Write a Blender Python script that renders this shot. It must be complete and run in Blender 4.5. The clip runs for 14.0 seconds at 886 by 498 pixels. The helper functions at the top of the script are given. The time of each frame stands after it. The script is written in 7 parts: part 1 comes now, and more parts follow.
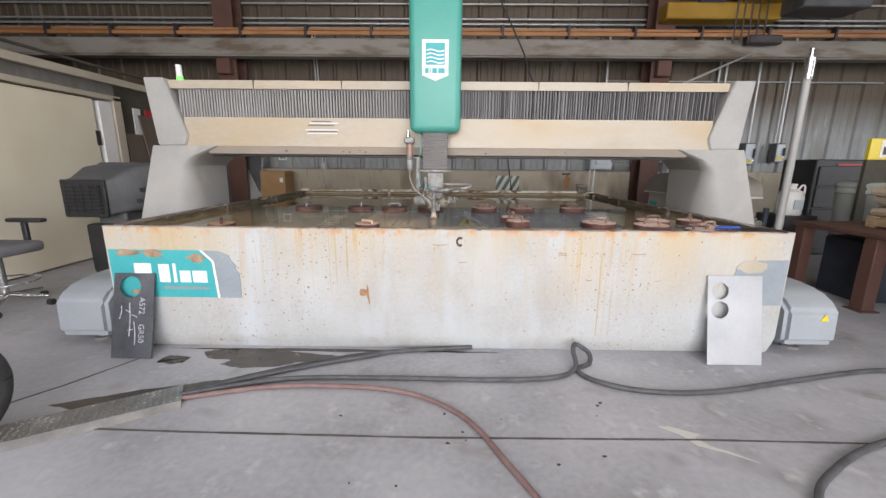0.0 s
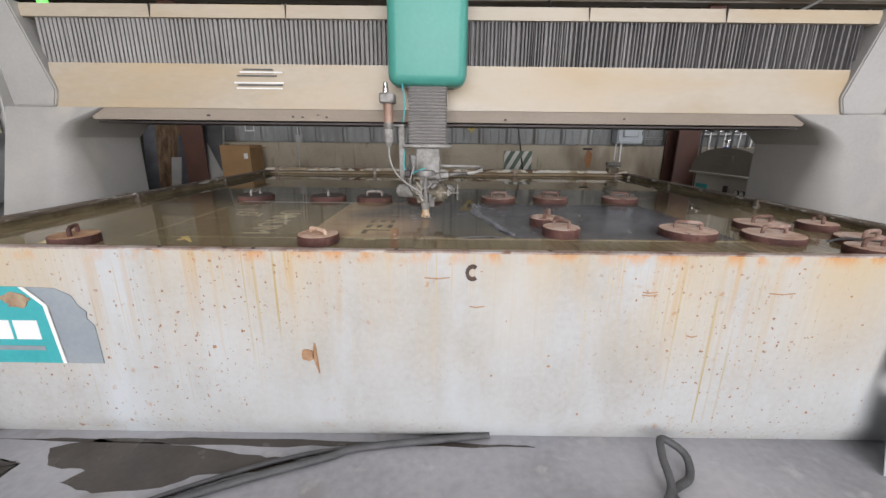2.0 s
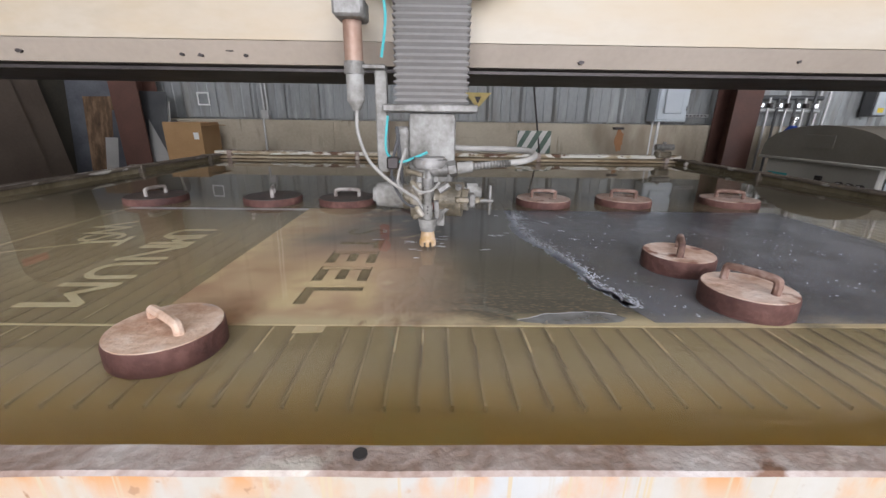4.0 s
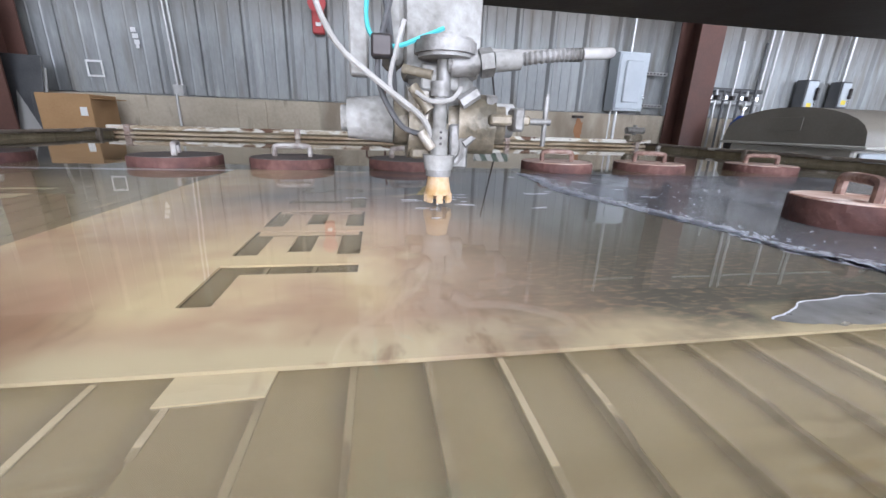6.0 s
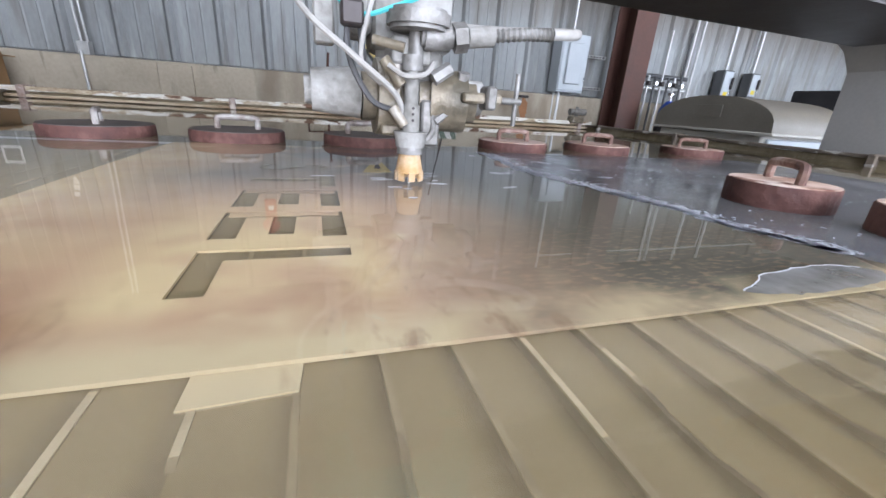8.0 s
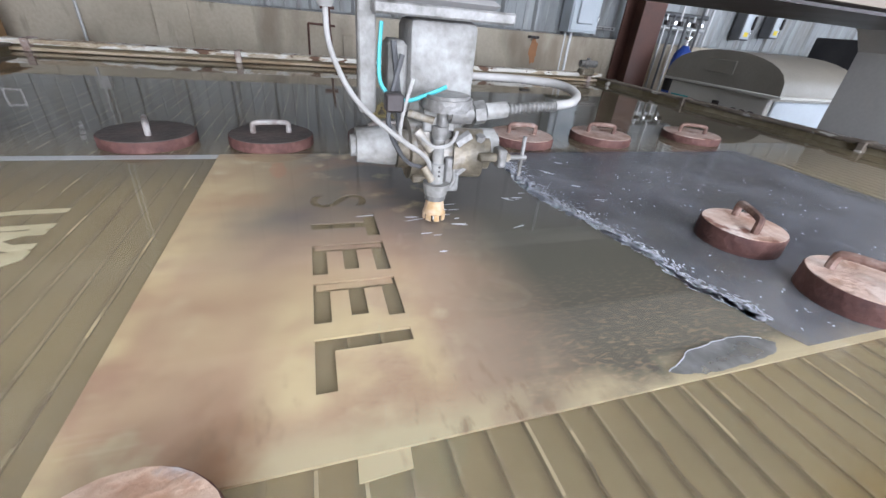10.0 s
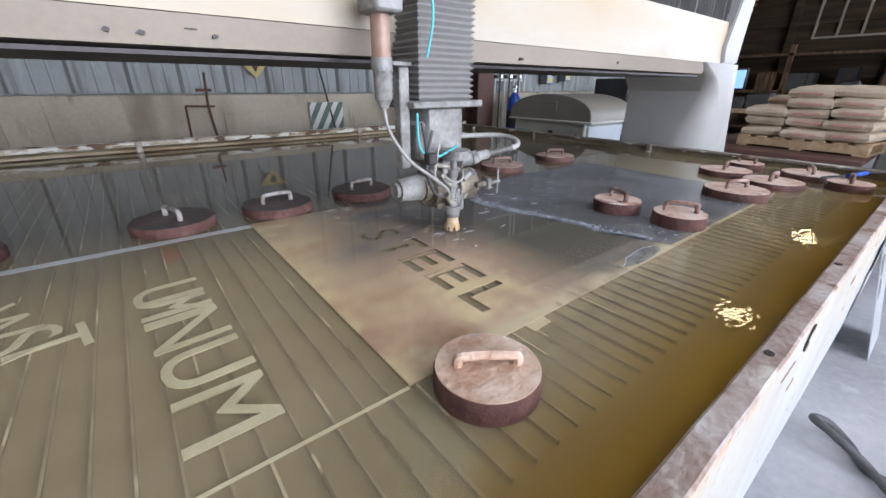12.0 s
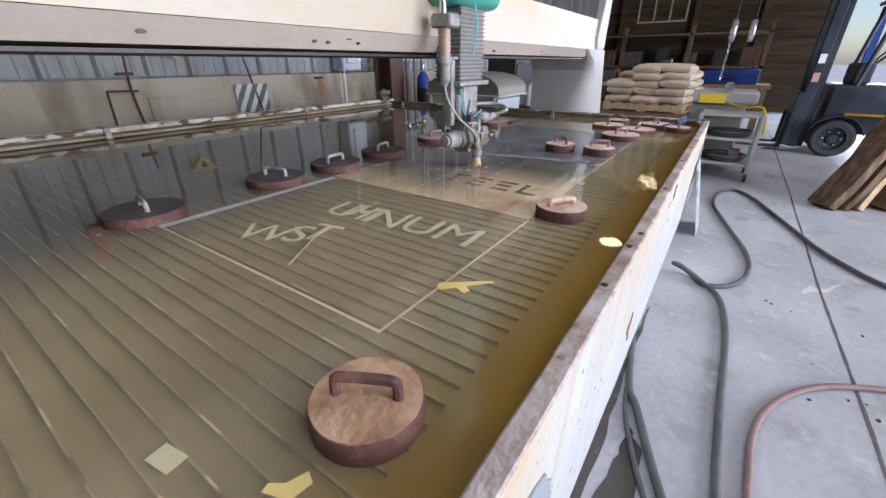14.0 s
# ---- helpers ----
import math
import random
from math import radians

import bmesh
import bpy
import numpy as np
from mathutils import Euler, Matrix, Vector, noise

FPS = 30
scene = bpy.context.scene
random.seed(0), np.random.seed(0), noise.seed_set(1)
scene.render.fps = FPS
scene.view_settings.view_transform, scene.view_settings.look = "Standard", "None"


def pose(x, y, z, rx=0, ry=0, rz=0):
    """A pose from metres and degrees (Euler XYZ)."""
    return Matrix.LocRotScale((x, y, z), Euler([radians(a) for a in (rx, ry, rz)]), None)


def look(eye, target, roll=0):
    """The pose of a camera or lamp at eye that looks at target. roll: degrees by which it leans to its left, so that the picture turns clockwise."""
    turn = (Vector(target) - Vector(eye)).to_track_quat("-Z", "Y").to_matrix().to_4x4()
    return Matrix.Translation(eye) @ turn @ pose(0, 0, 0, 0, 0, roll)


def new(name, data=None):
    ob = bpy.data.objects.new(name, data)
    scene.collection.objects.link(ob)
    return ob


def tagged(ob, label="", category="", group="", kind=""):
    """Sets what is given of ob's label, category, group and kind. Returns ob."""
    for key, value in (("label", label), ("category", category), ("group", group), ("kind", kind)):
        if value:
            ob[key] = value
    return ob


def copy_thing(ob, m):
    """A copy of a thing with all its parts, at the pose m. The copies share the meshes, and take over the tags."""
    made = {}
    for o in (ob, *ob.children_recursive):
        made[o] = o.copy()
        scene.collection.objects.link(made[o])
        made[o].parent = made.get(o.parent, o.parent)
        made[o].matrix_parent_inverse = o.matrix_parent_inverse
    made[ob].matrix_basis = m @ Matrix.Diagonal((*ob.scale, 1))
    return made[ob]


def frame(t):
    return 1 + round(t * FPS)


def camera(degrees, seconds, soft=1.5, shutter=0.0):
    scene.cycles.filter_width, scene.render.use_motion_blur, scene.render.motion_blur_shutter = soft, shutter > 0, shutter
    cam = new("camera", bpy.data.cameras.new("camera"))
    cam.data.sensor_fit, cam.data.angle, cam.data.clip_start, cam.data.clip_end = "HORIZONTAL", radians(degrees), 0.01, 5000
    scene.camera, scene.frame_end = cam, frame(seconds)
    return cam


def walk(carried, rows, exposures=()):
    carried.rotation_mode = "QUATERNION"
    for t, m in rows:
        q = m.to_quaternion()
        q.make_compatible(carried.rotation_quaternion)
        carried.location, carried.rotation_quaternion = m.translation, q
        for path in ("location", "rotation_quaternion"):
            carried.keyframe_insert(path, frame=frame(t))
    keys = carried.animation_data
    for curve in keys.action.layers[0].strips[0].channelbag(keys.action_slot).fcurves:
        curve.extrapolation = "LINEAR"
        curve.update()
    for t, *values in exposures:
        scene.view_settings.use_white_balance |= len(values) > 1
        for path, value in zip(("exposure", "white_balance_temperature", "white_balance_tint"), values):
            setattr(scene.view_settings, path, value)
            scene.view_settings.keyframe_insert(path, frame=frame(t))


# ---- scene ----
cam = camera(97.3, 14.0)
PATH = [
    (0, (0.109, -0.009, 1.329), (0.089, 1.945, 0.905), 0.5),
    (0.5, (0.103, 0.27, 1.327), (0.099, 2.217, 0.867), 0.4),
    (1, (0.125, 0.58, 1.333), (0.104, 2.521, 0.852), 0.5),
    (1.5, (0.114, 0.865, 1.327), (0.1, 2.8, 0.819), 0.6),
    (2, (0.087, 1.163, 1.32), (0.08, 3.086, 0.771), 0.6),
    (2.5, (0.105, 1.483, 1.302), (0.077, 3.396, 0.719), 0.8),
    (3, (0.101, 1.754, 1.299), (0.068, 3.656, 0.68), 0.7),
    (3.2, (0.079, 1.862, 1.301), (0.066, 3.757, 0.66), 0.7),
    (5.3, (-0.14, 2.73, 1.039), (-0.066, 4.637, 0.44), 0.8),
    (5.5, (-0.158, 2.743, 1.017), (-0.005, 4.643, 0.411), 1.3),
    (6, (-0.177, 2.765, 0.996), (0.148, 4.644, 0.394), 1.9),
    (6.5, (-0.186, 2.769, 0.985), (0.28, 4.615, 0.372), 2.5),
    (7, (-0.197, 2.777, 0.982), (0.365, 4.594, 0.365), 3.2),
    (7.5, (-0.219, 2.779, 0.985), (0.385, 4.576, 0.349), 3.7),
    (7.7, (-0.224, 2.782, 0.985), (0.378, 4.575, 0.335), 3.8),
    (9.8, (-0.274, 2.769, 1.241), (0.274, 4.38, 0.189), 5.6),
    (10, (-0.316, 2.734, 1.262), (0.261, 4.36, 0.251), 5.5),
    (10.5, (-0.442, 2.649, 1.296), (0.302, 4.281, 0.41), 5.3),
    (11, (-0.563, 2.587, 1.296), (0.33, 4.191, 0.502), 3.4),
    (11.5, (-0.702, 2.585, 1.302), (0.35, 4.114, 0.557), 1.5),
    (12, (-0.891, 2.536, 1.328), (0.253, 3.983, 0.555), 0.3),
    (12.5, (-1.122, 2.422, 1.356), (0.077, 3.796, 0.536), 0.4),
    (13, (-1.342, 2.388, 1.367), (-0.075, 3.691, 0.532), 0.4),
    (13.5, (-1.587, 2.438, 1.365), (-0.229, 3.618, 0.492), 0.2),
    (14, (-1.881, 2.486, 1.367), (-0.4, 3.516, 0.505), -0.2),
]
# seconds, stops, kelvin, tint: the phone brightens its picture as it comes close to the water
EXPOSURES = [(0.0, -0.05, 6800, 15), (1.5, -0.21, 6800, 15), (3.0, -0.31, 6800, 15), (5.3, 0.77, 6000, 16), (7.5, 0.79, 5950, 15), (10.0, 0.71, 5950, 14), (12.5, 0.32, 5950, 15), (14.0, 0.31, 6000, 17)]
walk(cam, [(t, look(eye, target, roll)) for t, eye, target, roll in PATH], EXPOSURES)

# ---- world and light ----
world = bpy.data.worlds.new("world")
scene.world = world
world.use_nodes = True
wn = world.node_tree.nodes
sky = wn.new("ShaderNodeTexSky")
sky.sky_type, sky.sun_disc = "NISHITA", False
sky.sun_elevation, sky.sun_rotation = radians(50), radians(200)
wn["Background"].inputs["Strength"].default_value = 0.12
world.node_tree.links.new(sky.outputs[0], wn["Background"].inputs["Color"])
sun = new("sun", bpy.data.lights.new("sun", "SUN"))
sun.data.energy, sun.data.angle, sun.data.color = 3.0, radians(0.6), (1, 0.95, 0.86)
sun.matrix_world = look((0, 0, 0), (0.35, 0.5, -1.0))


def area(name, eye, target, w, h, power, col):
    ob = new(name, bpy.data.lights.new(name, "AREA"))
    ob.data.shape, ob.data.size, ob.data.size_y = "RECTANGLE", w, h
    ob.data.energy, ob.data.color = power, col
    ob.matrix_world = look(eye, target)
    return ob


area("daylight_south_door", (0.5, -5.9, 2.6), (0.2, -2.2, 0.5), 9.0, 5.0, 1180, (0.95, 0.97, 1.0))
area("daylight_east_door", (13.9, -1.9, 2.4), (3, 2, 1.0), 5.0, 4.6, 760, (0.88, 0.94, 1.0))
# Fill lamps added below the closed roof to brighten trough, weights and floor.
for rx in (-2.2, 2.4):
    area("daylight_roof_light", (rx, 0.6, 6.25), (rx, 0.6, 0), 1.2, 5.5, 90, (0.95, 0.98, 1.0))


# ---- materials ----
def mat(name, cols, rough=0.6, metal=0.0, scale=6.0, fine=60.0, bump=0.15, rvar=0.15, stretch=(1, 1, 1), spec=0.5):
    """Two-scale noise through cols (a list of rgb), fine relief and uneven gloss."""
    m = bpy.data.materials.new(name)
    m.use_nodes = True
    nt, n = m.node_tree, m.node_tree.nodes
    p = n["Principled BSDF"]
    tc = n.new("ShaderNodeTexCoord")
    mp = n.new("ShaderNodeMapping")
    mp.inputs["Scale"].default_value = stretch
    geo = n.new("ShaderNodeNewGeometry")
    nt.links.new(geo.outputs["Position"], mp.inputs[0])
    a, b = n.new("ShaderNodeTexNoise"), n.new("ShaderNodeTexNoise")
    for t, sc, d in ((a, scale, 6), (b, fine, 4)):
        t.inputs["Scale"].default_value, t.inputs["Detail"].default_value = sc, d
        nt.links.new(mp.outputs[0], t.inputs["Vector"])
    mix = n.new("ShaderNodeMath")
    mix.operation = "MULTIPLY_ADD"
    mix.inputs[1].default_value = 0.35
    sub = n.new("ShaderNodeMath")
    sub.operation = "SUBTRACT"
    sub.inputs[1].default_value = 0.175
    nt.links.new(b.outputs[0], mix.inputs[0])
    nt.links.new(a.outputs[0], mix.inputs[2])
    nt.links.new(mix.outputs[0], sub.inputs[0])
    ramp = n.new("ShaderNodeValToRGB")
    el = ramp.color_ramp.elements
    while len(el) < len(cols):
        el.new(0.5)
    for i, c in enumerate(cols):
        el[i].position = 0.3 + 0.4 * i / max(1, len(cols) - 1)
        el[i].color = (*c, 1)
    nt.links.new(sub.outputs[0], ramp.inputs[0])
    nt.links.new(ramp.outputs[0], p.inputs["Base Color"])
    rr = n.new("ShaderNodeMapRange")
    rr.inputs["To Min"].default_value, rr.inputs["To Max"].default_value = max(0, rough - rvar), min(1, rough + rvar)
    nt.links.new(a.outputs[0], rr.inputs["Value"])
    nt.links.new(rr.outputs[0], p.inputs["Roughness"])
    p.inputs["Metallic"].default_value = metal
    p.inputs["Specular IOR Level"].default_value = spec
    bp = n.new("ShaderNodeBump")
    bp.inputs["Strength"].default_value, bp.inputs["Distance"].default_value = bump, 0.01
    nt.links.new(b.outputs[0], bp.inputs["Height"])
    nt.links.new(bp.outputs[0], p.inputs["Normal"])
    return m


def overlay(m, col, lo, hi, scale, stretch=(1, 1, 1), zmask=None, patch=None, axis="Z", more=()):
    """A second layer of colour (stains, streaks, specks, painted shade) where a noise passes from lo to hi; zmask: more
    of it between two heights; patch: only in patches of a coarser noise.
    """
    nt, n = m.node_tree, m.node_tree.nodes
    p = n["Principled BSDF"]
    geo = n.new("ShaderNodeNewGeometry")

    def field(sc, st, a, b, detail):
        mp = n.new("ShaderNodeMapping")
        mp.inputs["Scale"].default_value = st
        nt.links.new(geo.outputs["Position"], mp.inputs[0])
        t = n.new("ShaderNodeTexNoise")
        t.inputs["Scale"].default_value, t.inputs["Detail"].default_value = sc, detail
        nt.links.new(mp.outputs[0], t.inputs["Vector"])
        r = n.new("ShaderNodeMapRange")
        r.inputs["From Min"].default_value, r.inputs["From Max"].default_value = a, b
        nt.links.new(t.outputs[0], r.inputs["Value"])
        return r.outputs[0]

    def times(u, v):
        q = n.new("ShaderNodeMath")
        q.operation = "MULTIPLY"
        nt.links.new(u, q.inputs[0])
        nt.links.new(v, q.inputs[1])
        return q.outputs[0]

    f = field(scale, stretch, lo, hi, 7)
    if patch:
        f = times(f, field(patch[0], (1, 1, 1), patch[1], patch[2], 3))
    for ax, lo_at, hi_at in ([(axis, *zmask)] if zmask else []) + list(more):
        sep = n.new("ShaderNodeSeparateXYZ")
        nt.links.new(geo.outputs["Position"], sep.inputs[0])
        r = n.new("ShaderNodeMapRange")
        r.inputs["From Min"].default_value, r.inputs["From Max"].default_value = lo_at, hi_at
        nt.links.new(sep.outputs[ax], r.inputs["Value"])
        f = times(f, r.outputs[0])
    mx = n.new("ShaderNodeMix")
    mx.data_type = "RGBA"
    old = p.inputs["Base Color"].links[0].from_socket
    nt.links.new(f, mx.inputs[0])
    nt.links.new(old, mx.inputs[6])
    mx.inputs[7].default_value = (*col, 1)
    nt.links.new(mx.outputs[2], p.inputs["Base Color"])
    return m


def glow(name, col, strength):
    m = bpy.data.materials.new(name)
    m.use_nodes = True
    p = m.node_tree.nodes["Principled BSDF"]
    p.inputs["Base Color"].default_value = (*col, 1)
    p.inputs["Emission Color"].default_value = (*col, 1)
    p.inputs["Emission Strength"].default_value = strength
    return m


def thinned(m, least, most, scale):
    """Lets what lies under a film show through, unevenly."""
    nt, n = m.node_tree, m.node_tree.nodes
    geo, t, r = n.new("ShaderNodeNewGeometry"), n.new("ShaderNodeTexNoise"), n.new("ShaderNodeMapRange")
    clear, mx = n.new("ShaderNodeBsdfTransparent"), n.new("ShaderNodeMixShader")
    t.inputs["Scale"].default_value, t.inputs["Detail"].default_value = scale, 4
    nt.links.new(geo.outputs["Position"], t.inputs["Vector"])
    r.inputs["From Min"].default_value, r.inputs["From Max"].default_value = 0.35, 0.65
    r.inputs["To Min"].default_value, r.inputs["To Max"].default_value = least, most
    nt.links.new(t.outputs[0], r.inputs["Value"])
    nt.links.new(r.outputs[0], mx.inputs[0])
    nt.links.new(clear.outputs[0], mx.inputs[1])
    nt.links.new(n["Principled BSDF"].outputs[0], mx.inputs[2])
    nt.links.new(mx.outputs[0], n["Material Output"].inputs["Surface"])
    return m


CONCRETE = mat("concrete_floor", [(0.28, 0.28, 0.295), (0.37, 0.37, 0.395), (0.45, 0.45, 0.475)], 0.6, 0, 1.3, 28, 0.12)
overlay(CONCRETE, (0.24, 0.23, 0.22), 0.58, 0.72, 3.5)
overlay(CONCRETE, (0.50, 0.50, 0.51), 0.60, 0.75, 7.0)
DAMP = mat("damp_concrete", [(0.05, 0.042, 0.036), (0.085, 0.073, 0.063)], 0.25, 0, 4, 40, 0.05)
JOINT = mat("joint_filler", [(0.06, 0.055, 0.05), (0.12, 0.11, 0.10)], 0.9, 0, 8, 60)
OLDWALL = mat("old_concrete", [(0.43, 0.375, 0.29), (0.50, 0.445, 0.35), (0.57, 0.515, 0.415)], 0.85, 0, 1.6, 30, 0.25)
overlay(OLDWALL, (0.30, 0.25, 0.19), 0.52, 0.70, 2.0, (1, 1, 0.4))
overlay(OLDWALL, (0.22, 0.18, 0.13), 0.60, 0.70, 5.0, (2, 2, 0.3), patch=(1.0, 0.46, 0.6))
SIDING = mat("wall_siding", [(0.25, 0.262, 0.264), (0.315, 0.332, 0.336), (0.365, 0.386, 0.39)], 0.55, 0.2, 1.2, 40, 0.06, stretch=(1, 1, 0.3))
overlay(SIDING, (0.22, 0.215, 0.20), 0.50, 0.68, 3.0, (2, 2, 0.3))
overlay(SIDING, (0.42, 0.44, 0.44), 0.55, 0.70, 5.0, (2, 2, 0.35), patch=(0.8, 0.42, 0.58))
# Dimness under the roof, painted in as dark brown above two metres.
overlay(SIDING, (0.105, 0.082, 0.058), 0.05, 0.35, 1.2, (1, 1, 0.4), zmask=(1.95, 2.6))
BOARDS = mat("brown_boards", [(0.036, 0.024, 0.013), (0.064, 0.042, 0.023), (0.105, 0.07, 0.038)], 0.85, 0, 1.5, 30, 0.2, stretch=(1, 0.4, 6))
SIDING_DARK = mat("dark_siding", [(0.05, 0.045, 0.035), (0.09, 0.08, 0.06)], 0.8, 0, 1.5, 40, 0.1)
ROOFMAT = mat("roof_deck", [(0.10, 0.09, 0.08), (0.15, 0.14, 0.12)], 0.8, 0, 1.0, 30, 0.1)
REDIRON = mat("red_oxide_steel", [(0.085, 0.040, 0.030), (0.13, 0.06, 0.045)], 0.65, 0, 4, 50, 0.1)
RAILGREY = mat("grey_painted_steel", [(0.20, 0.18, 0.155), (0.27, 0.25, 0.22)], 0.6, 0, 2, 40, 0.08, stretch=(0.4, 1, 1))
overlay(RAILGREY, (0.13, 0.10, 0.07), 0.52, 0.66, 3.0, (0.5, 1, 2))
ORANGE = mat("orange_conductor", [(0.28, 0.12, 0.045), (0.40, 0.19, 0.08)], 0.6, 0, 3, 40, 0.1)
YELLOW = mat("hoist_yellow", [(0.27, 0.15, 0.012), (0.36, 0.21, 0.02)], 0.5, 0, 3, 40, 0.08)
CREAMDOOR = mat("cream_door", [(0.74, 0.67, 0.51), (0.82, 0.76, 0.61)], 0.6, 0, 1.5, 50, 0.05)
BEIGE = mat("beige_trim", [(0.42, 0.37, 0.29), (0.50, 0.45, 0.36)], 0.7, 0, 3, 50, 0.08)
WHITEPAINT = mat("white_trim_paint", [(0.72, 0.72, 0.70), (0.80, 0.80, 0.78)], 0.5, 0, 3, 60, 0.05)
TANKWHITE = mat("tank_white_paint", [(0.415, 0.41, 0.39), (0.475, 0.485, 0.48), (0.515, 0.535, 0.54)], 0.7, 0, 2.2, 40, 0.08, spec=0.2)
overlay(TANKWHITE, (0.54, 0.58, 0.605), 0.50, 0.70, 1.3, (2.5, 2.5, 0.5))
overlay(TANKWHITE, (0.42, 0.32, 0.12), 0.62, 0.74, 3.0, (16, 16, 0.18), patch=(0.9, 0.5, 0.6))
overlay(TANKWHITE, (0.52, 0.42, 0.27), 0.36, 0.66, 1.5, (2, 2, 0.6), zmask=(0.30, 0.95))
overlay(TANKWHITE, (0.50, 0.32, 0.14), 0.50, 0.68, 3.0, (8, 8, 0.35), zmask=(0.25, 0.95), patch=(0.8, 0.46, 0.62))
overlay(TANKWHITE, (0.58, 0.28, 0.10), 0.50, 0.62, 6.0, (2, 2, 1.0), zmask=(0.84, 0.90))
overlay(TANKWHITE, (0.52, 0.43, 0.30), 0.60, 0.66, 6.0, (22, 22, 0.25), zmask=(0.2, 0.8))
overlay(TANKWHITE, (0.44, 0.25, 0.14), 0.62, 0.72, 30.0, (1, 1, 0.8), patch=(1.4, 0.50, 0.68))
overlay(TANKWHITE, (0.47, 0.40, 0.29), 0.56, 0.74, 5.0, (26, 26, 0.12), zmask=(0.1, 0.95), patch=(1.1, 0.42, 0.6))
overlay(TANKWHITE, (0.30, 0.16, 0.09), 0.645, 0.69, 58.0, (1, 1, 0.8), patch=(0.9, 0.42, 0.6))
RIMMAT = mat("rusty_rim", [(0.26, 0.17, 0.13), (0.43, 0.345, 0.31), (0.56, 0.51, 0.49)], 0.7, 0.1, 9, 70, 0.4)
overlay(RIMMAT, (0.22, 0.12, 0.08), 0.60, 0.68, 16.0)
overlay(RIMMAT, (0.62, 0.56, 0.50), 0.60, 0.68, 11)
INNER = mat("silted_steel", [(0.12, 0.09, 0.05), (0.22, 0.18, 0.11), (0.30, 0.26, 0.18)], 0.75, 0, 4, 40, 0.3, stretch=(1, 1, 0.4))
BACKRAIL = mat("flaking_cream_rail", [(0.20, 0.12, 0.07), (0.50, 0.41, 0.29), (0.72, 0.66, 0.56)], 0.75, 0, 5, 50, 0.35, stretch=(1, 1, 3))
overlay(BACKRAIL, (0.80, 0.78, 0.72), 0.48, 0.53, 6.0, (0.8, 1, 2.5))
overlay(BACKRAIL, (0.17, 0.095, 0.06), 0.58, 0.61, 9.0, (0.7, 1, 2.0))
SIDERAIL = mat("flaking_brown_rail", [(0.10, 0.08, 0.062), (0.17, 0.14, 0.11), (0.25, 0.21, 0.17)], 0.7, 0.05, 6, 60, 0.4, stretch=(3, 1, 3))
overlay(SIDERAIL, (0.58, 0.56, 0.52), 0.57, 0.61, 9.0, (3, 0.7, 3), patch=(2.0, 0.40, 0.55))
RAILLIP = mat("brown_rail_lip", [(0.22, 0.14, 0.085), (0.40, 0.30, 0.19), (0.58, 0.50, 0.38)], 0.75, 0, 6, 50, 0.35, stretch=(0.6, 1, 3))
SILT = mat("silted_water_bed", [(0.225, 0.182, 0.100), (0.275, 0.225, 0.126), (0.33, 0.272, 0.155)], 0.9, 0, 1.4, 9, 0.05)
# Gold towards the front wall: deeper water's tint painted into the silt.
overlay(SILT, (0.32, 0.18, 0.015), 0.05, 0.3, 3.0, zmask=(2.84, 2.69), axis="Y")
overlay(SILT, (0.20, 0.17, 0.112), 0.52, 0.72, 1.1)


def slat_shade_lines(m, col, spacing, at, lo, hi):
    """Paints the shade along one side of every slat into the colour, broken up by a noise."""
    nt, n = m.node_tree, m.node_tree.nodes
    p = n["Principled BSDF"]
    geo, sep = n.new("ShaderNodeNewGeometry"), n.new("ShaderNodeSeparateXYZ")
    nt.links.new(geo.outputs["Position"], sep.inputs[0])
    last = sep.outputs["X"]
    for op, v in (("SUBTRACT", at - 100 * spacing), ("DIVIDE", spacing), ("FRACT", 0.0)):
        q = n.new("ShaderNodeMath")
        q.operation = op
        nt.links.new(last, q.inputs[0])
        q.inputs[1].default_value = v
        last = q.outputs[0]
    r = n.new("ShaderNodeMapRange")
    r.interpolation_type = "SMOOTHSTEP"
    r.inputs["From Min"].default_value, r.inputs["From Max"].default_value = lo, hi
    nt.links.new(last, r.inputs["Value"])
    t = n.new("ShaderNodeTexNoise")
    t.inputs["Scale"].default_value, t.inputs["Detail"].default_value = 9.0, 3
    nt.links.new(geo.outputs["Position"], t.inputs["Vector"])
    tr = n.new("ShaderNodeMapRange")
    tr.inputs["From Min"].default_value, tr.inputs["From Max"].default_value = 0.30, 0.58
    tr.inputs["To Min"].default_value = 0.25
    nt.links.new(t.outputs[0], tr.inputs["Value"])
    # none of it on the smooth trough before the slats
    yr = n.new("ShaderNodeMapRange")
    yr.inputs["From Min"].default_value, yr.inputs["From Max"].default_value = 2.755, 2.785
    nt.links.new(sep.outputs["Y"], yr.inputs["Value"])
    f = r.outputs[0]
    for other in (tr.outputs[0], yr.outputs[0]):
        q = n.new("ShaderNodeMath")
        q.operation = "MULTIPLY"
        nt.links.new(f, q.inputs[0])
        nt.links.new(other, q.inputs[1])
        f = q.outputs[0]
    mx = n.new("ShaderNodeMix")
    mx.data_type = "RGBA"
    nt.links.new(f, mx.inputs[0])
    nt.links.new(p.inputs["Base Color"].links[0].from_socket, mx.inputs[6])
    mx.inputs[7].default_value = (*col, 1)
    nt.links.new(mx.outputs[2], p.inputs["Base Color"])


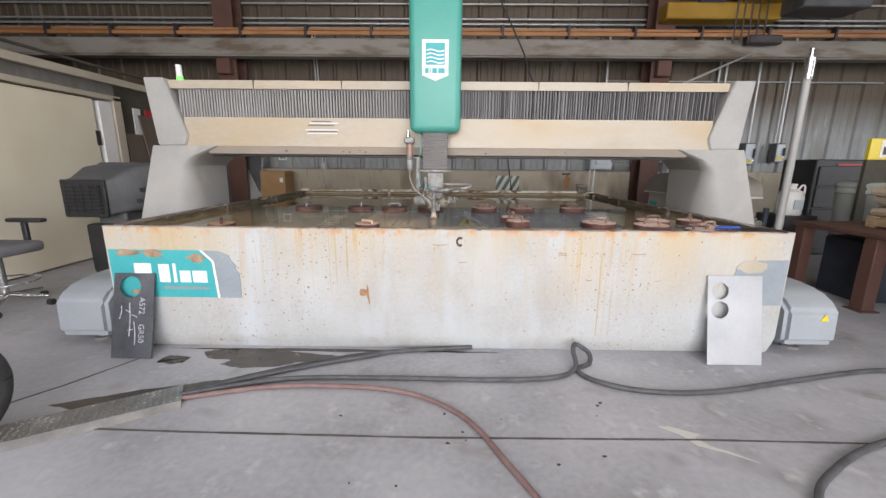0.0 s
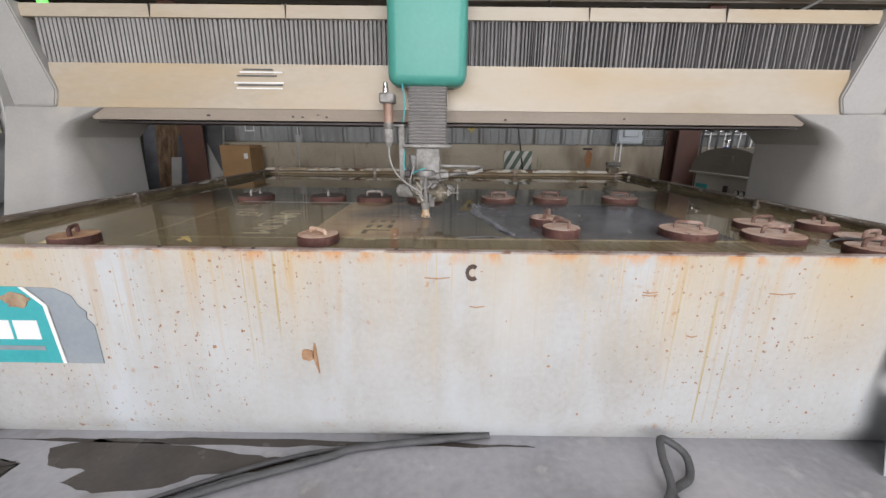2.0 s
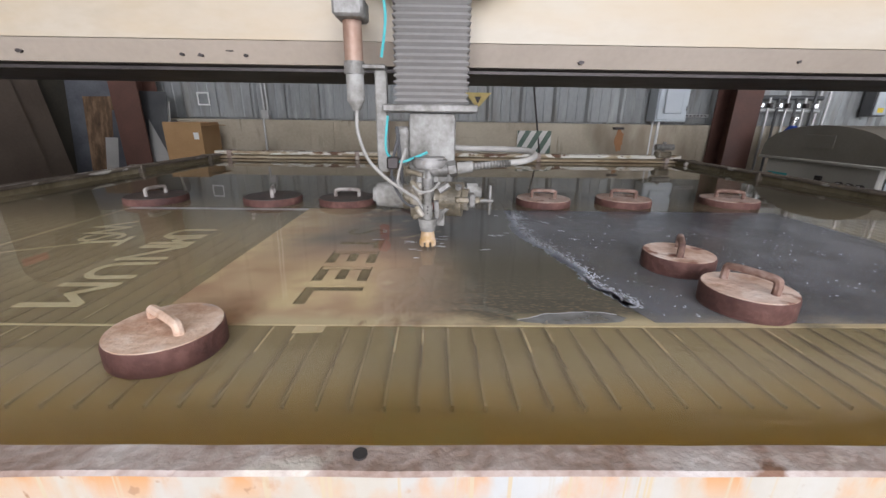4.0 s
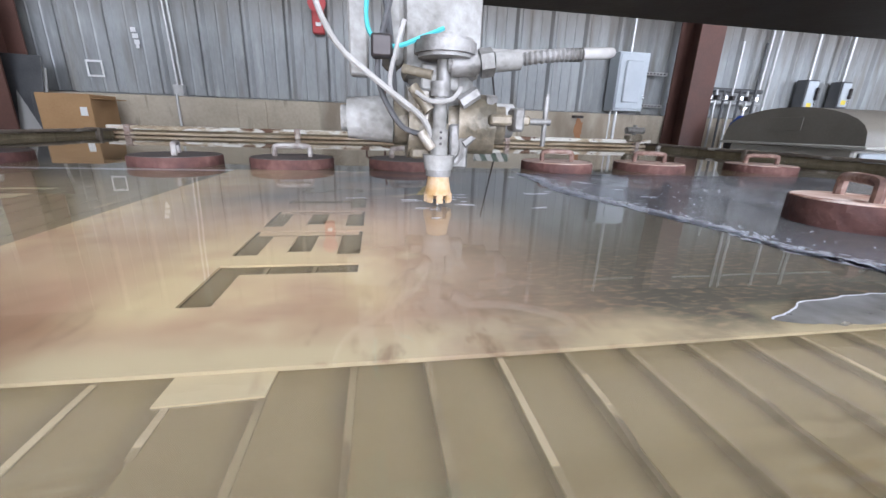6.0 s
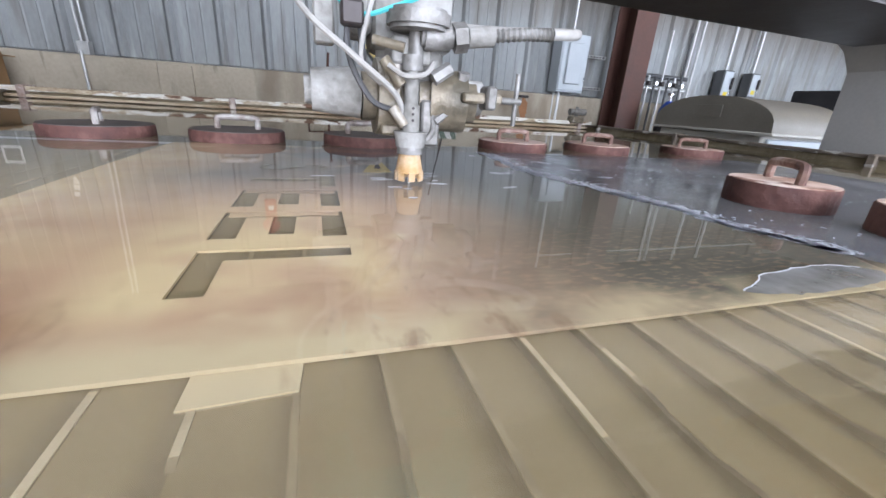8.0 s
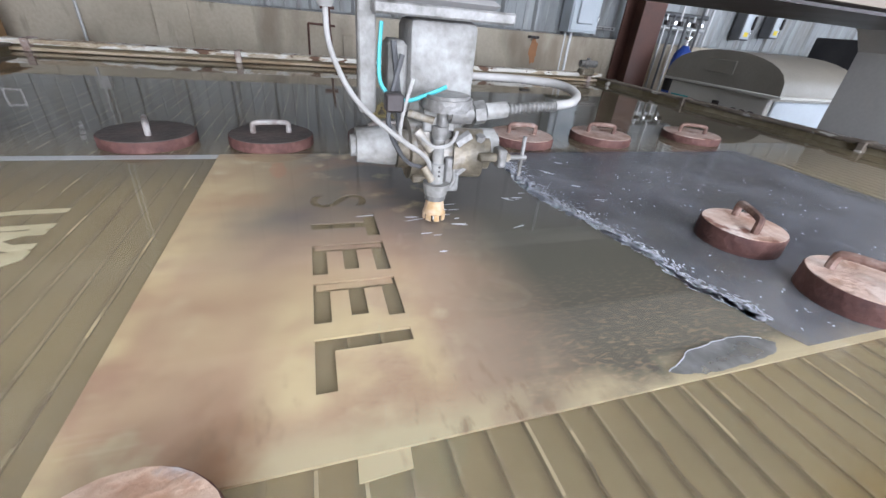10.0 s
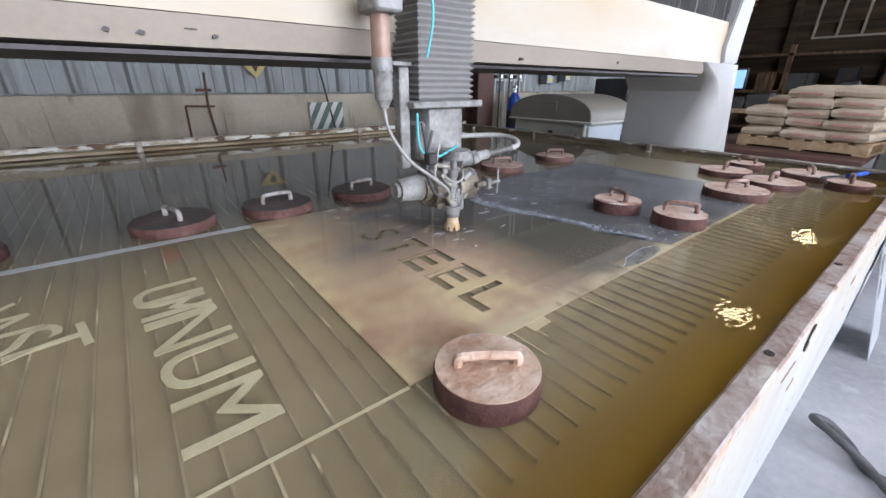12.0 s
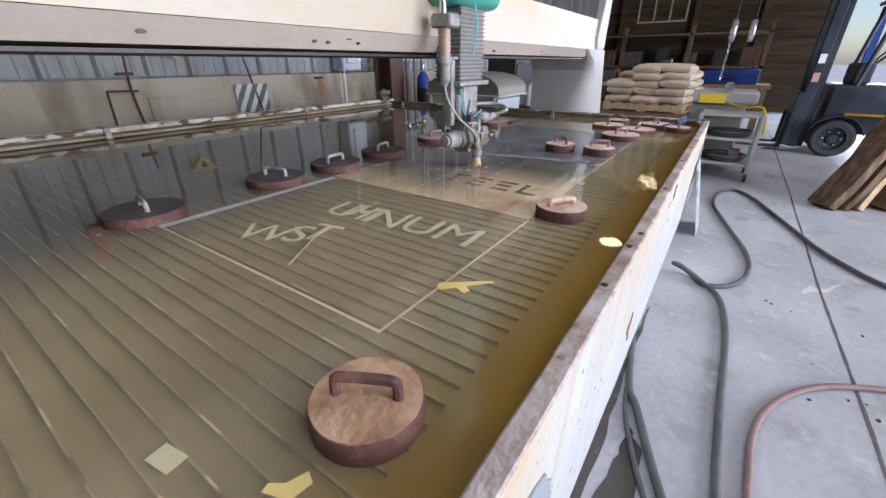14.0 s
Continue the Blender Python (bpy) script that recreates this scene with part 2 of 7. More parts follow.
# Darker towards the back: the dim far water painted into the silt.
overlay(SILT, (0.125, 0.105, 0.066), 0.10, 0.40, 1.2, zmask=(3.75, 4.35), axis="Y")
# Shade beside each slat, painted into the silt as a dark band.
slat_shade_lines(SILT, (0.115, 0.096, 0.062), 0.0495, -0.64, 0.62, 1.0)
MURK = mat("cloudy_water", [(0.235, 0.185, 0.108), (0.29, 0.23, 0.136), (0.335, 0.27, 0.165)], 0.9, 0, 1.1, 7, 0.0)
# The same deep-water gold and far dimness, painted into the cloudy layer.
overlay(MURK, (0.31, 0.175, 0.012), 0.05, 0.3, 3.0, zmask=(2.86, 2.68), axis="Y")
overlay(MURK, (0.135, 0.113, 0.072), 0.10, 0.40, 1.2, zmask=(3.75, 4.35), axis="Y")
thinned(MURK, 0.34, 0.56, 1.6)
# Silted slats; lit tops and shaded flanks are painted into the colour.
SLAT = mat("silted_slat", [(0.09, 0.074, 0.048), (0.13, 0.108, 0.07), (0.18, 0.15, 0.10)], 0.85, 0.0, 7, 60, 0.3)
overlay(SLAT, (0.34, 0.285, 0.19), 0.25, 0.5, 20.0, zmask=(0.8365, 0.8380))
STEELPLATE = mat("rusting_plate", [(0.25, 0.195, 0.135), (0.32, 0.247, 0.172), (0.39, 0.31, 0.215)], 0.6, 0.0, 2.2, 24, 0.06)
overlay(STEELPLATE, (0.37, 0.222, 0.15), 0.33, 0.56, 1.7)
overlay(STEELPLATE, (0.24, 0.145, 0.095), 0.50, 0.68, 6.5, (1, 1.6, 1), patch=(1.8, 0.40, 0.6))
overlay(STEELPLATE, (0.50, 0.42, 0.28), 0.60, 0.74, 11.0, patch=(2.2, 0.45, 0.6))
# Wet grey to the right and back, with the gantry's dark reflection painted in.
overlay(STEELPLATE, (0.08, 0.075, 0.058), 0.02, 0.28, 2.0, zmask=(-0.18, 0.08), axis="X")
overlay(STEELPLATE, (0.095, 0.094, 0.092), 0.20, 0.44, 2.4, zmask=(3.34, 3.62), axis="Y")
overlay(STEELPLATE, (0.42, 0.325, 0.195), 0.35, 0.60, 2.2, zmask=(-0.15, -0.55), axis="X")
overlay(STEELPLATE, (0.29, 0.195, 0.13), 0.50, 0.80, 70.0, (1, 2.5, 1), more=[("Y", 3.30, 3.05), ("X", -0.5, -0.2)])
overlay(STEELPLATE, (0.40, 0.335, 0.215), 0.30, 0.48, 9.0, zmask=(3.05, 3.008), axis="Y")
overlay(STEELPLATE, (0.47, 0.375, 0.22), 0.38, 0.52, 9.0, zmask=(-0.555, -0.59), axis="X")
overlay(STEELPLATE, (0.22, 0.115, 0.055), 0.46, 0.62, 5.0, more=[("Y", 3.16, 3.05), ("X", -0.28, -0.42)])
DRYFILM = mat("drying_film", [(0.17, 0.173, 0.195), (0.24, 0.245, 0.272), (0.33, 0.337, 0.37)], 0.16, 0.0, 4.0, 60, 0.03)
overlay(DRYFILM, (0.36, 0.37, 0.42), 0.56, 0.72, 16.0, (1.0, 0.6, 1), patch=(2.5, 0.42, 0.6))
overlay(STEELPLATE, (0.46, 0.37, 0.22), 0.34, 0.52, 10.0, more=[("X", -0.43, -0.375), ("X", -0.15, -0.19), ("Y", 3.035, 3.075), ("Y", 3.40, 3.20)])
overlay(STEELPLATE, (0.27, 0.165, 0.105), 0.47, 0.66, 5.0, (1, 1.3, 1), patch=(1.6, 0.38, 0.58), more=[("X", 0.15, -0.05)])
overlay(STEELPLATE, (0.20, 0.135, 0.085), 0.54, 0.68, 34.0, (1.6, 0.7, 1), patch=(5.0, 0.42, 0.58), more=[("Y", 3.16, 3.06), ("X", -0.55, -0.35), ("X", 0.12, -0.05)])
overlay(STEELPLATE, (0.46, 0.385, 0.25), 0.56, 0.72, 14.0, patch=(3.0, 0.44, 0.6), more=[("X", 0.05, -0.1)])
thinned(DRYFILM, 0.18, 0.62, 5.0)
SCUMFILM = mat("pale_scum_film", [(0.19, 0.19, 0.185), (0.26, 0.26, 0.26), (0.37, 0.375, 0.39)], 0.3, 0.0, 14, 60, 0.05)
thinned(SCUMFILM, 0.45, 0.85, 16.0)
FOAM = mat("white_scum", [(0.52, 0.54, 0.60), (0.74, 0.76, 0.80)], 0.5, 0, 9, 60, 0.2)
FOAMBAND = mat("blue_grey_foam", [(0.42, 0.44, 0.52), (0.58, 0.61, 0.70), (0.72, 0.75, 0.84)], 0.5, 0, 22, 90, 0.1)
thinned(FOAMBAND, 0.05, 0.85, 26.0)
FOAMTHIN = mat("thin_blue_foam", [(0.62, 0.65, 0.74), (0.80, 0.83, 0.90)], 0.5, 0, 9, 60, 0.1)
ALU = mat("cut_aluminium", [(0.37, 0.325, 0.205), (0.50, 0.45, 0.31)], 0.5, 0.1, 9, 80, 0.1)
SCRAP = mat("yellow_scrap", [(0.55, 0.42, 0.14), (0.66, 0.52, 0.22)], 0.6, 0, 9, 80, 0.15)
# Rusty weights: dark sides and dusty tops, the light on the tops painted in.
WEIGHT = mat("rusty_weight", [(0.065, 0.027, 0.024), (0.12, 0.052, 0.043), (0.21, 0.105, 0.085)], 0.75, 0, 9, 55, 0.5)
WEIGHTTOP = mat("pink_rust_top", [(0.44, 0.27, 0.195), (0.65, 0.48, 0.40), (0.75, 0.63, 0.57)], 0.85, 0, 11, 60, 0.5)
OCHRETOP = mat("ochre_rust_top", [(0.24, 0.12, 0.07), (0.42, 0.24, 0.14), (0.54, 0.35, 0.22)], 0.85, 0, 13, 60, 0.5)
overlay(WEIGHTTOP, (0.24, 0.11, 0.08), 0.60, 0.68, 14.0)
PALETOP = mat("orange_pink_rust_top", [(0.46, 0.28, 0.19), (0.66, 0.48, 0.37), (0.77, 0.64, 0.55)], 0.85, 0, 13, 70, 0.5)
overlay(PALETOP, (0.40, 0.40, 0.42), 0.60, 0.70, 12.0)
DARKTOP = mat("dark_weight_top", [(0.06, 0.048, 0.044), (0.10, 0.08, 0.072), (0.16, 0.125, 0.11)], 0.5, 0, 9, 55, 0.4)
BARRUST = mat("rubbed_handle", [(0.09, 0.045, 0.038), (0.22, 0.13, 0.10), (0.44, 0.33, 0.29)], 0.7, 0, 16, 70, 0.4)
LIMEDBAR = mat("limed_handle", [(0.14, 0.10, 0.085), (0.32, 0.28, 0.255), (0.48, 0.46, 0.44)], 0.6, 0.1, 22, 80, 0.3)
HOUSEGREY = mat("housing_grey", [(0.30, 0.33, 0.36), (0.37, 0.40, 0.43)], 0.45, 0, 2.5, 60, 0.05)
MACHGREY = mat("machine_grey", [(0.34, 0.338, 0.325), (0.415, 0.41, 0.395)], 0.45, 0, 2.5, 60, 0.05)
overlay(MACHGREY, (0.46, 0.44, 0.40), 0.58, 0.75, 3.0)
BEAMCREAM = mat("cream_beam_paint", [(0.42, 0.36, 0.275), (0.475, 0.42, 0.34), (0.51, 0.462, 0.385)], 0.45, 0, 1.2, 40, 0.04, stretch=(0.4, 1, 1))
overlay(BEAMCREAM, (0.49, 0.37, 0.22), 0.46, 0.70, 1.4, (0.5, 1, 2.0))
overlay(BEAMCREAM, (0.43, 0.355, 0.25), 0.55, 0.8, 2.0, (0.7, 1, 1.5))
BEAMUNDER = mat("taupe_beam_edge", [(0.36, 0.31, 0.26), (0.44, 0.38, 0.32)], 0.5, 0, 2, 50, 0.05)
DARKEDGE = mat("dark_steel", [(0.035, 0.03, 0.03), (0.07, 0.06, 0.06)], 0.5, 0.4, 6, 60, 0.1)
BELLOWS = mat("grey_bellows", [(0.23, 0.222, 0.215), (0.30, 0.292, 0.285)], 0.65, 0, 3, 50, 0.05)
BELLOWSDARK = mat("dark_bellows", [(0.15, 0.145, 0.145), (0.25, 0.245, 0.245)], 0.6, 0, 3, 50, 0.05, stretch=(4, 1, 0.3))
TEAL = mat("teal_cover", [(0.055, 0.30, 0.25), (0.075, 0.36, 0.30)], 0.4, 0, 2, 60, 0.03)
TEALDECAL = mat("teal_decal", [(0.03, 0.33, 0.36), (0.05, 0.42, 0.44)], 0.5, 0, 3, 50, 0.05)
GREYDECAL = mat("blue_grey_decal", [(0.24, 0.28, 0.31), (0.31, 0.35, 0.38)], 0.5, 0, 4, 50, 0.05)
RUST = mat("orange_rust", [(0.30, 0.155, 0.08), (0.42, 0.26, 0.155)], 0.85, 0, 20, 90, 0.3)
WELDBROWN = mat("burnt_weld", [(0.05, 0.032, 0.025), (0.10, 0.062, 0.048)], 0.7, 0, 30, 90, 0.3)
OXIDE = mat("bare_brown_primer", [(0.25, 0.13, 0.08), (0.45, 0.36, 0.24)], 0.8, 0, 12, 60, 0.2)
WHITEMARK = mat("white_marking", [(0.78, 0.79, 0.79), (0.84, 0.85, 0.85)], 0.5, 0, 6, 60, 0.02)
HEADMET = mat("dusty_metal", [(0.13, 0.125, 0.115), (0.25, 0.245, 0.235), (0.37, 0.365, 0.36)], 0.55, 0.35, 14, 80, 0.3)
HEADWHITE = mat("limed_housing", [(0.15, 0.145, 0.13), (0.28, 0.275, 0.26), (0.40, 0.40, 0.39)], 0.7, 0.0, 12, 70, 0.3)
HEADDARK = mat("grimy_housing", [(0.09, 0.078, 0.055), (0.24, 0.205, 0.15), (0.50, 0.48, 0.45)], 0.5, 0.2, 9, 60, 0.3)
GUARD = mat("orange_nozzle_guard", [(0.50, 0.31, 0.13), (0.64, 0.52, 0.40)], 0.6, 0, 20, 80, 0.2)
COPPER = mat("brown_air_cylinder", [(0.30, 0.18, 0.13), (0.42, 0.30, 0.24)], 0.5, 0.2, 10, 60, 0.1)
HOSEWHITE = mat("white_hose", [(0.30, 0.29, 0.275), (0.43, 0.42, 0.405)], 0.6, 0, 15, 80, 0.1)
HOSECYAN = mat("cyan_air_line", [(0.05, 0.38, 0.42), (0.09, 0.48, 0.50)], 0.4, 0, 15, 80, 0.05)
HOSEBLACK = mat("dusty_black_hose", [(0.05, 0.052, 0.055), (0.10, 0.10, 0.105)], 0.6, 0, 12, 80, 0.1)
HOSERED = mat("faded_red_hose", [(0.17, 0.10, 0.095), (0.24, 0.16, 0.15)], 0.65, 0, 12, 80, 0.1)
BLACKPLATE = mat("dark_steel_offcut", [(0.085, 0.09, 0.105), (0.14, 0.148, 0.165)], 0.45, 0.4, 5, 50, 0.1)
CHALK = mat("chalk_mark", [(0.36, 0.38, 0.42), (0.62, 0.63, 0.66)], 0.9, 0, 60, 200, 0.05)
GALV = mat("grey_sheet_offcut", [(0.46, 0.48, 0.50), (0.55, 0.57, 0.59)], 0.4, 0.3, 4, 60, 0.05)
CHECKER = mat("checker_plate", [(0.17, 0.165, 0.16), (0.30, 0.29, 0.28)], 0.5, 0.4, 8, 70, 0.1)
BLACKPLASTIC = mat("dusty_black_plastic", [(0.016, 0.017, 0.019), (0.034, 0.034, 0.036)], 0.5, 0, 5, 60, 0.08)
GREYPLASTIC = mat("grey_plastic", [(0.065, 0.068, 0.072), (0.11, 0.113, 0.118)], 0.5, 0, 4, 60, 0.06)
UPHOLSTERY = mat("grey_upholstery", [(0.14, 0.14, 0.15), (0.20, 0.20, 0.21)], 0.9, 0, 8, 90, 0.2)
CHROME = mat("dull_chrome", [(0.55, 0.55, 0.55), (0.65, 0.65, 0.65)], 0.25, 0.9, 8, 60, 0.03)
PIPE = mat("galvanised_conduit", [(0.45, 0.46, 0.46), (0.58, 0.59, 0.59)], 0.4, 0.5, 8, 60, 0.05)
BOXGREY = mat("enclosure_grey", [(0.46, 0.51, 0.55), (0.54, 0.59, 0.63)], 0.45, 0, 3, 60, 0.03)
CARDBOARD = mat("cardboard", [(0.34, 0.20, 0.09), (0.42, 0.26, 0.13)], 0.85, 0, 4, 60, 0.05)
PAPERBAG = mat("paper_sack", [(0.46, 0.36, 0.25), (0.56, 0.46, 0.34), (0.60, 0.50, 0.39)], 0.85, 0, 6, 40, 0.25)
SACKPINK = mat("faded_red_print", [(0.52, 0.27, 0.22), (0.58, 0.36, 0.30)], 0.85, 0, 9, 50, 0.1)
WOOD = mat("raw_pine", [(0.34, 0.22, 0.12), (0.46, 0.32, 0.19), (0.54, 0.40, 0.25)], 0.75, 0, 4, 40, 0.2, stretch=(1, 5, 5))
BARKWOOD = mat("live_edge_slab", [(0.06, 0.035, 0.02), (0.13, 0.08, 0.045), (0.25, 0.16, 0.095)], 0.85, 0, 3, 30, 0.5, stretch=(6, 6, 1))
BROWNPANEL = mat("brown_panel", [(0.13, 0.10, 0.08), (0.19, 0.155, 0.125)], 0.4, 0, 2, 40, 0.05)
BLUE = mat("blue_paint", [(0.02, 0.06, 0.30), (0.03, 0.09, 0.42)], 0.4, 0, 4, 60, 0.03)
FORKDARK = mat("dark_forklift_steel", [(0.022, 0.028, 0.04), (0.05, 0.06, 0.08)], 0.45, 0.3, 4, 60, 0.08)
RUBBER = mat("black_rubber", [(0.02, 0.02, 0.021), (0.04, 0.04, 0.042)], 0.8, 0, 8, 80, 0.2)
SIGNYELLOW = mat("sign_yellow", [(0.72, 0.55, 0.02), (0.80, 0.62, 0.04)], 0.5, 0, 4, 60, 0.02)
SIGNRED = mat("sign_red", [(0.38, 0.03, 0.03), (0.48, 0.05, 0.05)], 0.5, 0, 6, 60, 0.03)
GREENPAINT = mat("green_stripe", [(0.10, 0.16, 0.13), (0.18, 0.24, 0.20)], 0.7, 0, 6, 60, 0.05)
BINGREEN = mat("pale_bin_plastic", [(0.34, 0.37, 0.34), (0.42, 0.45, 0.42)], 0.5, 0, 3, 50, 0.04)
BROWNHOOD = mat("brown_hood", [(0.22, 0.205, 0.175), (0.28, 0.26, 0.225)], 0.5, 0, 3, 60, 0.04)
PUMPCREAM = mat("pump_panel", [(0.50, 0.49, 0.45), (0.58, 0.57, 0.53)], 0.5, 0, 3, 60, 0.04)
LAMPGLOW = glow("lamp_glow", (1.0, 0.80, 0.45), 10)
GREENGLOW = glow("green_signal_glow", (0.15, 1.0, 0.15), 1.2)
SCREEN = glow("screen_glow", (0.25, 0.45, 0.8), 0.9)

WATER = bpy.data.materials.new("murky_water")
WATER.use_nodes = True
p = WATER.node_tree.nodes["Principled BSDF"]
p.inputs["Base Color"].default_value = (0.95, 0.94, 0.90, 1)
p.inputs["Transmission Weight"].default_value = 1.0
p.inputs["Roughness"].default_value = 0.02
p.inputs["IOR"].default_value = 1.33
wnz = WATER.node_tree.nodes.new("ShaderNodeTexNoise")
wnz.inputs["Scale"].default_value, wnz.inputs["Detail"].default_value = 9.0, 3
wbp = WATER.node_tree.nodes.new("ShaderNodeBump")
wbp.inputs["Strength"].default_value, wbp.inputs["Distance"].default_value = 0.028, 0.02
# finer ripples along the front strip, placed where lamp reflections fall in the camera's view
wr = WATER.node_tree.nodes.new("ShaderNodeTexNoise")
wr.inputs["Scale"].default_value, wr.inputs["Detail"].default_value = 26.0, 2
wg = WATER.node_tree.nodes.new("ShaderNodeNewGeometry")
wst = WATER.node_tree.nodes.new("ShaderNodeMapping")
wst.inputs["Scale"].default_value = (0.55, 1.6, 1)
wsep = WATER.node_tree.nodes.new("ShaderNodeSeparateXYZ")
WATER.node_tree.links.new(wg.outputs["Position"], wsep.inputs[0])
WATER.node_tree.links.new(wg.outputs["Position"], wst.inputs[0])
WATER.node_tree.links.new(wst.outputs[0], wr.inputs["Vector"])
wmx = WATER.node_tree.nodes.new("ShaderNodeMapRange")
wmx.inputs["From Min"].default_value, wmx.inputs["From Max"].default_value = -0.7, 0.2
wmx.inputs["To Max"].default_value = 1.9
WATER.node_tree.links.new(wsep.outputs["X"], wmx.inputs["Value"])
wmy = WATER.node_tree.nodes.new("ShaderNodeMapRange")
wmy.inputs["From Min"].default_value, wmy.inputs["From Max"].default_value = 3.0, 2.94
WATER.node_tree.links.new(wsep.outputs["Y"], wmy.inputs["Value"])
wm = WATER.node_tree.nodes.new("ShaderNodeMath")
wm.operation = "MULTIPLY"
WATER.node_tree.links.new(wmx.outputs[0], wm.inputs[0])
WATER.node_tree.links.new(wmy.outputs[0], wm.inputs[1])
wadd = WATER.node_tree.nodes.new("ShaderNodeMath")
wadd.operation = "MULTIPLY_ADD"
WATER.node_tree.links.new(wr.outputs[0], wadd.inputs[0])
WATER.node_tree.links.new(wm.outputs[0], wadd.inputs[1])
WATER.node_tree.links.new(wnz.outputs[0], wadd.inputs[2])
WATER.node_tree.links.new(wadd.outputs[0], wbp.inputs["Height"])
WATER.node_tree.links.new(wbp.outputs[0], p.inputs["Normal"])

# ---- mesh helpers ----
PLACE = {}


def thing(name, base, label, category, group="", kind="", rz=0.0):
    ob = new(name)
    m = pose(*base, 0, 0, rz)
    ob.matrix_basis = m
    PLACE[ob] = m
    ob.empty_display_size = 0.1
    return tagged(ob, label, category, group, kind)


def mesh_of(bm, name, material, smooth=False):
    bmesh.ops.recalc_face_normals(bm, faces=bm.faces)
    me = bpy.data.meshes.new(name)
    bm.to_mesh(me)
    bm.free()
    me.materials.append(material)
    if smooth:
        for f in me.polygons:
            f.use_smooth = True
        me.set_sharp_from_angle(angle=radians(40))
    return me


def part(name, bm, material, parent, label="", local=False, smooth=True):
    """One mesh under a thing or a part; its shape is given in the world unless local."""
    me = mesh_of(bm, name, material, smooth)
    if not local:
        me.transform(PLACE[parent].inverted())
    ob = new(name, me)
    ob.parent = parent
    PLACE[ob] = PLACE[parent]
    return tagged(ob, label)


def whole(name, bm, material, label, category, group="", kind="", base=(0, 0, 0), smooth=True):
    me = mesh_of(bm, name, material, smooth)
    me.transform(Matrix.Translation(base).inverted())
    ob = new(name, me)
    ob.location = base
    PLACE[ob] = Matrix.Translation(base)
    return tagged(ob, label, category, group, kind)


def box(x0, x1, y0, y1, z0, z1, bev=0.004, seg=1, bm=None, rot=None):
    b = bmesh.new()
    bmesh.ops.create_cube(b, size=1, matrix=Matrix.Translation(((x0 + x1) / 2, (y0 + y1) / 2, (z0 + z1) / 2)) @ Matrix.Diagonal((x1 - x0, y1 - y0, z1 - z0, 1)))
    if bev:
        bmesh.ops.bevel(b, geom=b.edges[:], offset=bev, segments=seg, affect="EDGES", profile=0.5)
    if rot is not None:
        b.transform(rot)
    return join(bm, b)


def join(bm, b):
    if bm is None:
        return b
    me = bpy.data.meshes.new("tmp")
    b.to_mesh(me)
    b.free()
    bm.from_mesh(me)
    bpy.data.meshes.remove(me)
    return bm


def cyl(p0, p1, r, r2=None, seg=20, bm=None, bev=0.0):
    p0, p1 = Vector(p0), Vector(p1)
    d = p1 - p0
    b = bmesh.new()
    bmesh.ops.create_cone(b, cap_ends=True, segments=seg, radius1=r, radius2=r if r2 is None else r2, depth=d.length)
    if bev:
        bmesh.ops.bevel(b, geom=[e for e in b.edges if len(e.link_faces) == 2 and any(len(f.verts) > 4 for f in e.link_faces)], offset=bev, segments=2, affect="EDGES")
    b.transform(Matrix.Translation((p0 + p1) / 2) @ d.to_track_quat("Z", "Y").to_matrix().to_4x4())
    return join(bm, b)


def sweep(pts, r, seg=10, bm=None, steps=6, wob=0.0):
    """A round hose along a smooth line through pts."""
    P = [Vector(q) for q in pts]
    line = []
    for i in range(len(P) - 1):
        a, b2, c, d = P[max(0, i - 1)], P[i], P[i + 1], P[min(len(P) - 1, i + 2)]
        for k in range(steps):
            t = k / steps
            line.append(0.5 * ((2 * b2) + (c - a) * t + (2 * a - 5 * b2 + 4 * c - d) * t * t + (3 * b2 - a - 3 * c + d) * t ** 3))
    line.append(P[-1])
    b = bmesh.new()
    rings, side = [], None
    for i, q in enumerate(line):
        tan = (line[min(i + 1, len(line) - 1)] - line[max(i - 1, 0)]).normalized()
        if side is None:
            side = tan.orthogonal().normalized()
        side = (side - tan * side.dot(tan)).normalized()
        up = tan.cross(side)
        rr = r * (1 + (wob if i % 2 else -wob))
        rings.append([b.verts.new(q + rr * (math.cos(2 * math.pi * k / seg) * side + math.sin(2 * math.pi * k / seg) * up)) for k in range(seg)])
    for u, v in zip(rings, rings[1:]):
        for k in range(seg):
            b.faces.new((u[k], u[(k + 1) % seg], v[(k + 1) % seg], v[k]))
    b.faces.new(rings[0]), b.faces.new(rings[-1][::-1])
    return join(bm, b)


def prism(profile, axis, a, b2, bm=None, bev=0.0):
    """A profile of 2D points drawn out along an axis: x -> (y, z), y -> (x, z), z -> (x, y)."""
    b = bmesh.new()
    def at(u, v, w):
        return {"x": (w, u, v), "y": (u, w, v), "z": (u, v, w)}[axis]
    lo = [b.verts.new(at(u, v, a)) for u, v in profile]
    hi = [b.verts.new(at(u, v, b2)) for u, v in profile]
    n = len(profile)
    b.faces.new(lo[::-1]), b.faces.new(hi)
    for k in range(n):
        b.faces.new((lo[k], lo[(k + 1) % n], hi[(k + 1) % n], hi[k]))
    if bev:
        bmesh.ops.bevel(b, geom=b.edges[:], offset=bev, segments=2, affect="EDGES")
    return join(bm, b)


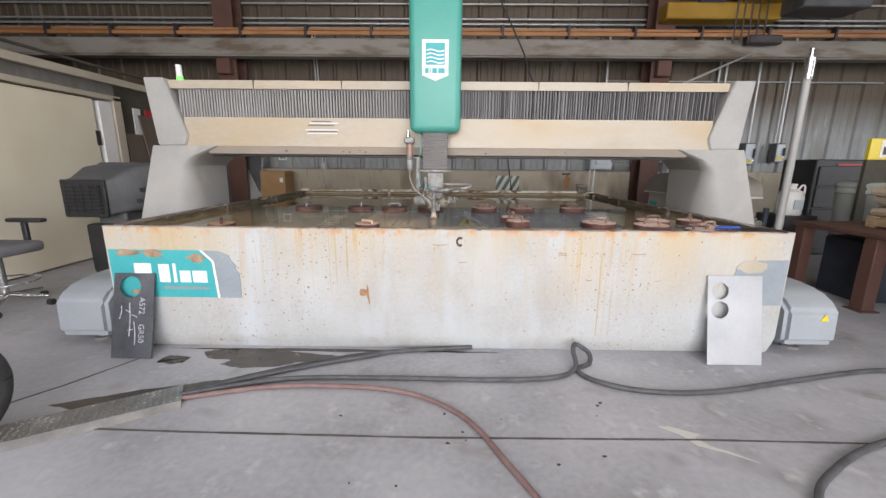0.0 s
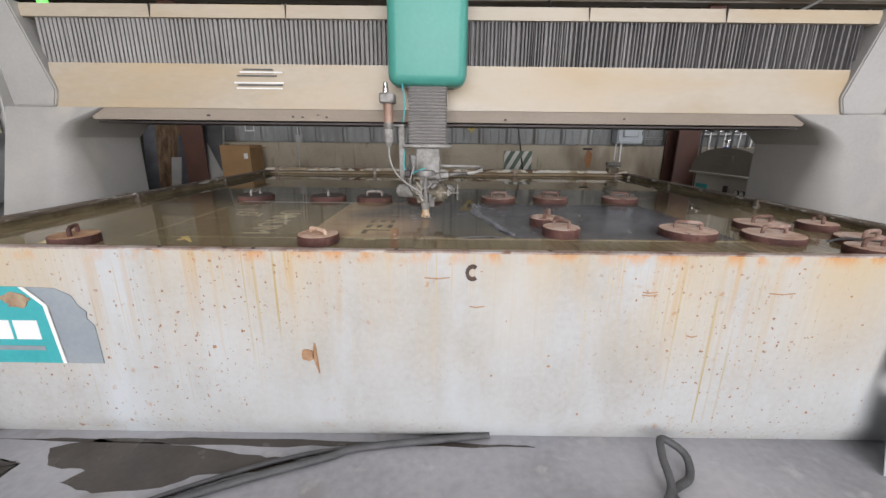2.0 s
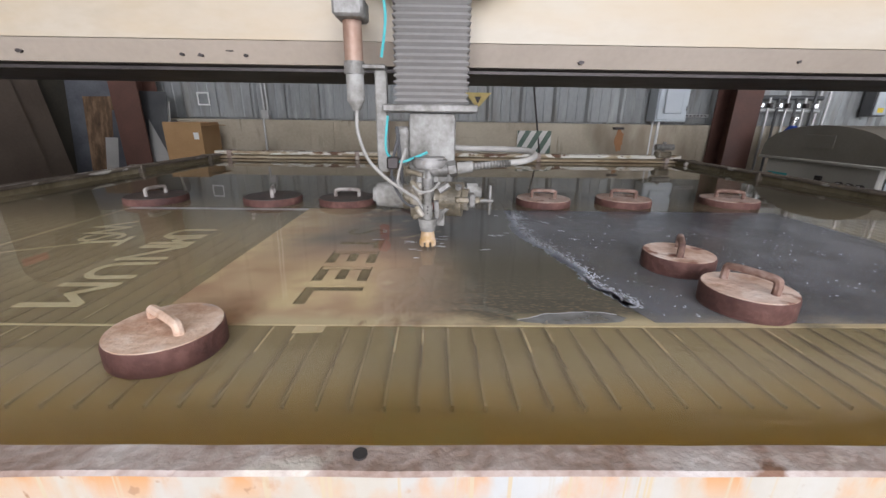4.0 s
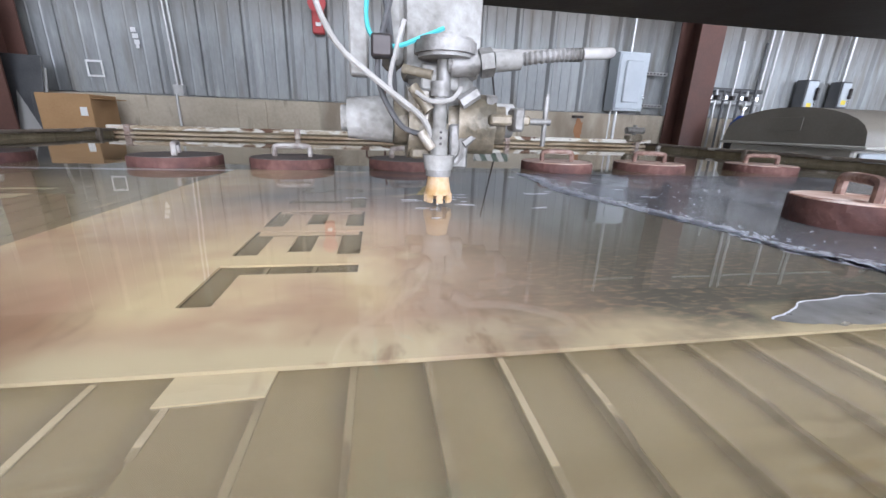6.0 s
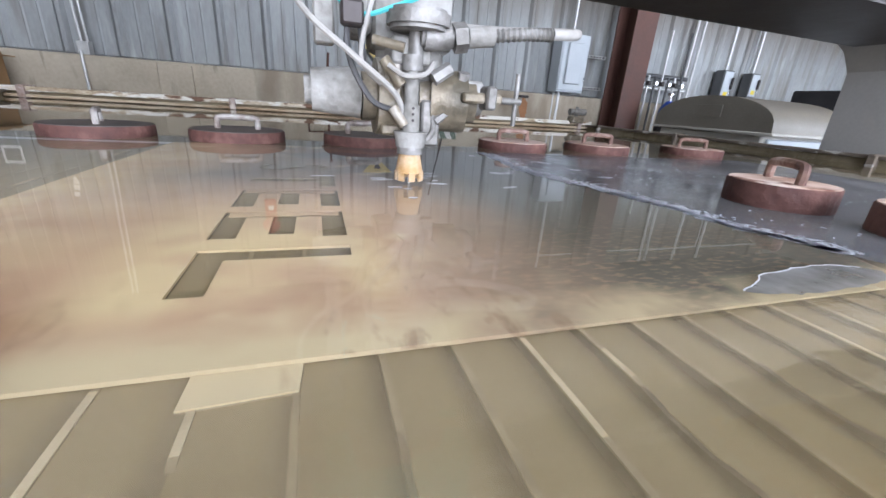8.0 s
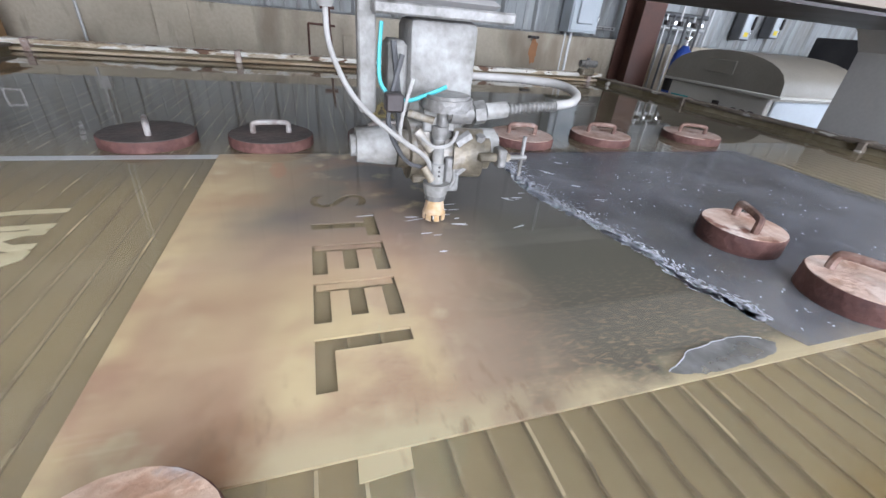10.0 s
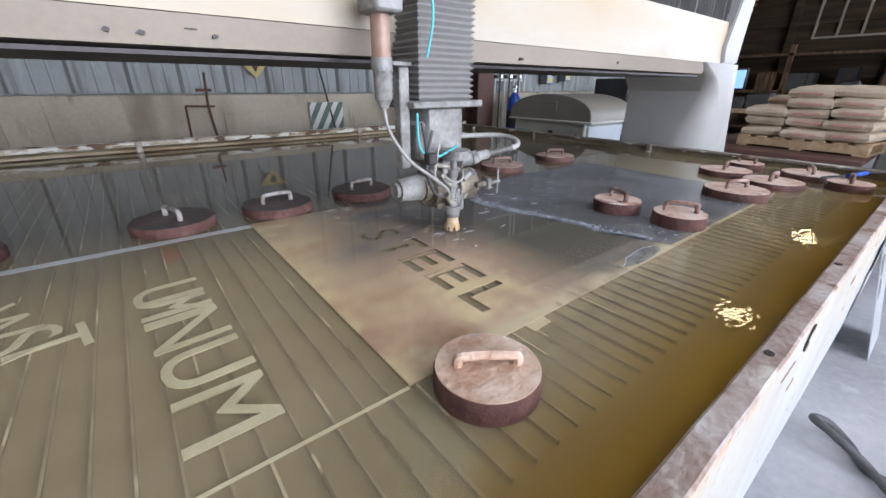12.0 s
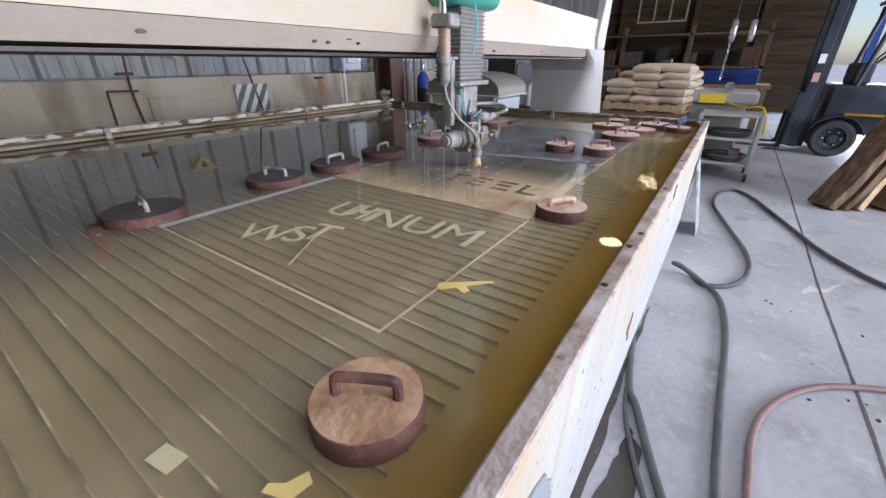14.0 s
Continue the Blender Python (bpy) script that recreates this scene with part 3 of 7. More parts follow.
def lathe(profile, seg=28, bm=None):
    """A profile of (radius, z) turned about the z axis."""
    b = bmesh.new()
    rings = []
    for r, z in profile:
        rings.append([b.verts.new((r * math.cos(2 * math.pi * k / seg), r * math.sin(2 * math.pi * k / seg), z)) for k in range(seg)])
    for u, v in zip(rings, rings[1:]):
        for k in range(seg):
            b.faces.new((u[k], u[(k + 1) % seg], v[(k + 1) % seg], v[k]))
    b.faces.new(rings[0][::-1]), b.faces.new(rings[-1])
    return join(bm, b)


def lettering(text, size, depth, m):
    """Letters of the built-in font as a mesh, moved by m."""
    cu = bpy.data.curves.new("letters", "FONT")
    cu.body, cu.size, cu.extrude, cu.resolution_u = text, size, depth / 2, 4
    ob = new("letters", cu)
    me = bpy.data.meshes.new_from_object(ob.evaluated_get(bpy.context.evaluated_depsgraph_get()))
    b = bmesh.new()
    b.from_mesh(me)
    bpy.data.objects.remove(ob)
    bpy.data.meshes.remove(me)
    b.transform(m)
    return b


def blob(outline, z, thick, bm=None):
    """A thin flat patch with the given outline."""
    return prism(outline, "z", z, z + thick, bm)


def ragged(cx, cy, rx, ry, n=40, amp=0.25, seed=1, rough_freq=2.0):
    out = []
    for k in range(n):
        a = 2 * math.pi * k / n
        w = 1 + amp * (noise.noise((math.cos(a) * rough_freq, math.sin(a) * rough_freq, seed * 3.7)) + 0.5 * noise.noise((math.cos(a) * 5, math.sin(a) * 5, seed)))
        out.append((cx + rx * w * math.cos(a), cy + ry * w * math.sin(a)))
    return out

# ---- building ----
X0, X1, Y0, Y1, ZC = -15.0, 14.0, -6.0, 8.0, 6.4
floor = whole("floor", box(X0, X1, Y0, Y1, -0.2, 0, 0), CONCRETE, "grey dusty concrete slab with joints and stains", "floor", kind="structure", smooth=False)
ground = whole("ground", box(-300, 300, -300, 300, -0.5, -0.22, 0), CONCRETE, "pale paved yard outside the building", "ground", kind="structure", smooth=False)
for pts, w in (([(-2.9, 1.74), (-1.2, 1.70), (0.0, 1.685), (1.4, 1.70), (3.74, 1.677), (9.0, 1.66)], 0.0055), ([(-2.6, 1.55), (-2.2, 2.1), (-2.0, 2.45)], 0.006)):
    b = None
    for (xa, ya), (xb, yb) in zip(pts, pts[1:]):
        n = 14
        for k in range(n):
            t0, t1 = k / n, (k + 1) / n
            ax, ay = xa + (xb - xa) * t0, ya + (yb - ya) * t0
            bx, by = xa + (xb - xa) * t1, ya + (yb - ya) * t1
            wa = w * (0.7 + 0.6 * random.random())
            d = Vector((bx - ax, by - ay)).normalized()
            nx, ny = -d.y * wa, d.x * wa
            b = prism([(ax - nx, ay - ny), (bx - nx, by - ny), (bx + nx, by + ny), (ax + nx, ay + ny)], "z", 0.0, 0.0025, b)
    part("slab_joint", b, JOINT, floor, smooth=False)

wall_north = thing("wall_north", (0, Y1, 0), "grey ribbed metal siding over a stained concrete base wall", "wall", kind="structure")
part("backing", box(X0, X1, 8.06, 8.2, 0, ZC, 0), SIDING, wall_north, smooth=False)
part("base_wall", box(X0, X1, 7.84, 8.06, 0, 1.22, 0.012), OLDWALL, wall_north, "stained buff concrete base wall")
part("base_block", box(-1.74, -1.43, 7.80, 7.84, 0.55, 1.2, 0.006), OLDWALL, wall_north, "patched square of concrete")
part("base_block", box(0.06, 0.5, 7.815, 7.84, 0.5, 1.02, 0.006), OLDWALL, wall_north)
PW = 0.46
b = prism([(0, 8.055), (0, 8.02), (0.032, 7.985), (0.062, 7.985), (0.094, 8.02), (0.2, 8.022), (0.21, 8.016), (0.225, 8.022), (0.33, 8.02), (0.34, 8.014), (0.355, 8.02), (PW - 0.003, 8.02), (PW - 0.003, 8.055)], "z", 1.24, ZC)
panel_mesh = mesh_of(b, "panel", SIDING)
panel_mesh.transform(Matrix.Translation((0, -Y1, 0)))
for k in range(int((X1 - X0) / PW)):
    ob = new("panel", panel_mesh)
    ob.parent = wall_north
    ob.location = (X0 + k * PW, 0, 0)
part("girt", box(X0, X1, 7.93, 7.98, 4.35, 4.51, 0.004), SIDING_DARK, wall_north)

whole("wall_west", box(X0 - 0.2, X0, Y0, Y1, 0, ZC, 0), SIDING_DARK, "dark metal-clad end wall", "wall", kind="structure", smooth=False)
b = box(X1, X1 + 0.2, 0.45, Y1, 0, ZC, 0)
b = box(X1, X1 + 0.2, -4.2, 0.45, 4.6, ZC, 0, bm=b)
b = box(X1, X1 + 0.2, Y0, -4.2, 0, ZC, 0, bm=b)
wall_east = whole("wall_east", b, BOARDS, "dark brown end wall with a tall open doorway", "wall", kind="structure", smooth=False)
for k, z in enumerate((0.9, 1.55, 2.2, 2.85, 3.5, 4.15)):
    part("board", box(13.93 - 0.02 * (k % 2), 13.985, 0.5, 7.9, z, z + 0.42, 0.006), BOARDS, wall_east, smooth=False)
for y in (0.6, 2.2, 3.9, 6.0, 7.4):
    part("post", box(13.72, 13.9, y, y + 0.16, 0, ZC - 0.42, 0.006), BOARDS, wall_east, smooth=False)
part("brace", prism([(1.0, 2.9), (1.15, 2.9), (4.6, 4.55), (4.6, 4.8)], "x", 13.55, 13.68), WOOD, wall_east, smooth=False)
part("brace", prism([(4.6, 4.75), (4.6, 4.5), (7.6, 3.3), (7.75, 3.4)], "x", 13.55, 13.68), WOOD, wall_east, smooth=False)
b = box(X0, -4.0, Y0 - 0.2, Y0, 0, ZC, 0)
b = box(5.0, X1, Y0 - 0.2, Y0, 0, ZC, 0, bm=b)
b = box(-4.0, 5.0, Y0 - 0.2, Y0, 5.1, ZC, 0, bm=b)
whole("wall_south", b, SIDING, "grey metal wall with a wide open roller doorway", "wall", kind="structure", smooth=False)
b = box(X0, X1, Y0, Y1, ZC, ZC + 0.15, 0)
for k in range(8):
    x = X0 + 1 + k * 3.85
    b = box(x - 0.1, x + 0.1, Y0, Y1, ZC - 0.4, ZC, 0, bm=b)
whole("ceiling", b, ROOFMAT, "dark roof deck on steel rafters", "ceiling", kind="structure", smooth=False)


def column(x, y):
    t = thing("steel_column", (x, y, 0), "red-oxide painted steel column beside the wall", "column", "wall columns")
    part("web", box(x - 0.006, x + 0.006, y - 0.16, y + 0.16, 0, ZC - 0.4, 0), REDIRON, t, smooth=False)
    for s in (-1, 1):
        part("flange", box(x - 0.17, x + 0.17, y + s * 0.17 - 0.012, y + s * 0.17 + 0.012, 0, ZC - 0.4, 0.003), REDIRON, t)
    part("bracket", box(x - 0.12, x + 0.12, y - 0.32, y - 0.19, 2.86, 3.12, 0.01), REDIRON, t)


for cx in (-11.5, -3.85, 3.85, 11.5):
    column(cx, 7.62)

rail = thing("crane_runway", (0, 7.3, 3.12), "pale grey steel crane runway beam under the roof", "crane beam", kind="structure")
part("web", box(X0, X1, 7.29, 7.31, 3.14, 3.40, 0), RAILGREY, rail, smooth=False)
part("lower_flange", box(X0, X1, 7.20, 7.40, 3.12, 3.145, 0.004), RAILGREY, rail)
part("upper_flange", box(X0, X1, 7.20, 7.40, 3.385, 3.41, 0.004), RAILGREY, rail)
part("face_plate", box(X0, X1, 7.19, 7.205, 3.15, 3.385, 0.003), RAILGREY, rail)
cond = thing("conductor_bars", (0, 7.2, 3.42), "orange insulated conductor bars along the crane beam", "conductor bars")
part("bar", box(X0, X1, 7.12, 7.16, 3.44, 3.50, 0.004), ORANGE, cond)
part("bar", box(X0, X1, 7.20, 7.24, 3.53, 3.57, 0.004), ORANGE, cond)
for k in range(26):
    x = X0 + 0.6 + k * 1.1
    part("hanger", box(x - 0.02, x + 0.02, 7.10, 7.27, 3.41, 3.60, 0.003), DARKEDGE, cond)
for zz, yy in ((3.78, 7.9), (3.86, 7.9), (3.95, 7.92), (4.2, 7.92)):
    whole("wall_conduit", cyl((X0, yy, zz), (X1, yy, zz), 0.018, seg=10), PIPE, "long galvanised conduit along the wall", "conduit", "wall conduits")

# partition with the cream door
part_wall = thing("wall_partition", (-4.8, 4, 0), "low office partition with beige header and cream sliding door", "partition", kind="structure")
part("wall_panel", box(-4.96, -4.84, 0.2, 3.0, 0, 2.45, 0.004), BEIGE, part_wall)
part("wall_panel", box(-4.96, -4.84, 6.05, 7.82, 0, 2.45, 0.004), SIDING_DARK, part_wall)
part("wall_panel", box(-4.96, -4.84, 3.0, 6.05, 2.24, 2.45, 0.004), SIDING, part_wall)
part("header_trim", box(-5.0, -4.76, 0.2, 7.82, 2.42, 2.52, 0.006), BEIGE, part_wall)
part("top_pipe", cyl((-4.78, 0.2, 2.62), (-4.78, 7.7, 2.62), 0.02, seg=10), SIDING_DARK, part_wall)
part("door_jamb", box(-4.88, -4.76, 5.92, 6.06, 0, 2.24, 0.006), BEIGE, part_wall)
part("door_stile", box(-4.86, -4.78, 5.68, 5.90, 0, 2.16, 0.006), WHITEPAINT, part_wall, "white painted stile")
part("door_head", box(-4.88, -4.76, 2.9, 6.06, 2.19, 2.26, 0.006), BEIGE, part_wall)
part("door_leaf", box(-4.84, -4.80, 3.1, 5.62, 0.02, 2.17, 0.006), CREAMDOOR, part_wall, "cream flush door leaf with scuffs")
part("door_hinge", box(-4.80, -4.785, 5.58, 5.64, 1.55, 1.75, 0.002), DARKEDGE, part_wall)
part("wall_poster", box(-4.84, -4.825, 6.35, 6.50, 1.75, 2.15, 0.002), WHITEPAINT, part_wall)
part("wall_sign", box(-4.84, -4.82, 6.6, 6.9, 1.85, 2.15, 0.002), SIGNRED, part_wall)

# ---- wall fittings ----
def disconnect(x, z, w, h, d, name, label, mt, handle=True):
    t = thing(name, (x, 7.9, z), label, "electrical box")
    y = 7.96
    part("body", box(x - w / 2, x + w / 2, y - d, y, z, z + h, 0.006), GREYPLASTIC if handle else BOXGREY, t)
    part("cover", box(x - w / 2 + 0.015, x + w / 2 - 0.015, y - d - 0.014, y - d, z + 0.02, z + h - 0.02, 0.008), mt, t)
    if handle:
        part("handle", box(x + w / 2 - 0.05, x + w / 2 - 0.02, y - d - 0.05, y - d - 0.014, z + h * 0.35, z + h * 0.75, 0.006), DARKEDGE, t)
        part("warning_label", box(x - 0.04, x + 0.04, y - d - 0.017, y - d - 0.0145, z + 0.05, z + 0.11, 0), SIGNYELLOW, t, "small yellow label", smooth=False)
    part("conduit", cyl((x, y - d / 2, z + h), (x, y - d / 2, 3.75), 0.022, seg=10), PIPE, t)
    part("latch", box(x + w / 2 - 0.03, x + w / 2 - 0.018, y - d - 0.024, y - d - 0.012, z + h * 0.2, z + h * 0.28, 0.002), CHROME, t)
    return t


t = disconnect(3.07, 1.26, 0.42, 0.70, 0.22, "electrical_cabinet", "pale grey steel electrical cabinet on the wall", BOXGREY, False)
part("door_panel", box(2.95, 3.19, 7.70, 7.726, 1.36, 1.86, 0.012), BOXGREY, t)
part("lower_conduit", cyl((2.98, 7.85, 0.1), (2.98, 7.85, 1.26), 0.025, seg=10), PIPE, t)
part("lower_conduit", cyl((2.90, 7.85, 0.6), (2.90, 7.85, 1.26), 0.015, seg=10), PIPE, t)
for z in (1.32, 1.72):
    t = thing("strut_channel", (3.45, 7.9, z), "slotted galvanised strut channel on the wall", "strut", "strut channels")
    part("channel", box(3.22, 3.66, 7.86, 7.90, z, z + 0.04, 0.002), PIPE, t)
    for k in range(8):
        part("slot", box(3.25 + k * 0.05, 3.275 + k * 0.05, 7.857, 7.861, z + 0.012, z + 0.028, 0), DARKEDGE, t, smooth=False)
disconnect(5.92, 1.36, 0.20, 0.42, 0.16, "disconnect_switch", "grey disconnect switch with lever on the siding", BOXGREY)
disconnect(6.50, 1.42, 0.18, 0.36, 0.16, "disconnect_switch", "grey disconnect switch with yellow label", BOXGREY)

t = thing("wall_conduit_drop", (-2.36, 7.9, 1.2), "pair of conduits dropping to a junction box", "conduit")
for dx in (-0.02, 0.03):
    part("pipe", cyl((-2.36 + dx, 7.93, 1.3), (-2.44 + dx, 7.93, 3.75), 0.012, seg=8), PIPE, t)
part("junction_box", box(-2.40, -2.30, 7.86, 7.95, 1.22, 1.34, 0.005), PIPE, t)
part("pipe", cyl((-2.35, 7.80, 0.5), (-2.35, 7.80, 1.24), 0.014, seg=8), PIPE, t)
t = thing("wall_alarm", (-0.8, 7.9, 2.0), "dark red alarm box on the siding", "alarm")
part("housing", box(-0.87, -0.74, 7.88, 7.97, 1.95, 2.2, 0.01), SIGNRED, t)
part("faceplate", box(-0.83, -0.77, 7.868, 7.88, 2.02, 2.06, 0.004), WHITEMARK, t)
part("horn", cyl((-0.80, 7.80, 2.24), (-0.80, 7.97, 2.24), 0.10, 0.06, seg=24, bev=0.01), SIGNRED, t, "round red horn")
t = thing("paper_notice", (-3.2, 7.9, 1.4), "empty white bordered notice frame on the siding", "notice")
for (xa, xb, za, zb) in ((-3.28, -3.12, 1.54, 1.56), (-3.28, -3.12, 1.39, 1.41), (-3.28, -3.265, 1.41, 1.54), (-3.135, -3.12, 1.41, 1.54)):
    part("border", box(xa, xb, 7.972, 7.98, za, zb, 0), WHITEMARK, t, smooth=False)
t = thing("paper_notice", (-2.75, 7.97, 1.72), "small torn white sticker on the siding", "notice")
for k, (w, z) in enumerate(((0.05, 1.86), (0.055, 1.80), (0.05, 1.74), (0.03, 1.70))):
    part("paper", box(-2.78 + 0.01 * k, -2.78 + 0.01 * k + w, 7.972, 7.978, z, z + 0.045, 0), WHITEMARK, t, smooth=False)
t = thing("wall_triangle_sign", (0.51, 7.9, 1.4), "faded triangular yellow sign hanging on the wall", "sign")
part("plate", prism([(0.33, 1.60), (0.70, 1.60), (0.515, 1.40)], "y", 7.945, 7.955), SCRAP, t)
part("mark", prism([(0.47, 1.55), (0.56, 1.55), (0.515, 1.46)], "y", 7.94, 7.945), DARKEDGE, t)
t = thing("striped_board", (1.29, 7.8, 0.8), "white board with diagonal green stripes leaning on the wall", "hazard board")
part("board", box(1.06, 1.52, 7.80, 7.83, 0.66, 1.12, 0.003), WHITEPAINT, t)
for k in range(-2, 4):
    x = 1.06 + k * 0.15
    pr = [(x, 0.66), (x + 0.075, 0.66), (x + 0.075 + 0.26, 1.12), (x + 0.26, 1.12)]
    lo, hi = 1.06, 1.52
    pr2 = []
    for (u, v), (u2, v2) in zip(pr, pr[1:] + pr[:1]):
        for q in range(8):
            f = q / 8
            pr2.append((min(hi, max(lo, u + (u2 - u) * f)), v + (v2 - v) * f))
    if max(u for u, v in pr2) - min(u for u, v in pr2) > 0.03:
        part("stripe", prism(pr2, "y", 7.797, 7.80), GREENPAINT, t, smooth=False)
whole("leaning_rod", cyl((1.42, 7.74, 0.5), (1.22, 7.92, 1.9), 0.012, seg=8), DARKEDGE, "thin dark rod leaning on the wall", "rod")

t = thing("base_wall_pipe", (-0.1, 7.81, 0.8), "thin brown angled pipe bracket on the base wall", "pipe")
part("pipe", sweep([(-0.06, 7.80, 1.45), (-0.08, 7.80, 1.1), (-0.05, 7.80, 0.75)], 0.013, 8), REDIRON, t)
part("pipe", cyl((-0.30, 7.80, 1.11), (-0.02, 7.80, 1.10), 0.011, seg=8), REDIRON, t)
part("pipe", cyl((-0.30, 7.80, 1.11), (-0.31, 7.80, 0.75), 0.011, seg=8), REDIRON, t)
part("clip", box(-0.17, -0.02, 7.79, 7.84, 1.255, 1.285, 0.004), REDIRON, t)
t = thing("wall_rust_stain", (2.47, 7.84, 1.0), "orange rust run below a wall outlet", "stain")
part("run", prism(ragged(2.47, 1.0, 0.055, 0.13, 40, 0.5, 4), "y", 7.838, 7.8405), ORANGE, t, smooth=False)
part("outlet", box(2.36, 2.50, 7.78, 7.84, 1.15, 1.18, 0.006), DARKEDGE, t)
t = thing("wall_conduit_branch", (5.7, 7.95, 2.9), "galvanised conduit run with a drop to the switch", "conduit")
part("pipe", cyl((3.1, 7.93, 2.9), (8.3, 7.93, 2.9), 0.014, seg=8), PIPE, t)
part("pipe", cyl((6.48, 7.93, 2.9), (6.48, 7.93, 1.8), 0.012, seg=8), PIPE, t)

# pipe manifold and gas bottle right of the column
t = thing("pipe_manifold", (4.75, 7.8, 1.0), "manifold of steel pipes and valves on the wall", "piping")
part("header_pipe", cyl((4.2, 7.8, 1.58), (5.1, 7.8, 1.58), 0.03, seg=12), GREYPLASTIC, t)
part("header_pipe", cyl((4.2, 7.8, 1.42), (5.1, 7.8, 1.42), 0.025, seg=12), PIPE, t)
for k in range(7):
    x = 4.26 + k * 0.12
    part("riser", cyl((x, 7.77, 0.3), (x, 7.77, 1.58 + (0.6 if k % 3 == 0 else 0)), 0.016, seg=8), PIPE if k % 2 else GREYPLASTIC, t)
    part("valve", box(x - 0.025, x + 0.025, 7.72, 7.79, 1.45, 1.51, 0.008), DARKEDGE if k % 2 else CHROME, t)
for x in (5.15, 5.28):
    part("riser", cyl((x, 7.9, 1.2), (x + 0.05, 7.9, 3.7), 0.02, seg=8), PIPE, t)
t = thing("gas_cylinder", (4.28, 7.2, 0), "dark blue gas cylinder with a brass valve", "gas cylinder")
bm = lathe([(0.11, 0.0), (0.115, 0.03), (0.115, 1.05), (0.10, 1.14), (0.05, 1.21), (0.035, 1.23)])
part("body", bm, BLUE, t, local=True)
part("valve", lathe([(0.02, 1.23), (0.02, 1.30), (0.04, 1.30), (0.04, 1.33)]), CHROME, t, local=True)
part("band", lathe([(0.117, 0.70), (0.117, 0.95)]), BLACKPLASTIC, t, local=True)

# overhead hoist
t = thing("bridge_crane_end", (5.0, 6.6, 3.5), "yellow bridge crane end truck with hoist trolley", "crane")
part("end_truck", box(3.7, 5.6, 7.15, 7.45, 3.72, 3.98, 0.02), YELLOW, t)
part("girder", prism([(4.9, 3.95), (5.5, 3.95), (5.5, 4.75), (4.9, 4.75)], "y", -5.5, 7.2), YELLOW, t)
part("motor_box", box(5.55, 6.6, 6.7, 7.2, 3.75, 4.3, 0.02), GREYPLASTIC, t, "grey control box")
part("box_label", box(5.9, 6.35, 6.69, 6.70, 4.02, 4.12, 0), WHITEMARK, t, smooth=False)
part("motor", cyl((4.2, 7.1, 4.1), (4.6, 7.1, 4.1), 0.14), BLUE, t)
for k in range(5):
    part("collector_wire", cyl((4.75 + k * 0.12, 7.0, 3.3), (4.75 + k * 0.12, 7.0, 4.1), 0.012, seg=6), DARKEDGE, t)
part("collector", box(5.0, 5.55, 6.98, 7.12, 3.30, 3.44, 0.02), DARKEDGE, t)
whole("overhead_cable", sweep([(0.1, 3.6, 2.95), (0.5, 4.4, 3.15), (1.1, 5.8, 2.9), (1.6, 6.9, 2.6), (2.2, 7.3, 3.13)], 0.01, 6), HOSEBLACK, "thin sagging cable under the crane beam", "cable")
whole("sloping_conduit", cyl((2.4, 4.4, 2.1), (5.2, 7.1, 3.2), 0.014, seg=8), PIPE, "sloping conduit from the gantry to the beam", "conduit")
t = thing("steel_post", (3.6, 4.1, 0), "slim grey steel post with a chrome cap", "post")
part("tube", cyl((3.6, 4.1, 0), (3.6, 4.1, 2.2), 0.035, seg=14), MACHGREY, t)
part("base_plate", box(3.48, 3.72, 3.98, 4.22, 0, 0.012, 0.003), MACHGREY, t)
part("collar", cyl((3.6, 4.1, 2.17), (3.6, 4.1, 2.36), 0.045, seg=14), CHROME, t)
part("cap", cyl((3.6, 4.1, 2.36), (3.6, 4.1, 2.45), 0.018, seg=10), CHROME, t)

for lx, ly, lz in ((5.35, 3.7, 3.35), (9.6, 3.8, 3.2), (8.0, 5.6, 3.6)):
    t = thing("high_bay_lamp", (lx, ly, lz), "round high bay lamp hanging from the roof", "lamp", "high bay lamps")
    bm = lathe([(0.06, 0.35), (0.10, 0.30), (0.24, 0.05), (0.26, 0.0), (0.255, 0.0), (0.22, 0.06)])
    part("reflector", bm, GREYPLASTIC, t, local=True)
    part("bulb", lathe([(0.01, 0.02), (0.19, 0.02), (0.19, 0.03), (0.01, 0.04)]), LAMPGLOW, t, local=True)
    part("stem", cyl((0, 0, 0.35), (0, 0, ZC - lz), 0.012, seg=8), DARKEDGE, t, local=True)

# ---- water-jet table ----
TX0, TX1, TY0, TY1, RIM = -2.25, 2.45, 2.6, 6.42, 0.90
tank = thing("water_tank", (0.1, 4.5, 0), "large white steel water-jet cutting tank with rust streaks", "cutting tank")
fw = prism([(TY0, RIM - 0.006), (TY0, 0.135), (TY0 + 0.045, 0.02), (TY0 + 0.06, 0.0), (TY0 + 0.2, 0.0), (TY0 + 0.2, 0.10), (TY0 + 0.036, 0.2), (TY0 + 0.036, RIM - 0.006)], "x", TX0, TX1)
bmesh.ops.subdivide_edges(fw, edges=[e for e in fw.edges if abs((e.verts[0].co - e.verts[1].co).x) > 1], cuts=40, use_grid_fill=True)
for v in fw.verts:
    if v.co.y < TY0 + 0.01 and 0.2 < v.co.z < 0.8:
        v.co.y += 0.0006 * noise.noise((v.co.x * 1.5, 0, v.co.z * 2))
part("front_wall", fw, TANKWHITE, tank)
part("back_wall", box(TX0 + 0.06, TX1 - 0.06, TY1 - 0.06, TY1, 0.02, RIM - 0.03, 0), INNER, tank, smooth=False)
part("side_wall", box(TX0, TX0 + 0.05, TY0 + 0.062, TY1, 0.05, RIM - 0.03, 0), INNER, tank, smooth=False)
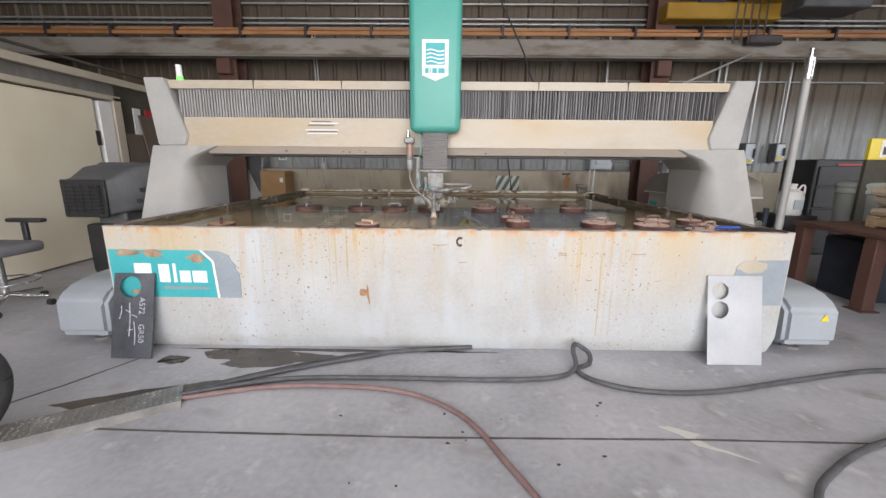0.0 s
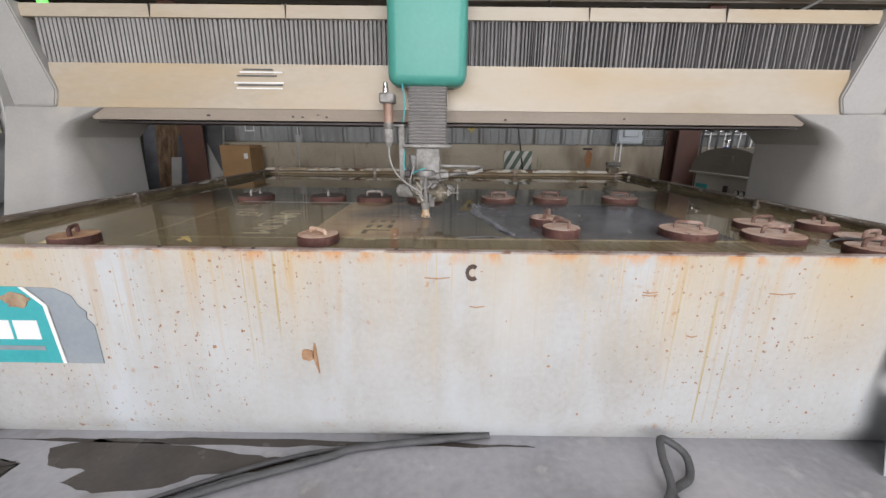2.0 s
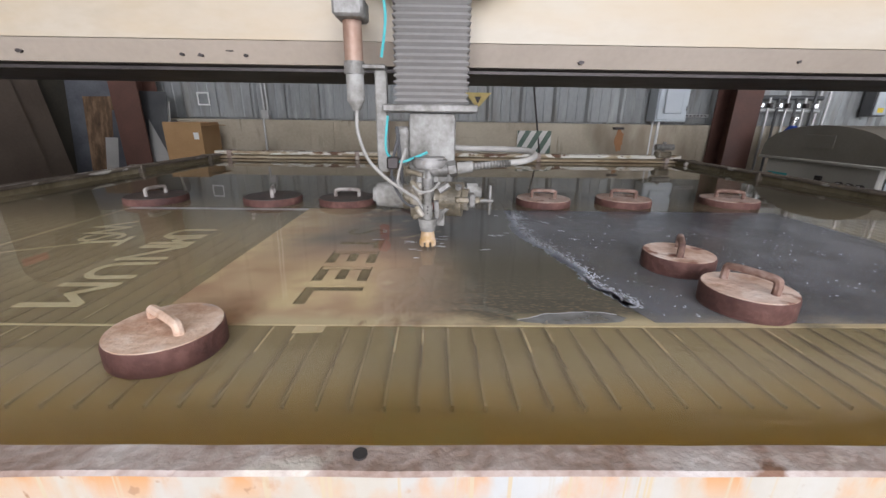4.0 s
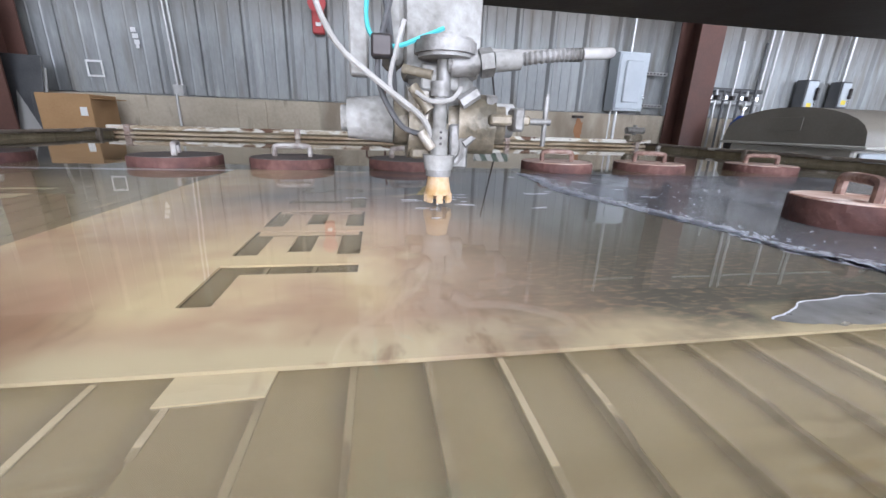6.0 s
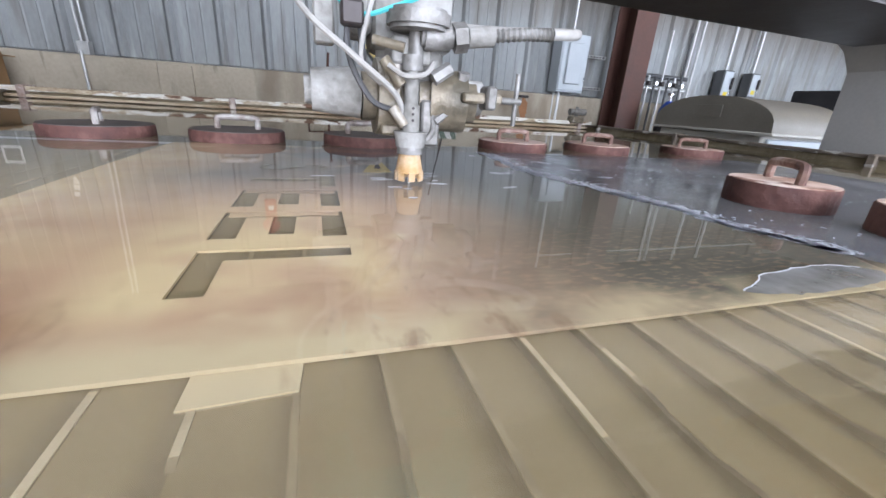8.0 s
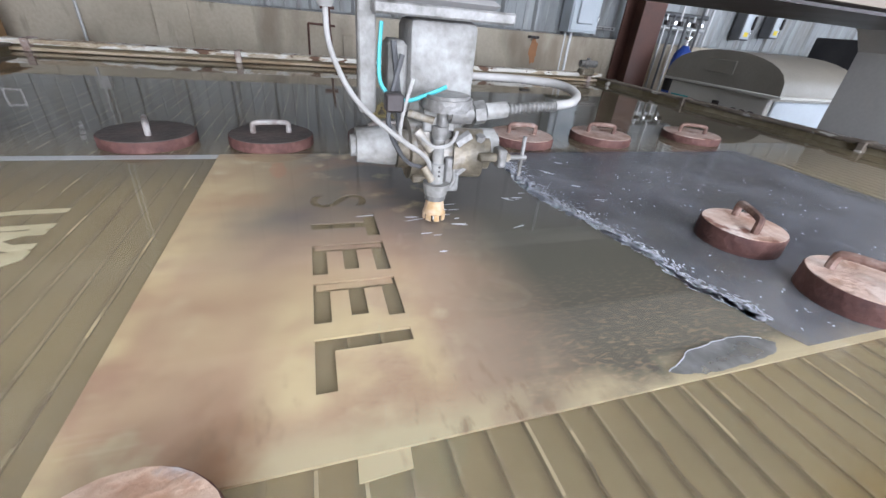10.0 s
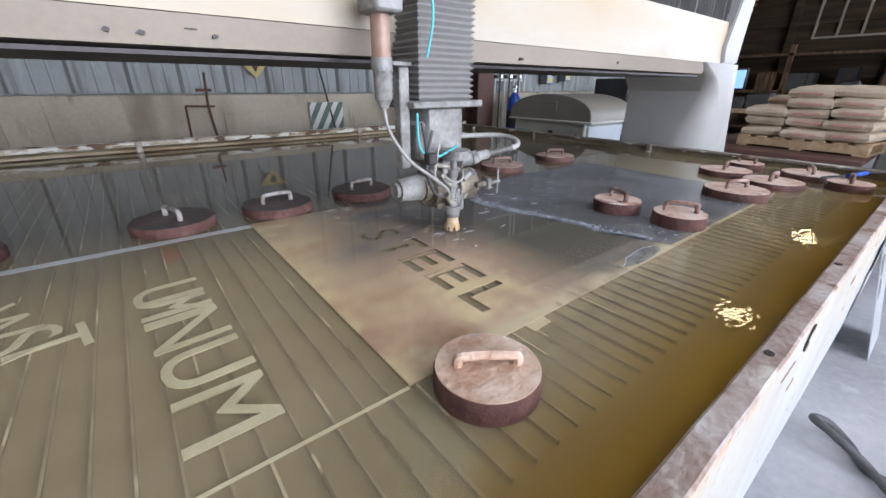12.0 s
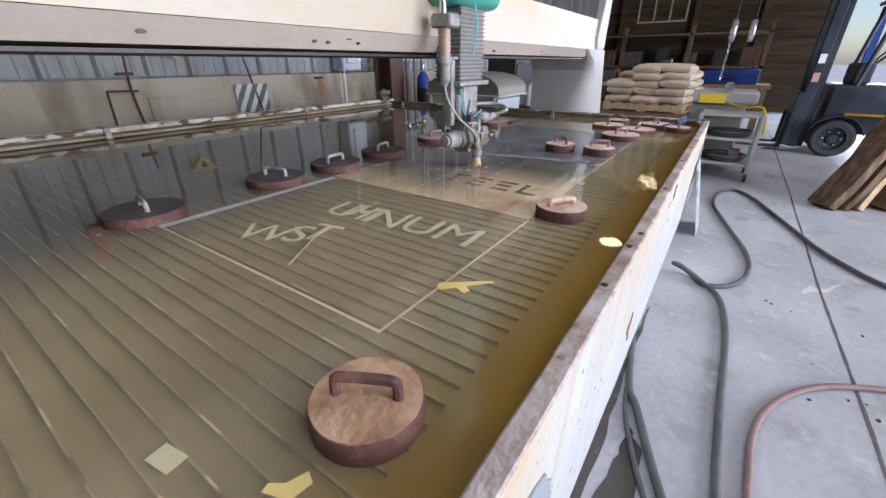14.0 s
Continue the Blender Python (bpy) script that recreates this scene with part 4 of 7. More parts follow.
part("side_wall", box(TX1 - 0.05, TX1, TY0 + 0.062, TY1, 0.05, RIM - 0.03, 0), INNER, tank, smooth=False)


def worn_bar(x0, x1, y0, y1, z0, z1, amp=0.003, seed=0):
    """A flat bar with dented, uneven edges."""
    bm = box(x0, x1, y0, y1, z0, z1, 0.004)
    long_x = (x1 - x0) > (y1 - y0)
    es = [e for e in bm.edges if abs((e.verts[0].co - e.verts[1].co)[0 if long_x else 1]) > 0.5]
    bmesh.ops.subdivide_edges(bm, edges=es, cuts=70, use_grid_fill=True)
    for v in bm.verts:
        v.co += Vector((noise.noise((v.co.x * 9, v.co.y * 9, seed)), noise.noise((v.co.y * 9, v.co.x * 9, seed + 5)), 0.6 * noise.noise((v.co.x * 6, v.co.y * 6, seed + 9)))) * amp
    return bm


part("front_rim", worn_bar(TX0 - 0.004, TX1 + 0.004, TY0 - 0.003, TY0 + 0.038, RIM - 0.008, RIM, 0.0018), RIMMAT, tank, "rust-brown flaking top edge")
RB = 0.925
part("back_rail_flange", worn_bar(TX0, TX1, TY1 - 0.11, TY1 + 0.01, RB - 0.032, RB, 0.005, 3), BACKRAIL, tank, "cream flaking steel rail")
part("back_rail_web", box(TX0 + 0.05, TX1 - 0.05, TY1 - 0.07, TY1 - 0.0605, RB - 0.10, RB - 0.032, 0), INNER, tank, smooth=False)
part("back_rail_lip", worn_bar(TX0 + 0.05, TX1 - 0.05, TY1 - 0.12, TY1 - 0.072, RB - 0.07, RB - 0.05, 0.004, 7), RAILLIP, tank)
for x in (-2.1, -0.83, 0.997, 2.3):
    part("rail_joint", box(x - 0.022, x + 0.022, TY1 - 0.125, TY1 + 0.012, RB - 0.075, RB + 0.008, 0.004), RIMMAT, tank)
for s, x in ((1, TX0), (-1, TX1)):
    xa, xb = sorted((x - s * 0.005, x + s * 0.08))
    part("side_rail_flange", worn_bar(xa, xb, TY0 + 0.08, TY1 - 0.115, RIM - 0.02, RIM - 0.001, 0.004, 11 + s), SIDERAIL, tank)
    xa, xb = sorted((x + s * 0.052, x + s * 0.06))
    part("side_rail_web", box(xa, xb, TY0 + 0.1, TY1 - 0.13, RIM - 0.08, RIM - 0.021, 0), INNER, tank, smooth=False)
    for y in (4.02, 5.2, 6.1):
        xa, xb = sorted((x - s * 0.01, x + s * 0.09))
        part("rail_joint", box(xa, xb, y - 0.02, y + 0.02, RIM - 0.07, RIM + 0.005, 0.006), SIDERAIL, tank)
# corner clamp at the far corner
t = thing("corner_valve", (2.25, 6.3, RIM), "limed brass valve clamp on the tank corner", "valve")
part("body", box(2.18, 2.32, 6.26, 6.36, RIM + 0.006, RIM + 0.07, 0.012), HEADDARK, t)
part("stem", cyl((2.25, 6.31, RIM + 0.07), (2.25, 6.31, RIM + 0.16), 0.018), HEADMET, t)
part("knob", cyl((2.16, 6.3, RIM + 0.11), (2.34, 6.3, RIM + 0.11), 0.03), HEADMET, t)

# sediment bed, slats, water
WZ, PZ = 0.850, 0.846
SP, SPH, SEND = 0.0495, -0.64, 2.762  # slat spacing, a slat's place, the slats' front end
NSL0, NSL1 = int((TX0 + 0.12 - SPH) / SP), int((TX1 - 0.12 - SPH) / SP)


def silt_z(u):
    """Height of the silt across one gap, u from slat to slat: washed out against the face of the next slat."""
    return 0.8335 - 0.003 * u - 0.006 * max(0.0, (u - 0.5) / 0.5) ** 1.5


def buried(x, y):
    """How far the silt has covered the slats: before the sheet, and towards the back of the tank."""
    heap = min(1.0, max(0.0, (x + 0.47) / 0.05)) * min(1.0, max(0.0, (-0.21 - x) / 0.04)) * min(1.0, max(0.0, (3.15 - y) / 0.1))
    wash = min(1.0, max(0.0, (x - 0.20) / 0.06)) * min(1.0, max(0.0, (0.62 - x) / 0.06)) * min(1.0, max(0.0, (3.02 - y) / 0.05))
    far = min(1.0, max(0.0, (y - 3.98 - 0.25 * noise.noise((x * 1.7, 3.0, 0))) / 0.35))
    return max(heap, 0.8 * wash, far)


bed = bmesh.new()
ys = [SEND + (TY1 - 0.06 - SEND) * (k / 110) ** 1.25 for k in range(111)]
us = (0.03, 0.2, 0.4, 0.55, 0.68, 0.8, 0.9, 0.97)
rows = []
for k in range(NSL0 - 2, NSL1 + 3):
    for u in us:
        x = min(TX1 - 0.05, max(TX0 + 0.05, SPH + (k + u) * SP))
        col = []
        for y in ys:
            f = buried(x, y)
            w = 0.35 + 0.65 * min(1.0, max(0.0, 0.5 + 1.6 * noise.noise((k * 0.9, y * 7.0, 2)))) if -1.40 < x < -0.60 and 3.0 < y < 4.1 else 1.0
            z = 0.8325 - (0.8325 - silt_z(u)) * w
            end = min(1.0, max(0.0, (SEND + 0.04 - y) / 0.04))
            col.append(bed.verts.new((x, y, z * (1 - f) + 0.8375 * f + 0.0012 * noise.noise((x * 3, y * 3, 0)) - 0.006 * end)))
        rows.append(col)
for a, c in zip(rows, rows[1:]):
    for q in range(len(ys) - 1):
        bed.faces.new((a[q], c[q], c[q + 1], a[q + 1]))
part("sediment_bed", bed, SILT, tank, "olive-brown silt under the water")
trough = bmesh.new()
cols = []
for i in range(91):
    x = TX0 + 0.05 + (TX1 - TX0 - 0.1) * i / 90
    f = buried(x, SEND)
    cols.append([trough.verts.new((x, y, z + 0.010 * f * q / 6)) for q, (y, z) in enumerate(((2.632, 0.792), (2.66, 0.796), (2.69, 0.802), (2.715, 0.809), (2.735, 0.815), (2.75, 0.8195), (2.770, 0.8225)))])
for u, v in zip(cols, cols[1:]):
    for q in range(6):
        trough.faces.new((u[q], v[q], v[q + 1], u[q + 1]))
part("trough_bed", trough, SILT, tank, "silt trough along the front wall, deep water's gold painted in")
SLATS = []
for s in range(5):
    sy = [SEND + (6.25 - SEND) * k / 120 for k in range(121)]
    top = [(y, 0.8391 + 0.0018 * noise.noise((y * 9, s * 5.0, 0)) - (0.007 if noise.noise((y * 4, s * 7.0, 3)) > 0.38 else 0)) for y in sy]
    bm = bmesh.new()
    w = 0.0021
    wav = [0.0028 * noise.noise((y * 2.1, s * 3.0, 1)) for y in sy]
    L = [[bm.verts.new((dx + o, y, z)) for (y, z), o in zip(top, wav)] for dx in (-w, w)]
    B = [[bm.verts.new((dx + o, y, 0.70)) for (y, z), o in zip(top, wav)] for dx in (-w, w)]
    for a, c in ((L[0], L[1]), (B[0], L[0]), (L[1], B[1])):
        for k in range(len(sy) - 1):
            bm.faces.new((a[k], a[k + 1], c[k + 1], c[k]))
    bm.faces.new((L[0][0], L[1][0], B[1][0], B[0][0]))
    me = mesh_of(bm, "slat", SLAT)
    me.transform(Matrix.Translation((0, -4.5, 0)))
    SLATS.append(me)
for k in range(NSL0, NSL1 + 1):
    ob = new("slat", SLATS[(k * 2) % 5])
    ob.parent = tank
    ob.location = (SPH + k * SP - 0.1, 0, 0)
wb = bmesh.new()
bmesh.ops.create_grid(wb, x_segments=2, y_segments=2, size=0.5, matrix=Matrix.Translation(((TX0 + TX1) / 2, (TY0 + 0.037 + TY1 - 0.062) / 2, WZ)) @ Matrix.Diagonal((TX1 - TX0 - 0.104, TY1 - TY0 - 0.099, 1, 1)))
water = whole("water", wb, WATER, "shallow murky brown water filling the tank", "water", kind="structure")
water.visible_shadow = False
wb = bmesh.new()
bmesh.ops.create_grid(wb, x_segments=2, y_segments=2, size=0.5, matrix=Matrix.Translation(((TX0 + TX1) / 2, (TY0 + 0.037 + TY1 - 0.062) / 2, 0.8394)) @ Matrix.Diagonal((TX1 - TX0 - 0.104, TY1 - TY0 - 0.099, 1, 1)))
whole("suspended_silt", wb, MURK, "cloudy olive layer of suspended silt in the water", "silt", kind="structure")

# decals on the front wall
FY = TY0 - 0.001
t = thing("tank_decal", (-1.8, FY, 0.56), "peeling teal and grey maker's decal on the tank", "decal")
part("teal_field", prism([(-2.235, 0.735), (-1.60, 0.735), (-1.525, 0.66), (-1.505, 0.395), (-2.235, 0.395)], "y", FY - 0.004, FY), TEALDECAL, t, smooth=False)
out = [(-1.575, 0.735), (-1.46, 0.73), (-1.40, 0.70), (-1.385, 0.66), (-1.355, 0.63), (-1.36, 0.60), (-1.335, 0.57), (-1.335, 0.395), (-1.485, 0.395), (-1.50, 0.66)]
part("grey_field", prism(out, "y", FY - 0.004, FY), GREYDECAL, t, smooth=False)
part("edge_line", prism([(-1.60, 0.735), (-1.58, 0.735), (-1.505, 0.66), (-1.488, 0.395), (-1.503, 0.395), (-1.522, 0.655)], "y", FY - 0.006, FY - 0.004), WHITEMARK, t, smooth=False)
for x0, x1, z1 in ((-1.90, -1.825, 0.635), (-1.80, -1.778, 0.64), (-1.755, -1.68, 0.59), (-1.665, -1.565, 0.59)):
    part("mark_bar", prism([(x0, 0.505), (x1, 0.505), (x1, z1), (x0, z1)], "y", FY - 0.006, FY - 0.004), WHITEMARK, t, smooth=False)
part("mark_bar", prism([(-1.88, 0.455), (-1.56, 0.455), (-1.56, 0.475), (-1.88, 0.475)], "y", FY - 0.006, FY - 0.004), GREYDECAL, t, smooth=False)
part("mark_square", prism([(-2.07, 0.56), (-1.95, 0.56), (-1.95, 0.64), (-2.07, 0.64)], "y", FY - 0.006, FY - 0.004), WHITEMARK, t, smooth=False)
for cx, cz, rx, rz, sd in ((-2.1, 0.715, 0.09, 0.02, 3), (-1.93, 0.71, 0.07, 0.025, 5), (-1.625, 0.68, 0.06, 0.03, 7), (-2.04, 0.43, 0.07, 0.02, 9)):
    part("torn_patch", prism(ragged(cx, cz, rx, rz, 24, 0.5, sd), "y", FY - 0.007, FY - 0.0045), OXIDE, t, smooth=False)
t = thing("tank_decal", (2.25, FY, 0.55), "torn blue-grey decal on the tank", "decal")
part("grey_field", prism([(2.08, 0.56), (2.10, 0.66), (2.19, 0.705), (2.44, 0.71), (2.44, 0.385), (2.22, 0.385), (2.08, 0.42)], "y", FY - 0.004, FY), GREYDECAL, t, smooth=False)
part("torn_patch", prism(ragged(2.2, 0.66, 0.10, 0.04, 26, 0.4, 4), "y", FY - 0.007, FY - 0.0045), BEIGE, t, smooth=False)
# hook mark and rust sores
arc = [(0.198 + r * math.cos(a), 0.815 + r * 1.25 * math.sin(a)) for r, seq in ((0.028, range(0, 11)), (0.014, range(10, -1, -1))) for a in [radians(50 + q * 26) for q in seq]]
whole("hook_mark", prism(arc, "y", FY - 0.003, FY), WELDBROWN, "dark brown hooked weld mark on the tank face", "weld mark", base=(0.198, FY, 0.815), smooth=False)
t = thing("rust_sores", (0, FY, 0.5), "rust sores and runs on the white tank face", "rust marks", kind="stuff")
bm = None
rs = random.Random(5)
bm = prism(ragged(-0.475, 0.445, 0.026, 0.028, 36, 0.22, 2), "y", FY - 0.003, FY, bm)
bm = prism([(-0.455, 0.44), (-0.435, 0.36), (-0.43, 0.36), (-0.44, 0.5), (-0.448, 0.5)], "y", FY - 0.003, FY, bm)
for k in range(70):
    u = rs.random()
    x = rs.gauss(-1.0, 0.3) if u < 0.45 else rs.gauss(1.3, 0.6)
    if not -1.3 < x < 2.0:
        continue
    z = rs.uniform(0.16, 0.86)
    r = rs.uniform(0.0018, 0.0045)
    bm = prism(ragged(x, z, r * rs.uniform(0.8, 2.0), r * rs.uniform(0.8, 1.8), 10, 0.5, k), "y", FY - 0.0004, FY, bm)
for x, z, w in ((0.90, 0.74, 0.03), (0.90, 0.728, 0.03), (0.06, 0.79, 0.05), (1.42, 0.74, 0.05), (0.22, 0.67, 0.03), (1.1, 0.55, 0.02)):
    bm = prism([(x - w, z), (x, z - 0.004), (x + w, z + 0.002), (x + w, z + 0.006), (x, z + 0.001), (x - w, z + 0.005)], "y", FY - 0.0012, FY, bm)
part("sores", bm, RUST, t, smooth=False)
for x, y in ((-0.77, 2.622), (-1.027, 2.624), (-0.1, 2.62), (0.5, 2.622), (-0.655, 2.612)):
    whole("rim_hole", cyl((x, y, RIM), (x, y, RIM + 0.003), 0.008, seg=12), DARKEDGE, "dark rusted bolt hole in the tank rim", "bolt hole", "rim bolt holes")

# ---- sheets and cut parts lying on the slats ----
t = thing("steel_sheet", (0.5, 3.57, PZ), "wet rust-tan steel sheet with letters cut out", "metal sheet")
SX0, SX1, SY0, SY1 = -0.604, 1.55, 2.990, 4.056
# the cut letters are real openings made by a boolean cutter that is applied at once
plate = bmesh.new()
bmesh.ops.create_cube(plate, size=1, matrix=Matrix.Translation(((SX0 + SX1) / 2, (SY0 + SY1) / 2, PZ - 0.003)) @ Matrix.Diagonal((SX1 - SX0, SY1 - SY0, 0.006, 1)))
me = bpy.data.meshes.new("plate")
plate.to_mesh(me), plate.free()
pl = new("plate", me)
cutter = bmesh.new()
LETTERS = [("S", 3.715), ("T", 3.588), ("E", 3.452), ("E", 3.320), ("L", 3.180)]


def strokes(ch, y, x0, h, w, st):
    """Block letters; up is +x, reading runs to -y. Rectangles as (u0, u1, v0, v1), u along the word."""
    R = {"L": [(0, st, 0, h), (st, w, 0, st)], "E": [(0, st, 0, h), (st, w, 0, st), (st, w * 0.9, h / 2 - st / 2, h / 2 + st / 2), (st, w, h - st, h)],
         "T": [(w / 2 - st / 2, w / 2 + st / 2, 0, h - st), (0, w, h - st, h)]}
    return [(x0 + v0, x0 + v1, y - u1, y - u0) for u0, u1, v0, v1 in R[ch]]


cm = bmesh.new()
for ch, y in LETTERS:
    if ch == "S":
        cm = join(cm, lettering("S", 0.195, 0.05, pose(-0.341, y, PZ, 0, 0, -90)))
        continue
    wd = {"T": 0.107, "E": 0.106, "L": 0.098}[ch]
    for xa, xb, ya, yb in strokes(ch, y, -0.341, 0.142, wd, 0.027):
        cm = box(xa, xb, ya, yb, PZ - 0.03, PZ + 0.03, 0, bm=cm)
bmesh.ops.remove_doubles(cm, verts=cm.verts, dist=1e-5)
bmesh.ops.recalc_face_normals(cm, faces=cm.faces)
cme = bpy.data.meshes.new("cutter")
cm.to_mesh(cme), cm.free()
cob = new("cutter", cme)
md = pl.modifiers.new("cut", "BOOLEAN")
md.operation, md.object, md.solver, md.use_self = "DIFFERENCE", cob, "EXACT", True
dg = bpy.context.evaluated_depsgraph_get()
dg.update()
cutme = bpy.data.meshes.new_from_object(pl.evaluated_get(dg))
bpy.data.objects.remove(pl), bpy.data.objects.remove(cob)
bm = bmesh.new()
bm.from_mesh(cutme)
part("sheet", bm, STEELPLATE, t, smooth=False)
part("loose_tab", prism([(-0.300, 2.991), (-0.241, 2.991), (-0.243, 2.966), (-0.301, 2.963)], "z", PZ - 0.009, PZ - 0.0048), STEELPLATE, t, smooth=False)

for y0, y1, tilt in ((3.302, 3.318, 2.5), (3.434, 3.449, -2.0)):
    bm = box(-0.066, 0.066, -(y1 - y0) / 2, (y1 - y0) / 2, -0.002, 0.002, 0, rot=pose(-0.270, (y0 + y1) / 2, PZ - 0.006, tilt, 1.0, tilt * 0.6))
    whole("cut_slug", bm, STEELPLATE, "tan steel slug resting in a cut letter", "cut slug", "cut slugs", base=(-0.27, (y0 + y1) / 2, PZ - 0.006), smooth=False)


def ribbon(pts, w, seed):
    """A ragged band along a line."""
    left, right = [], []
    for i, (x, y) in enumerate(pts):
        xa, ya = pts[max(0, i - 1)]
        xb, yb = pts[min(len(pts) - 1, i + 1)]
        d = Vector((xb - xa, yb - ya)).normalized()
        a, c = (w * (0.55 + 0.9 * abs(noise.noise((x * 17, y * 17, seed + q)))) for q in (0, 5))
        left.append((x - d.y * a, y + d.x * a))
        right.append((x + d.y * c, y - d.x * c))
    return left + right[::-1]


# drying film on the sheet with a scummy edge
edge = [(0.29, 4.035), (0.285, 3.90), (0.27, 3.75), (0.265, 3.66), (0.29, 3.56), (0.33, 3.45), (0.345, 3.38), (0.365, 3.30), (0.362, 3.19), (0.395, 3.13), (0.41, 3.07)]
fine = []
for (xa, ya), (xb, yb) in zip(edge, edge[1:]):
    for q in range(8):
        f = q / 8
        fine.append((xa + (xb - xa) * f + 0.014 * noise.noise((xa * 20 + q, ya * 31, 2)) + 0.006 * noise.noise((q * 3.1, yb * 57, 8)), ya + (yb - ya) * f))
film = fine + [(0.42, 3.03), (0.43, 3.002), (1.53, 3.002), (1.53, 4.04), (0.31, 4.04)]
t = thing("drying_film", (0.9, 3.5, PZ), "grey drying film on the steel sheet", "film")
part("film", blob(film, WZ + 0.0001, 0.0001), DRYFILM, t, smooth=False)
patch = [(0.146, 3.008), (0.175, 3.022), (0.21, 3.036), (0.25, 3.043), (0.30, 3.047), (0.335, 3.046), (0.365, 3.035), (0.38, 3.02), (0.36, 3.004), (0.30, 2.996), (0.25, 2.994), (0.20, 2.994), (0.17, 3.0)]
patch = [(xa + (xb - xa) * q / 5 + 0.005 * noise.noise((xa * 40 + q, ya * 37, 3)), ya + (yb - ya) * q / 5 + 0.004 * noise.noise((ya * 40 + q, xa * 31, 6))) for (xa, ya), (xb, yb) in zip(patch, patch[1:] + patch[:1]) for q in range(5)]
part("scum_patch", blob(patch, WZ + 0.0003, 0.0001), SCUMFILM, t, smooth=False)
part("scum_line", blob(ribbon(patch[:31], 0.0011, 2), WZ + 0.0006, 0.0002), FOAM, t, smooth=False)


def specks(name, spots, z, label):
    """Many small flat flecks of foam, joined."""
    vs, fs = [], []
    for x, y, a, ln, wd, sd in spots:
        n0 = len(vs)
        for q in range(7):
            g = 2 * math.pi * q / 7
            w = 1 + 0.5 * noise.noise((q * 1.7, sd, 3))
            u, v = ln * w * math.cos(g), wd * w * math.sin(g)
            vs.append((x + u * math.cos(a) - v * math.sin(a), y + u * math.sin(a) + v * math.cos(a), z))
        fs.append(tuple(range(n0, n0 + 7)))
    me = bpy.data.meshes.new(name)
    me.from_pydata(vs, [], fs)
    me.materials.append(FOAMTHIN)
    ob = new(name, me)
    return tagged(ob, label, "foam", kind="stuff")


part("foam_band", blob(ribbon([(x + 0.012, y) for x, y in fine], 0.013, 5), WZ + 0.0005, 0.0001), FOAMBAND, t, smooth=False)
rf = random.Random(77)
spots = []
for i, (x, y) in enumerate(fine):
    xa, ya = fine[max(0, i - 1)]
    xb, yb = fine[min(len(fine) - 1, i + 1)]
    a = math.atan2(yb - ya, xb - xa)
    dense = 26 if y > 3.5 else 15
    for q in range(dense):
        d = abs(rf.gauss(0, 0.045 if y > 3.5 else 0.022))
        near = max(0.25, 1 - d / 0.09)
        spots.append((x + d - 0.004, y + rf.uniform(-0.009, 0.009), a + rf.gauss(0, 0.35), rf.uniform(0.004, 0.015) * near, rf.uniform(0.0014, 0.0044) * near, i * 31.7 + q))
for q in range(260):
    x, y = rf.uniform(0.40, 1.5), rf.uniform(3.02, 4.0)
    if noise.noise((x * 4, y * 4, 5)) > -0.05:
        spots.append((x, y, rf.uniform(0, 3.1), rf.uniform(0.002, 0.006), rf.uniform(0.0008, 0.002), q * 3.3))
specks("foam_flecks", spots, WZ + 0.0008, "bluish-white foam flecks along the film's edge")
# pale spray streaks on the water round the jet
rs = random.Random(31)
bm = None
for k in range(34):
    if k < 14:
        a, d = rs.uniform(0, 2 * math.pi), rs.uniform(0.03, 0.16)
        x, y, turn = -0.065 + d * math.cos(a) * 1.3, 3.50 + d * math.sin(a) * 0.8, rs.uniform(-0.3, 0.3)
    else:
        x, y, turn = rs.uniform(0.16, 0.52), rs.uniform(3.58, 4.02), rs.uniform(-0.9, 0.2)
    ln, wd = rs.uniform(0.005, 0.022), rs.uniform(0.0012, 0.003)
    c, sn = math.cos(turn), math.sin(turn)
    pts = [(x + u * c - v * sn, y + u * sn + v * c) for u, v in ragged(0, 0, ln, wd, 14, 0.5, k)]
    bm = blob(pts, 0.8508, 0.0003, bm)
whole("spray_foam", bm, FOAM, "pale streaks of spray foam drifting on the water", "foam", kind="stuff", base=(0, 3.5, 0.85), smooth=False)
t = thing("aluminium_skeleton", (-0.97, 3.55, PZ), "thin pale border remaining of a cut aluminium sheet", "sheet offcut")
part("border", box(-1.404, -0.606, 2.986, 2.992, PZ - 0.010, PZ - 0.005, 0), ALU, t, smooth=False)
part("border", box(-1.404, -1.396, 2.993, 4.02, PZ - 0.010, PZ - 0.005, 0), ALU, t, smooth=False)
part("border", box(-1.404, -0.606, 4.02, 4.056, PZ - 0.010, PZ - 0.005, 0), GALV, t, smooth=False)
rs = random.Random(3)
for ch, yy in (("U", 3.70), ("M", 3.625), ("I", 3.545), ("N", 3.50), ("U", 3.345), ("M", 3.205)):
    bx = -0.972 + (3.70 - yy) * 0.07
    bm = lettering(ch, 0.205, 0.005, pose(bx, yy, PZ - 0.0075 + 0.0011 * (3.70 - yy) / 0.1, 0, 0, -86 + rs.uniform(-3, 3)))
    whole("cut_letter", bm, ALU, "pale cut aluminium letter lying on the slats", "cut letter", "cut letters", base=(bx + 0.07, yy - 0.05, PZ - 0.01), smooth=False)
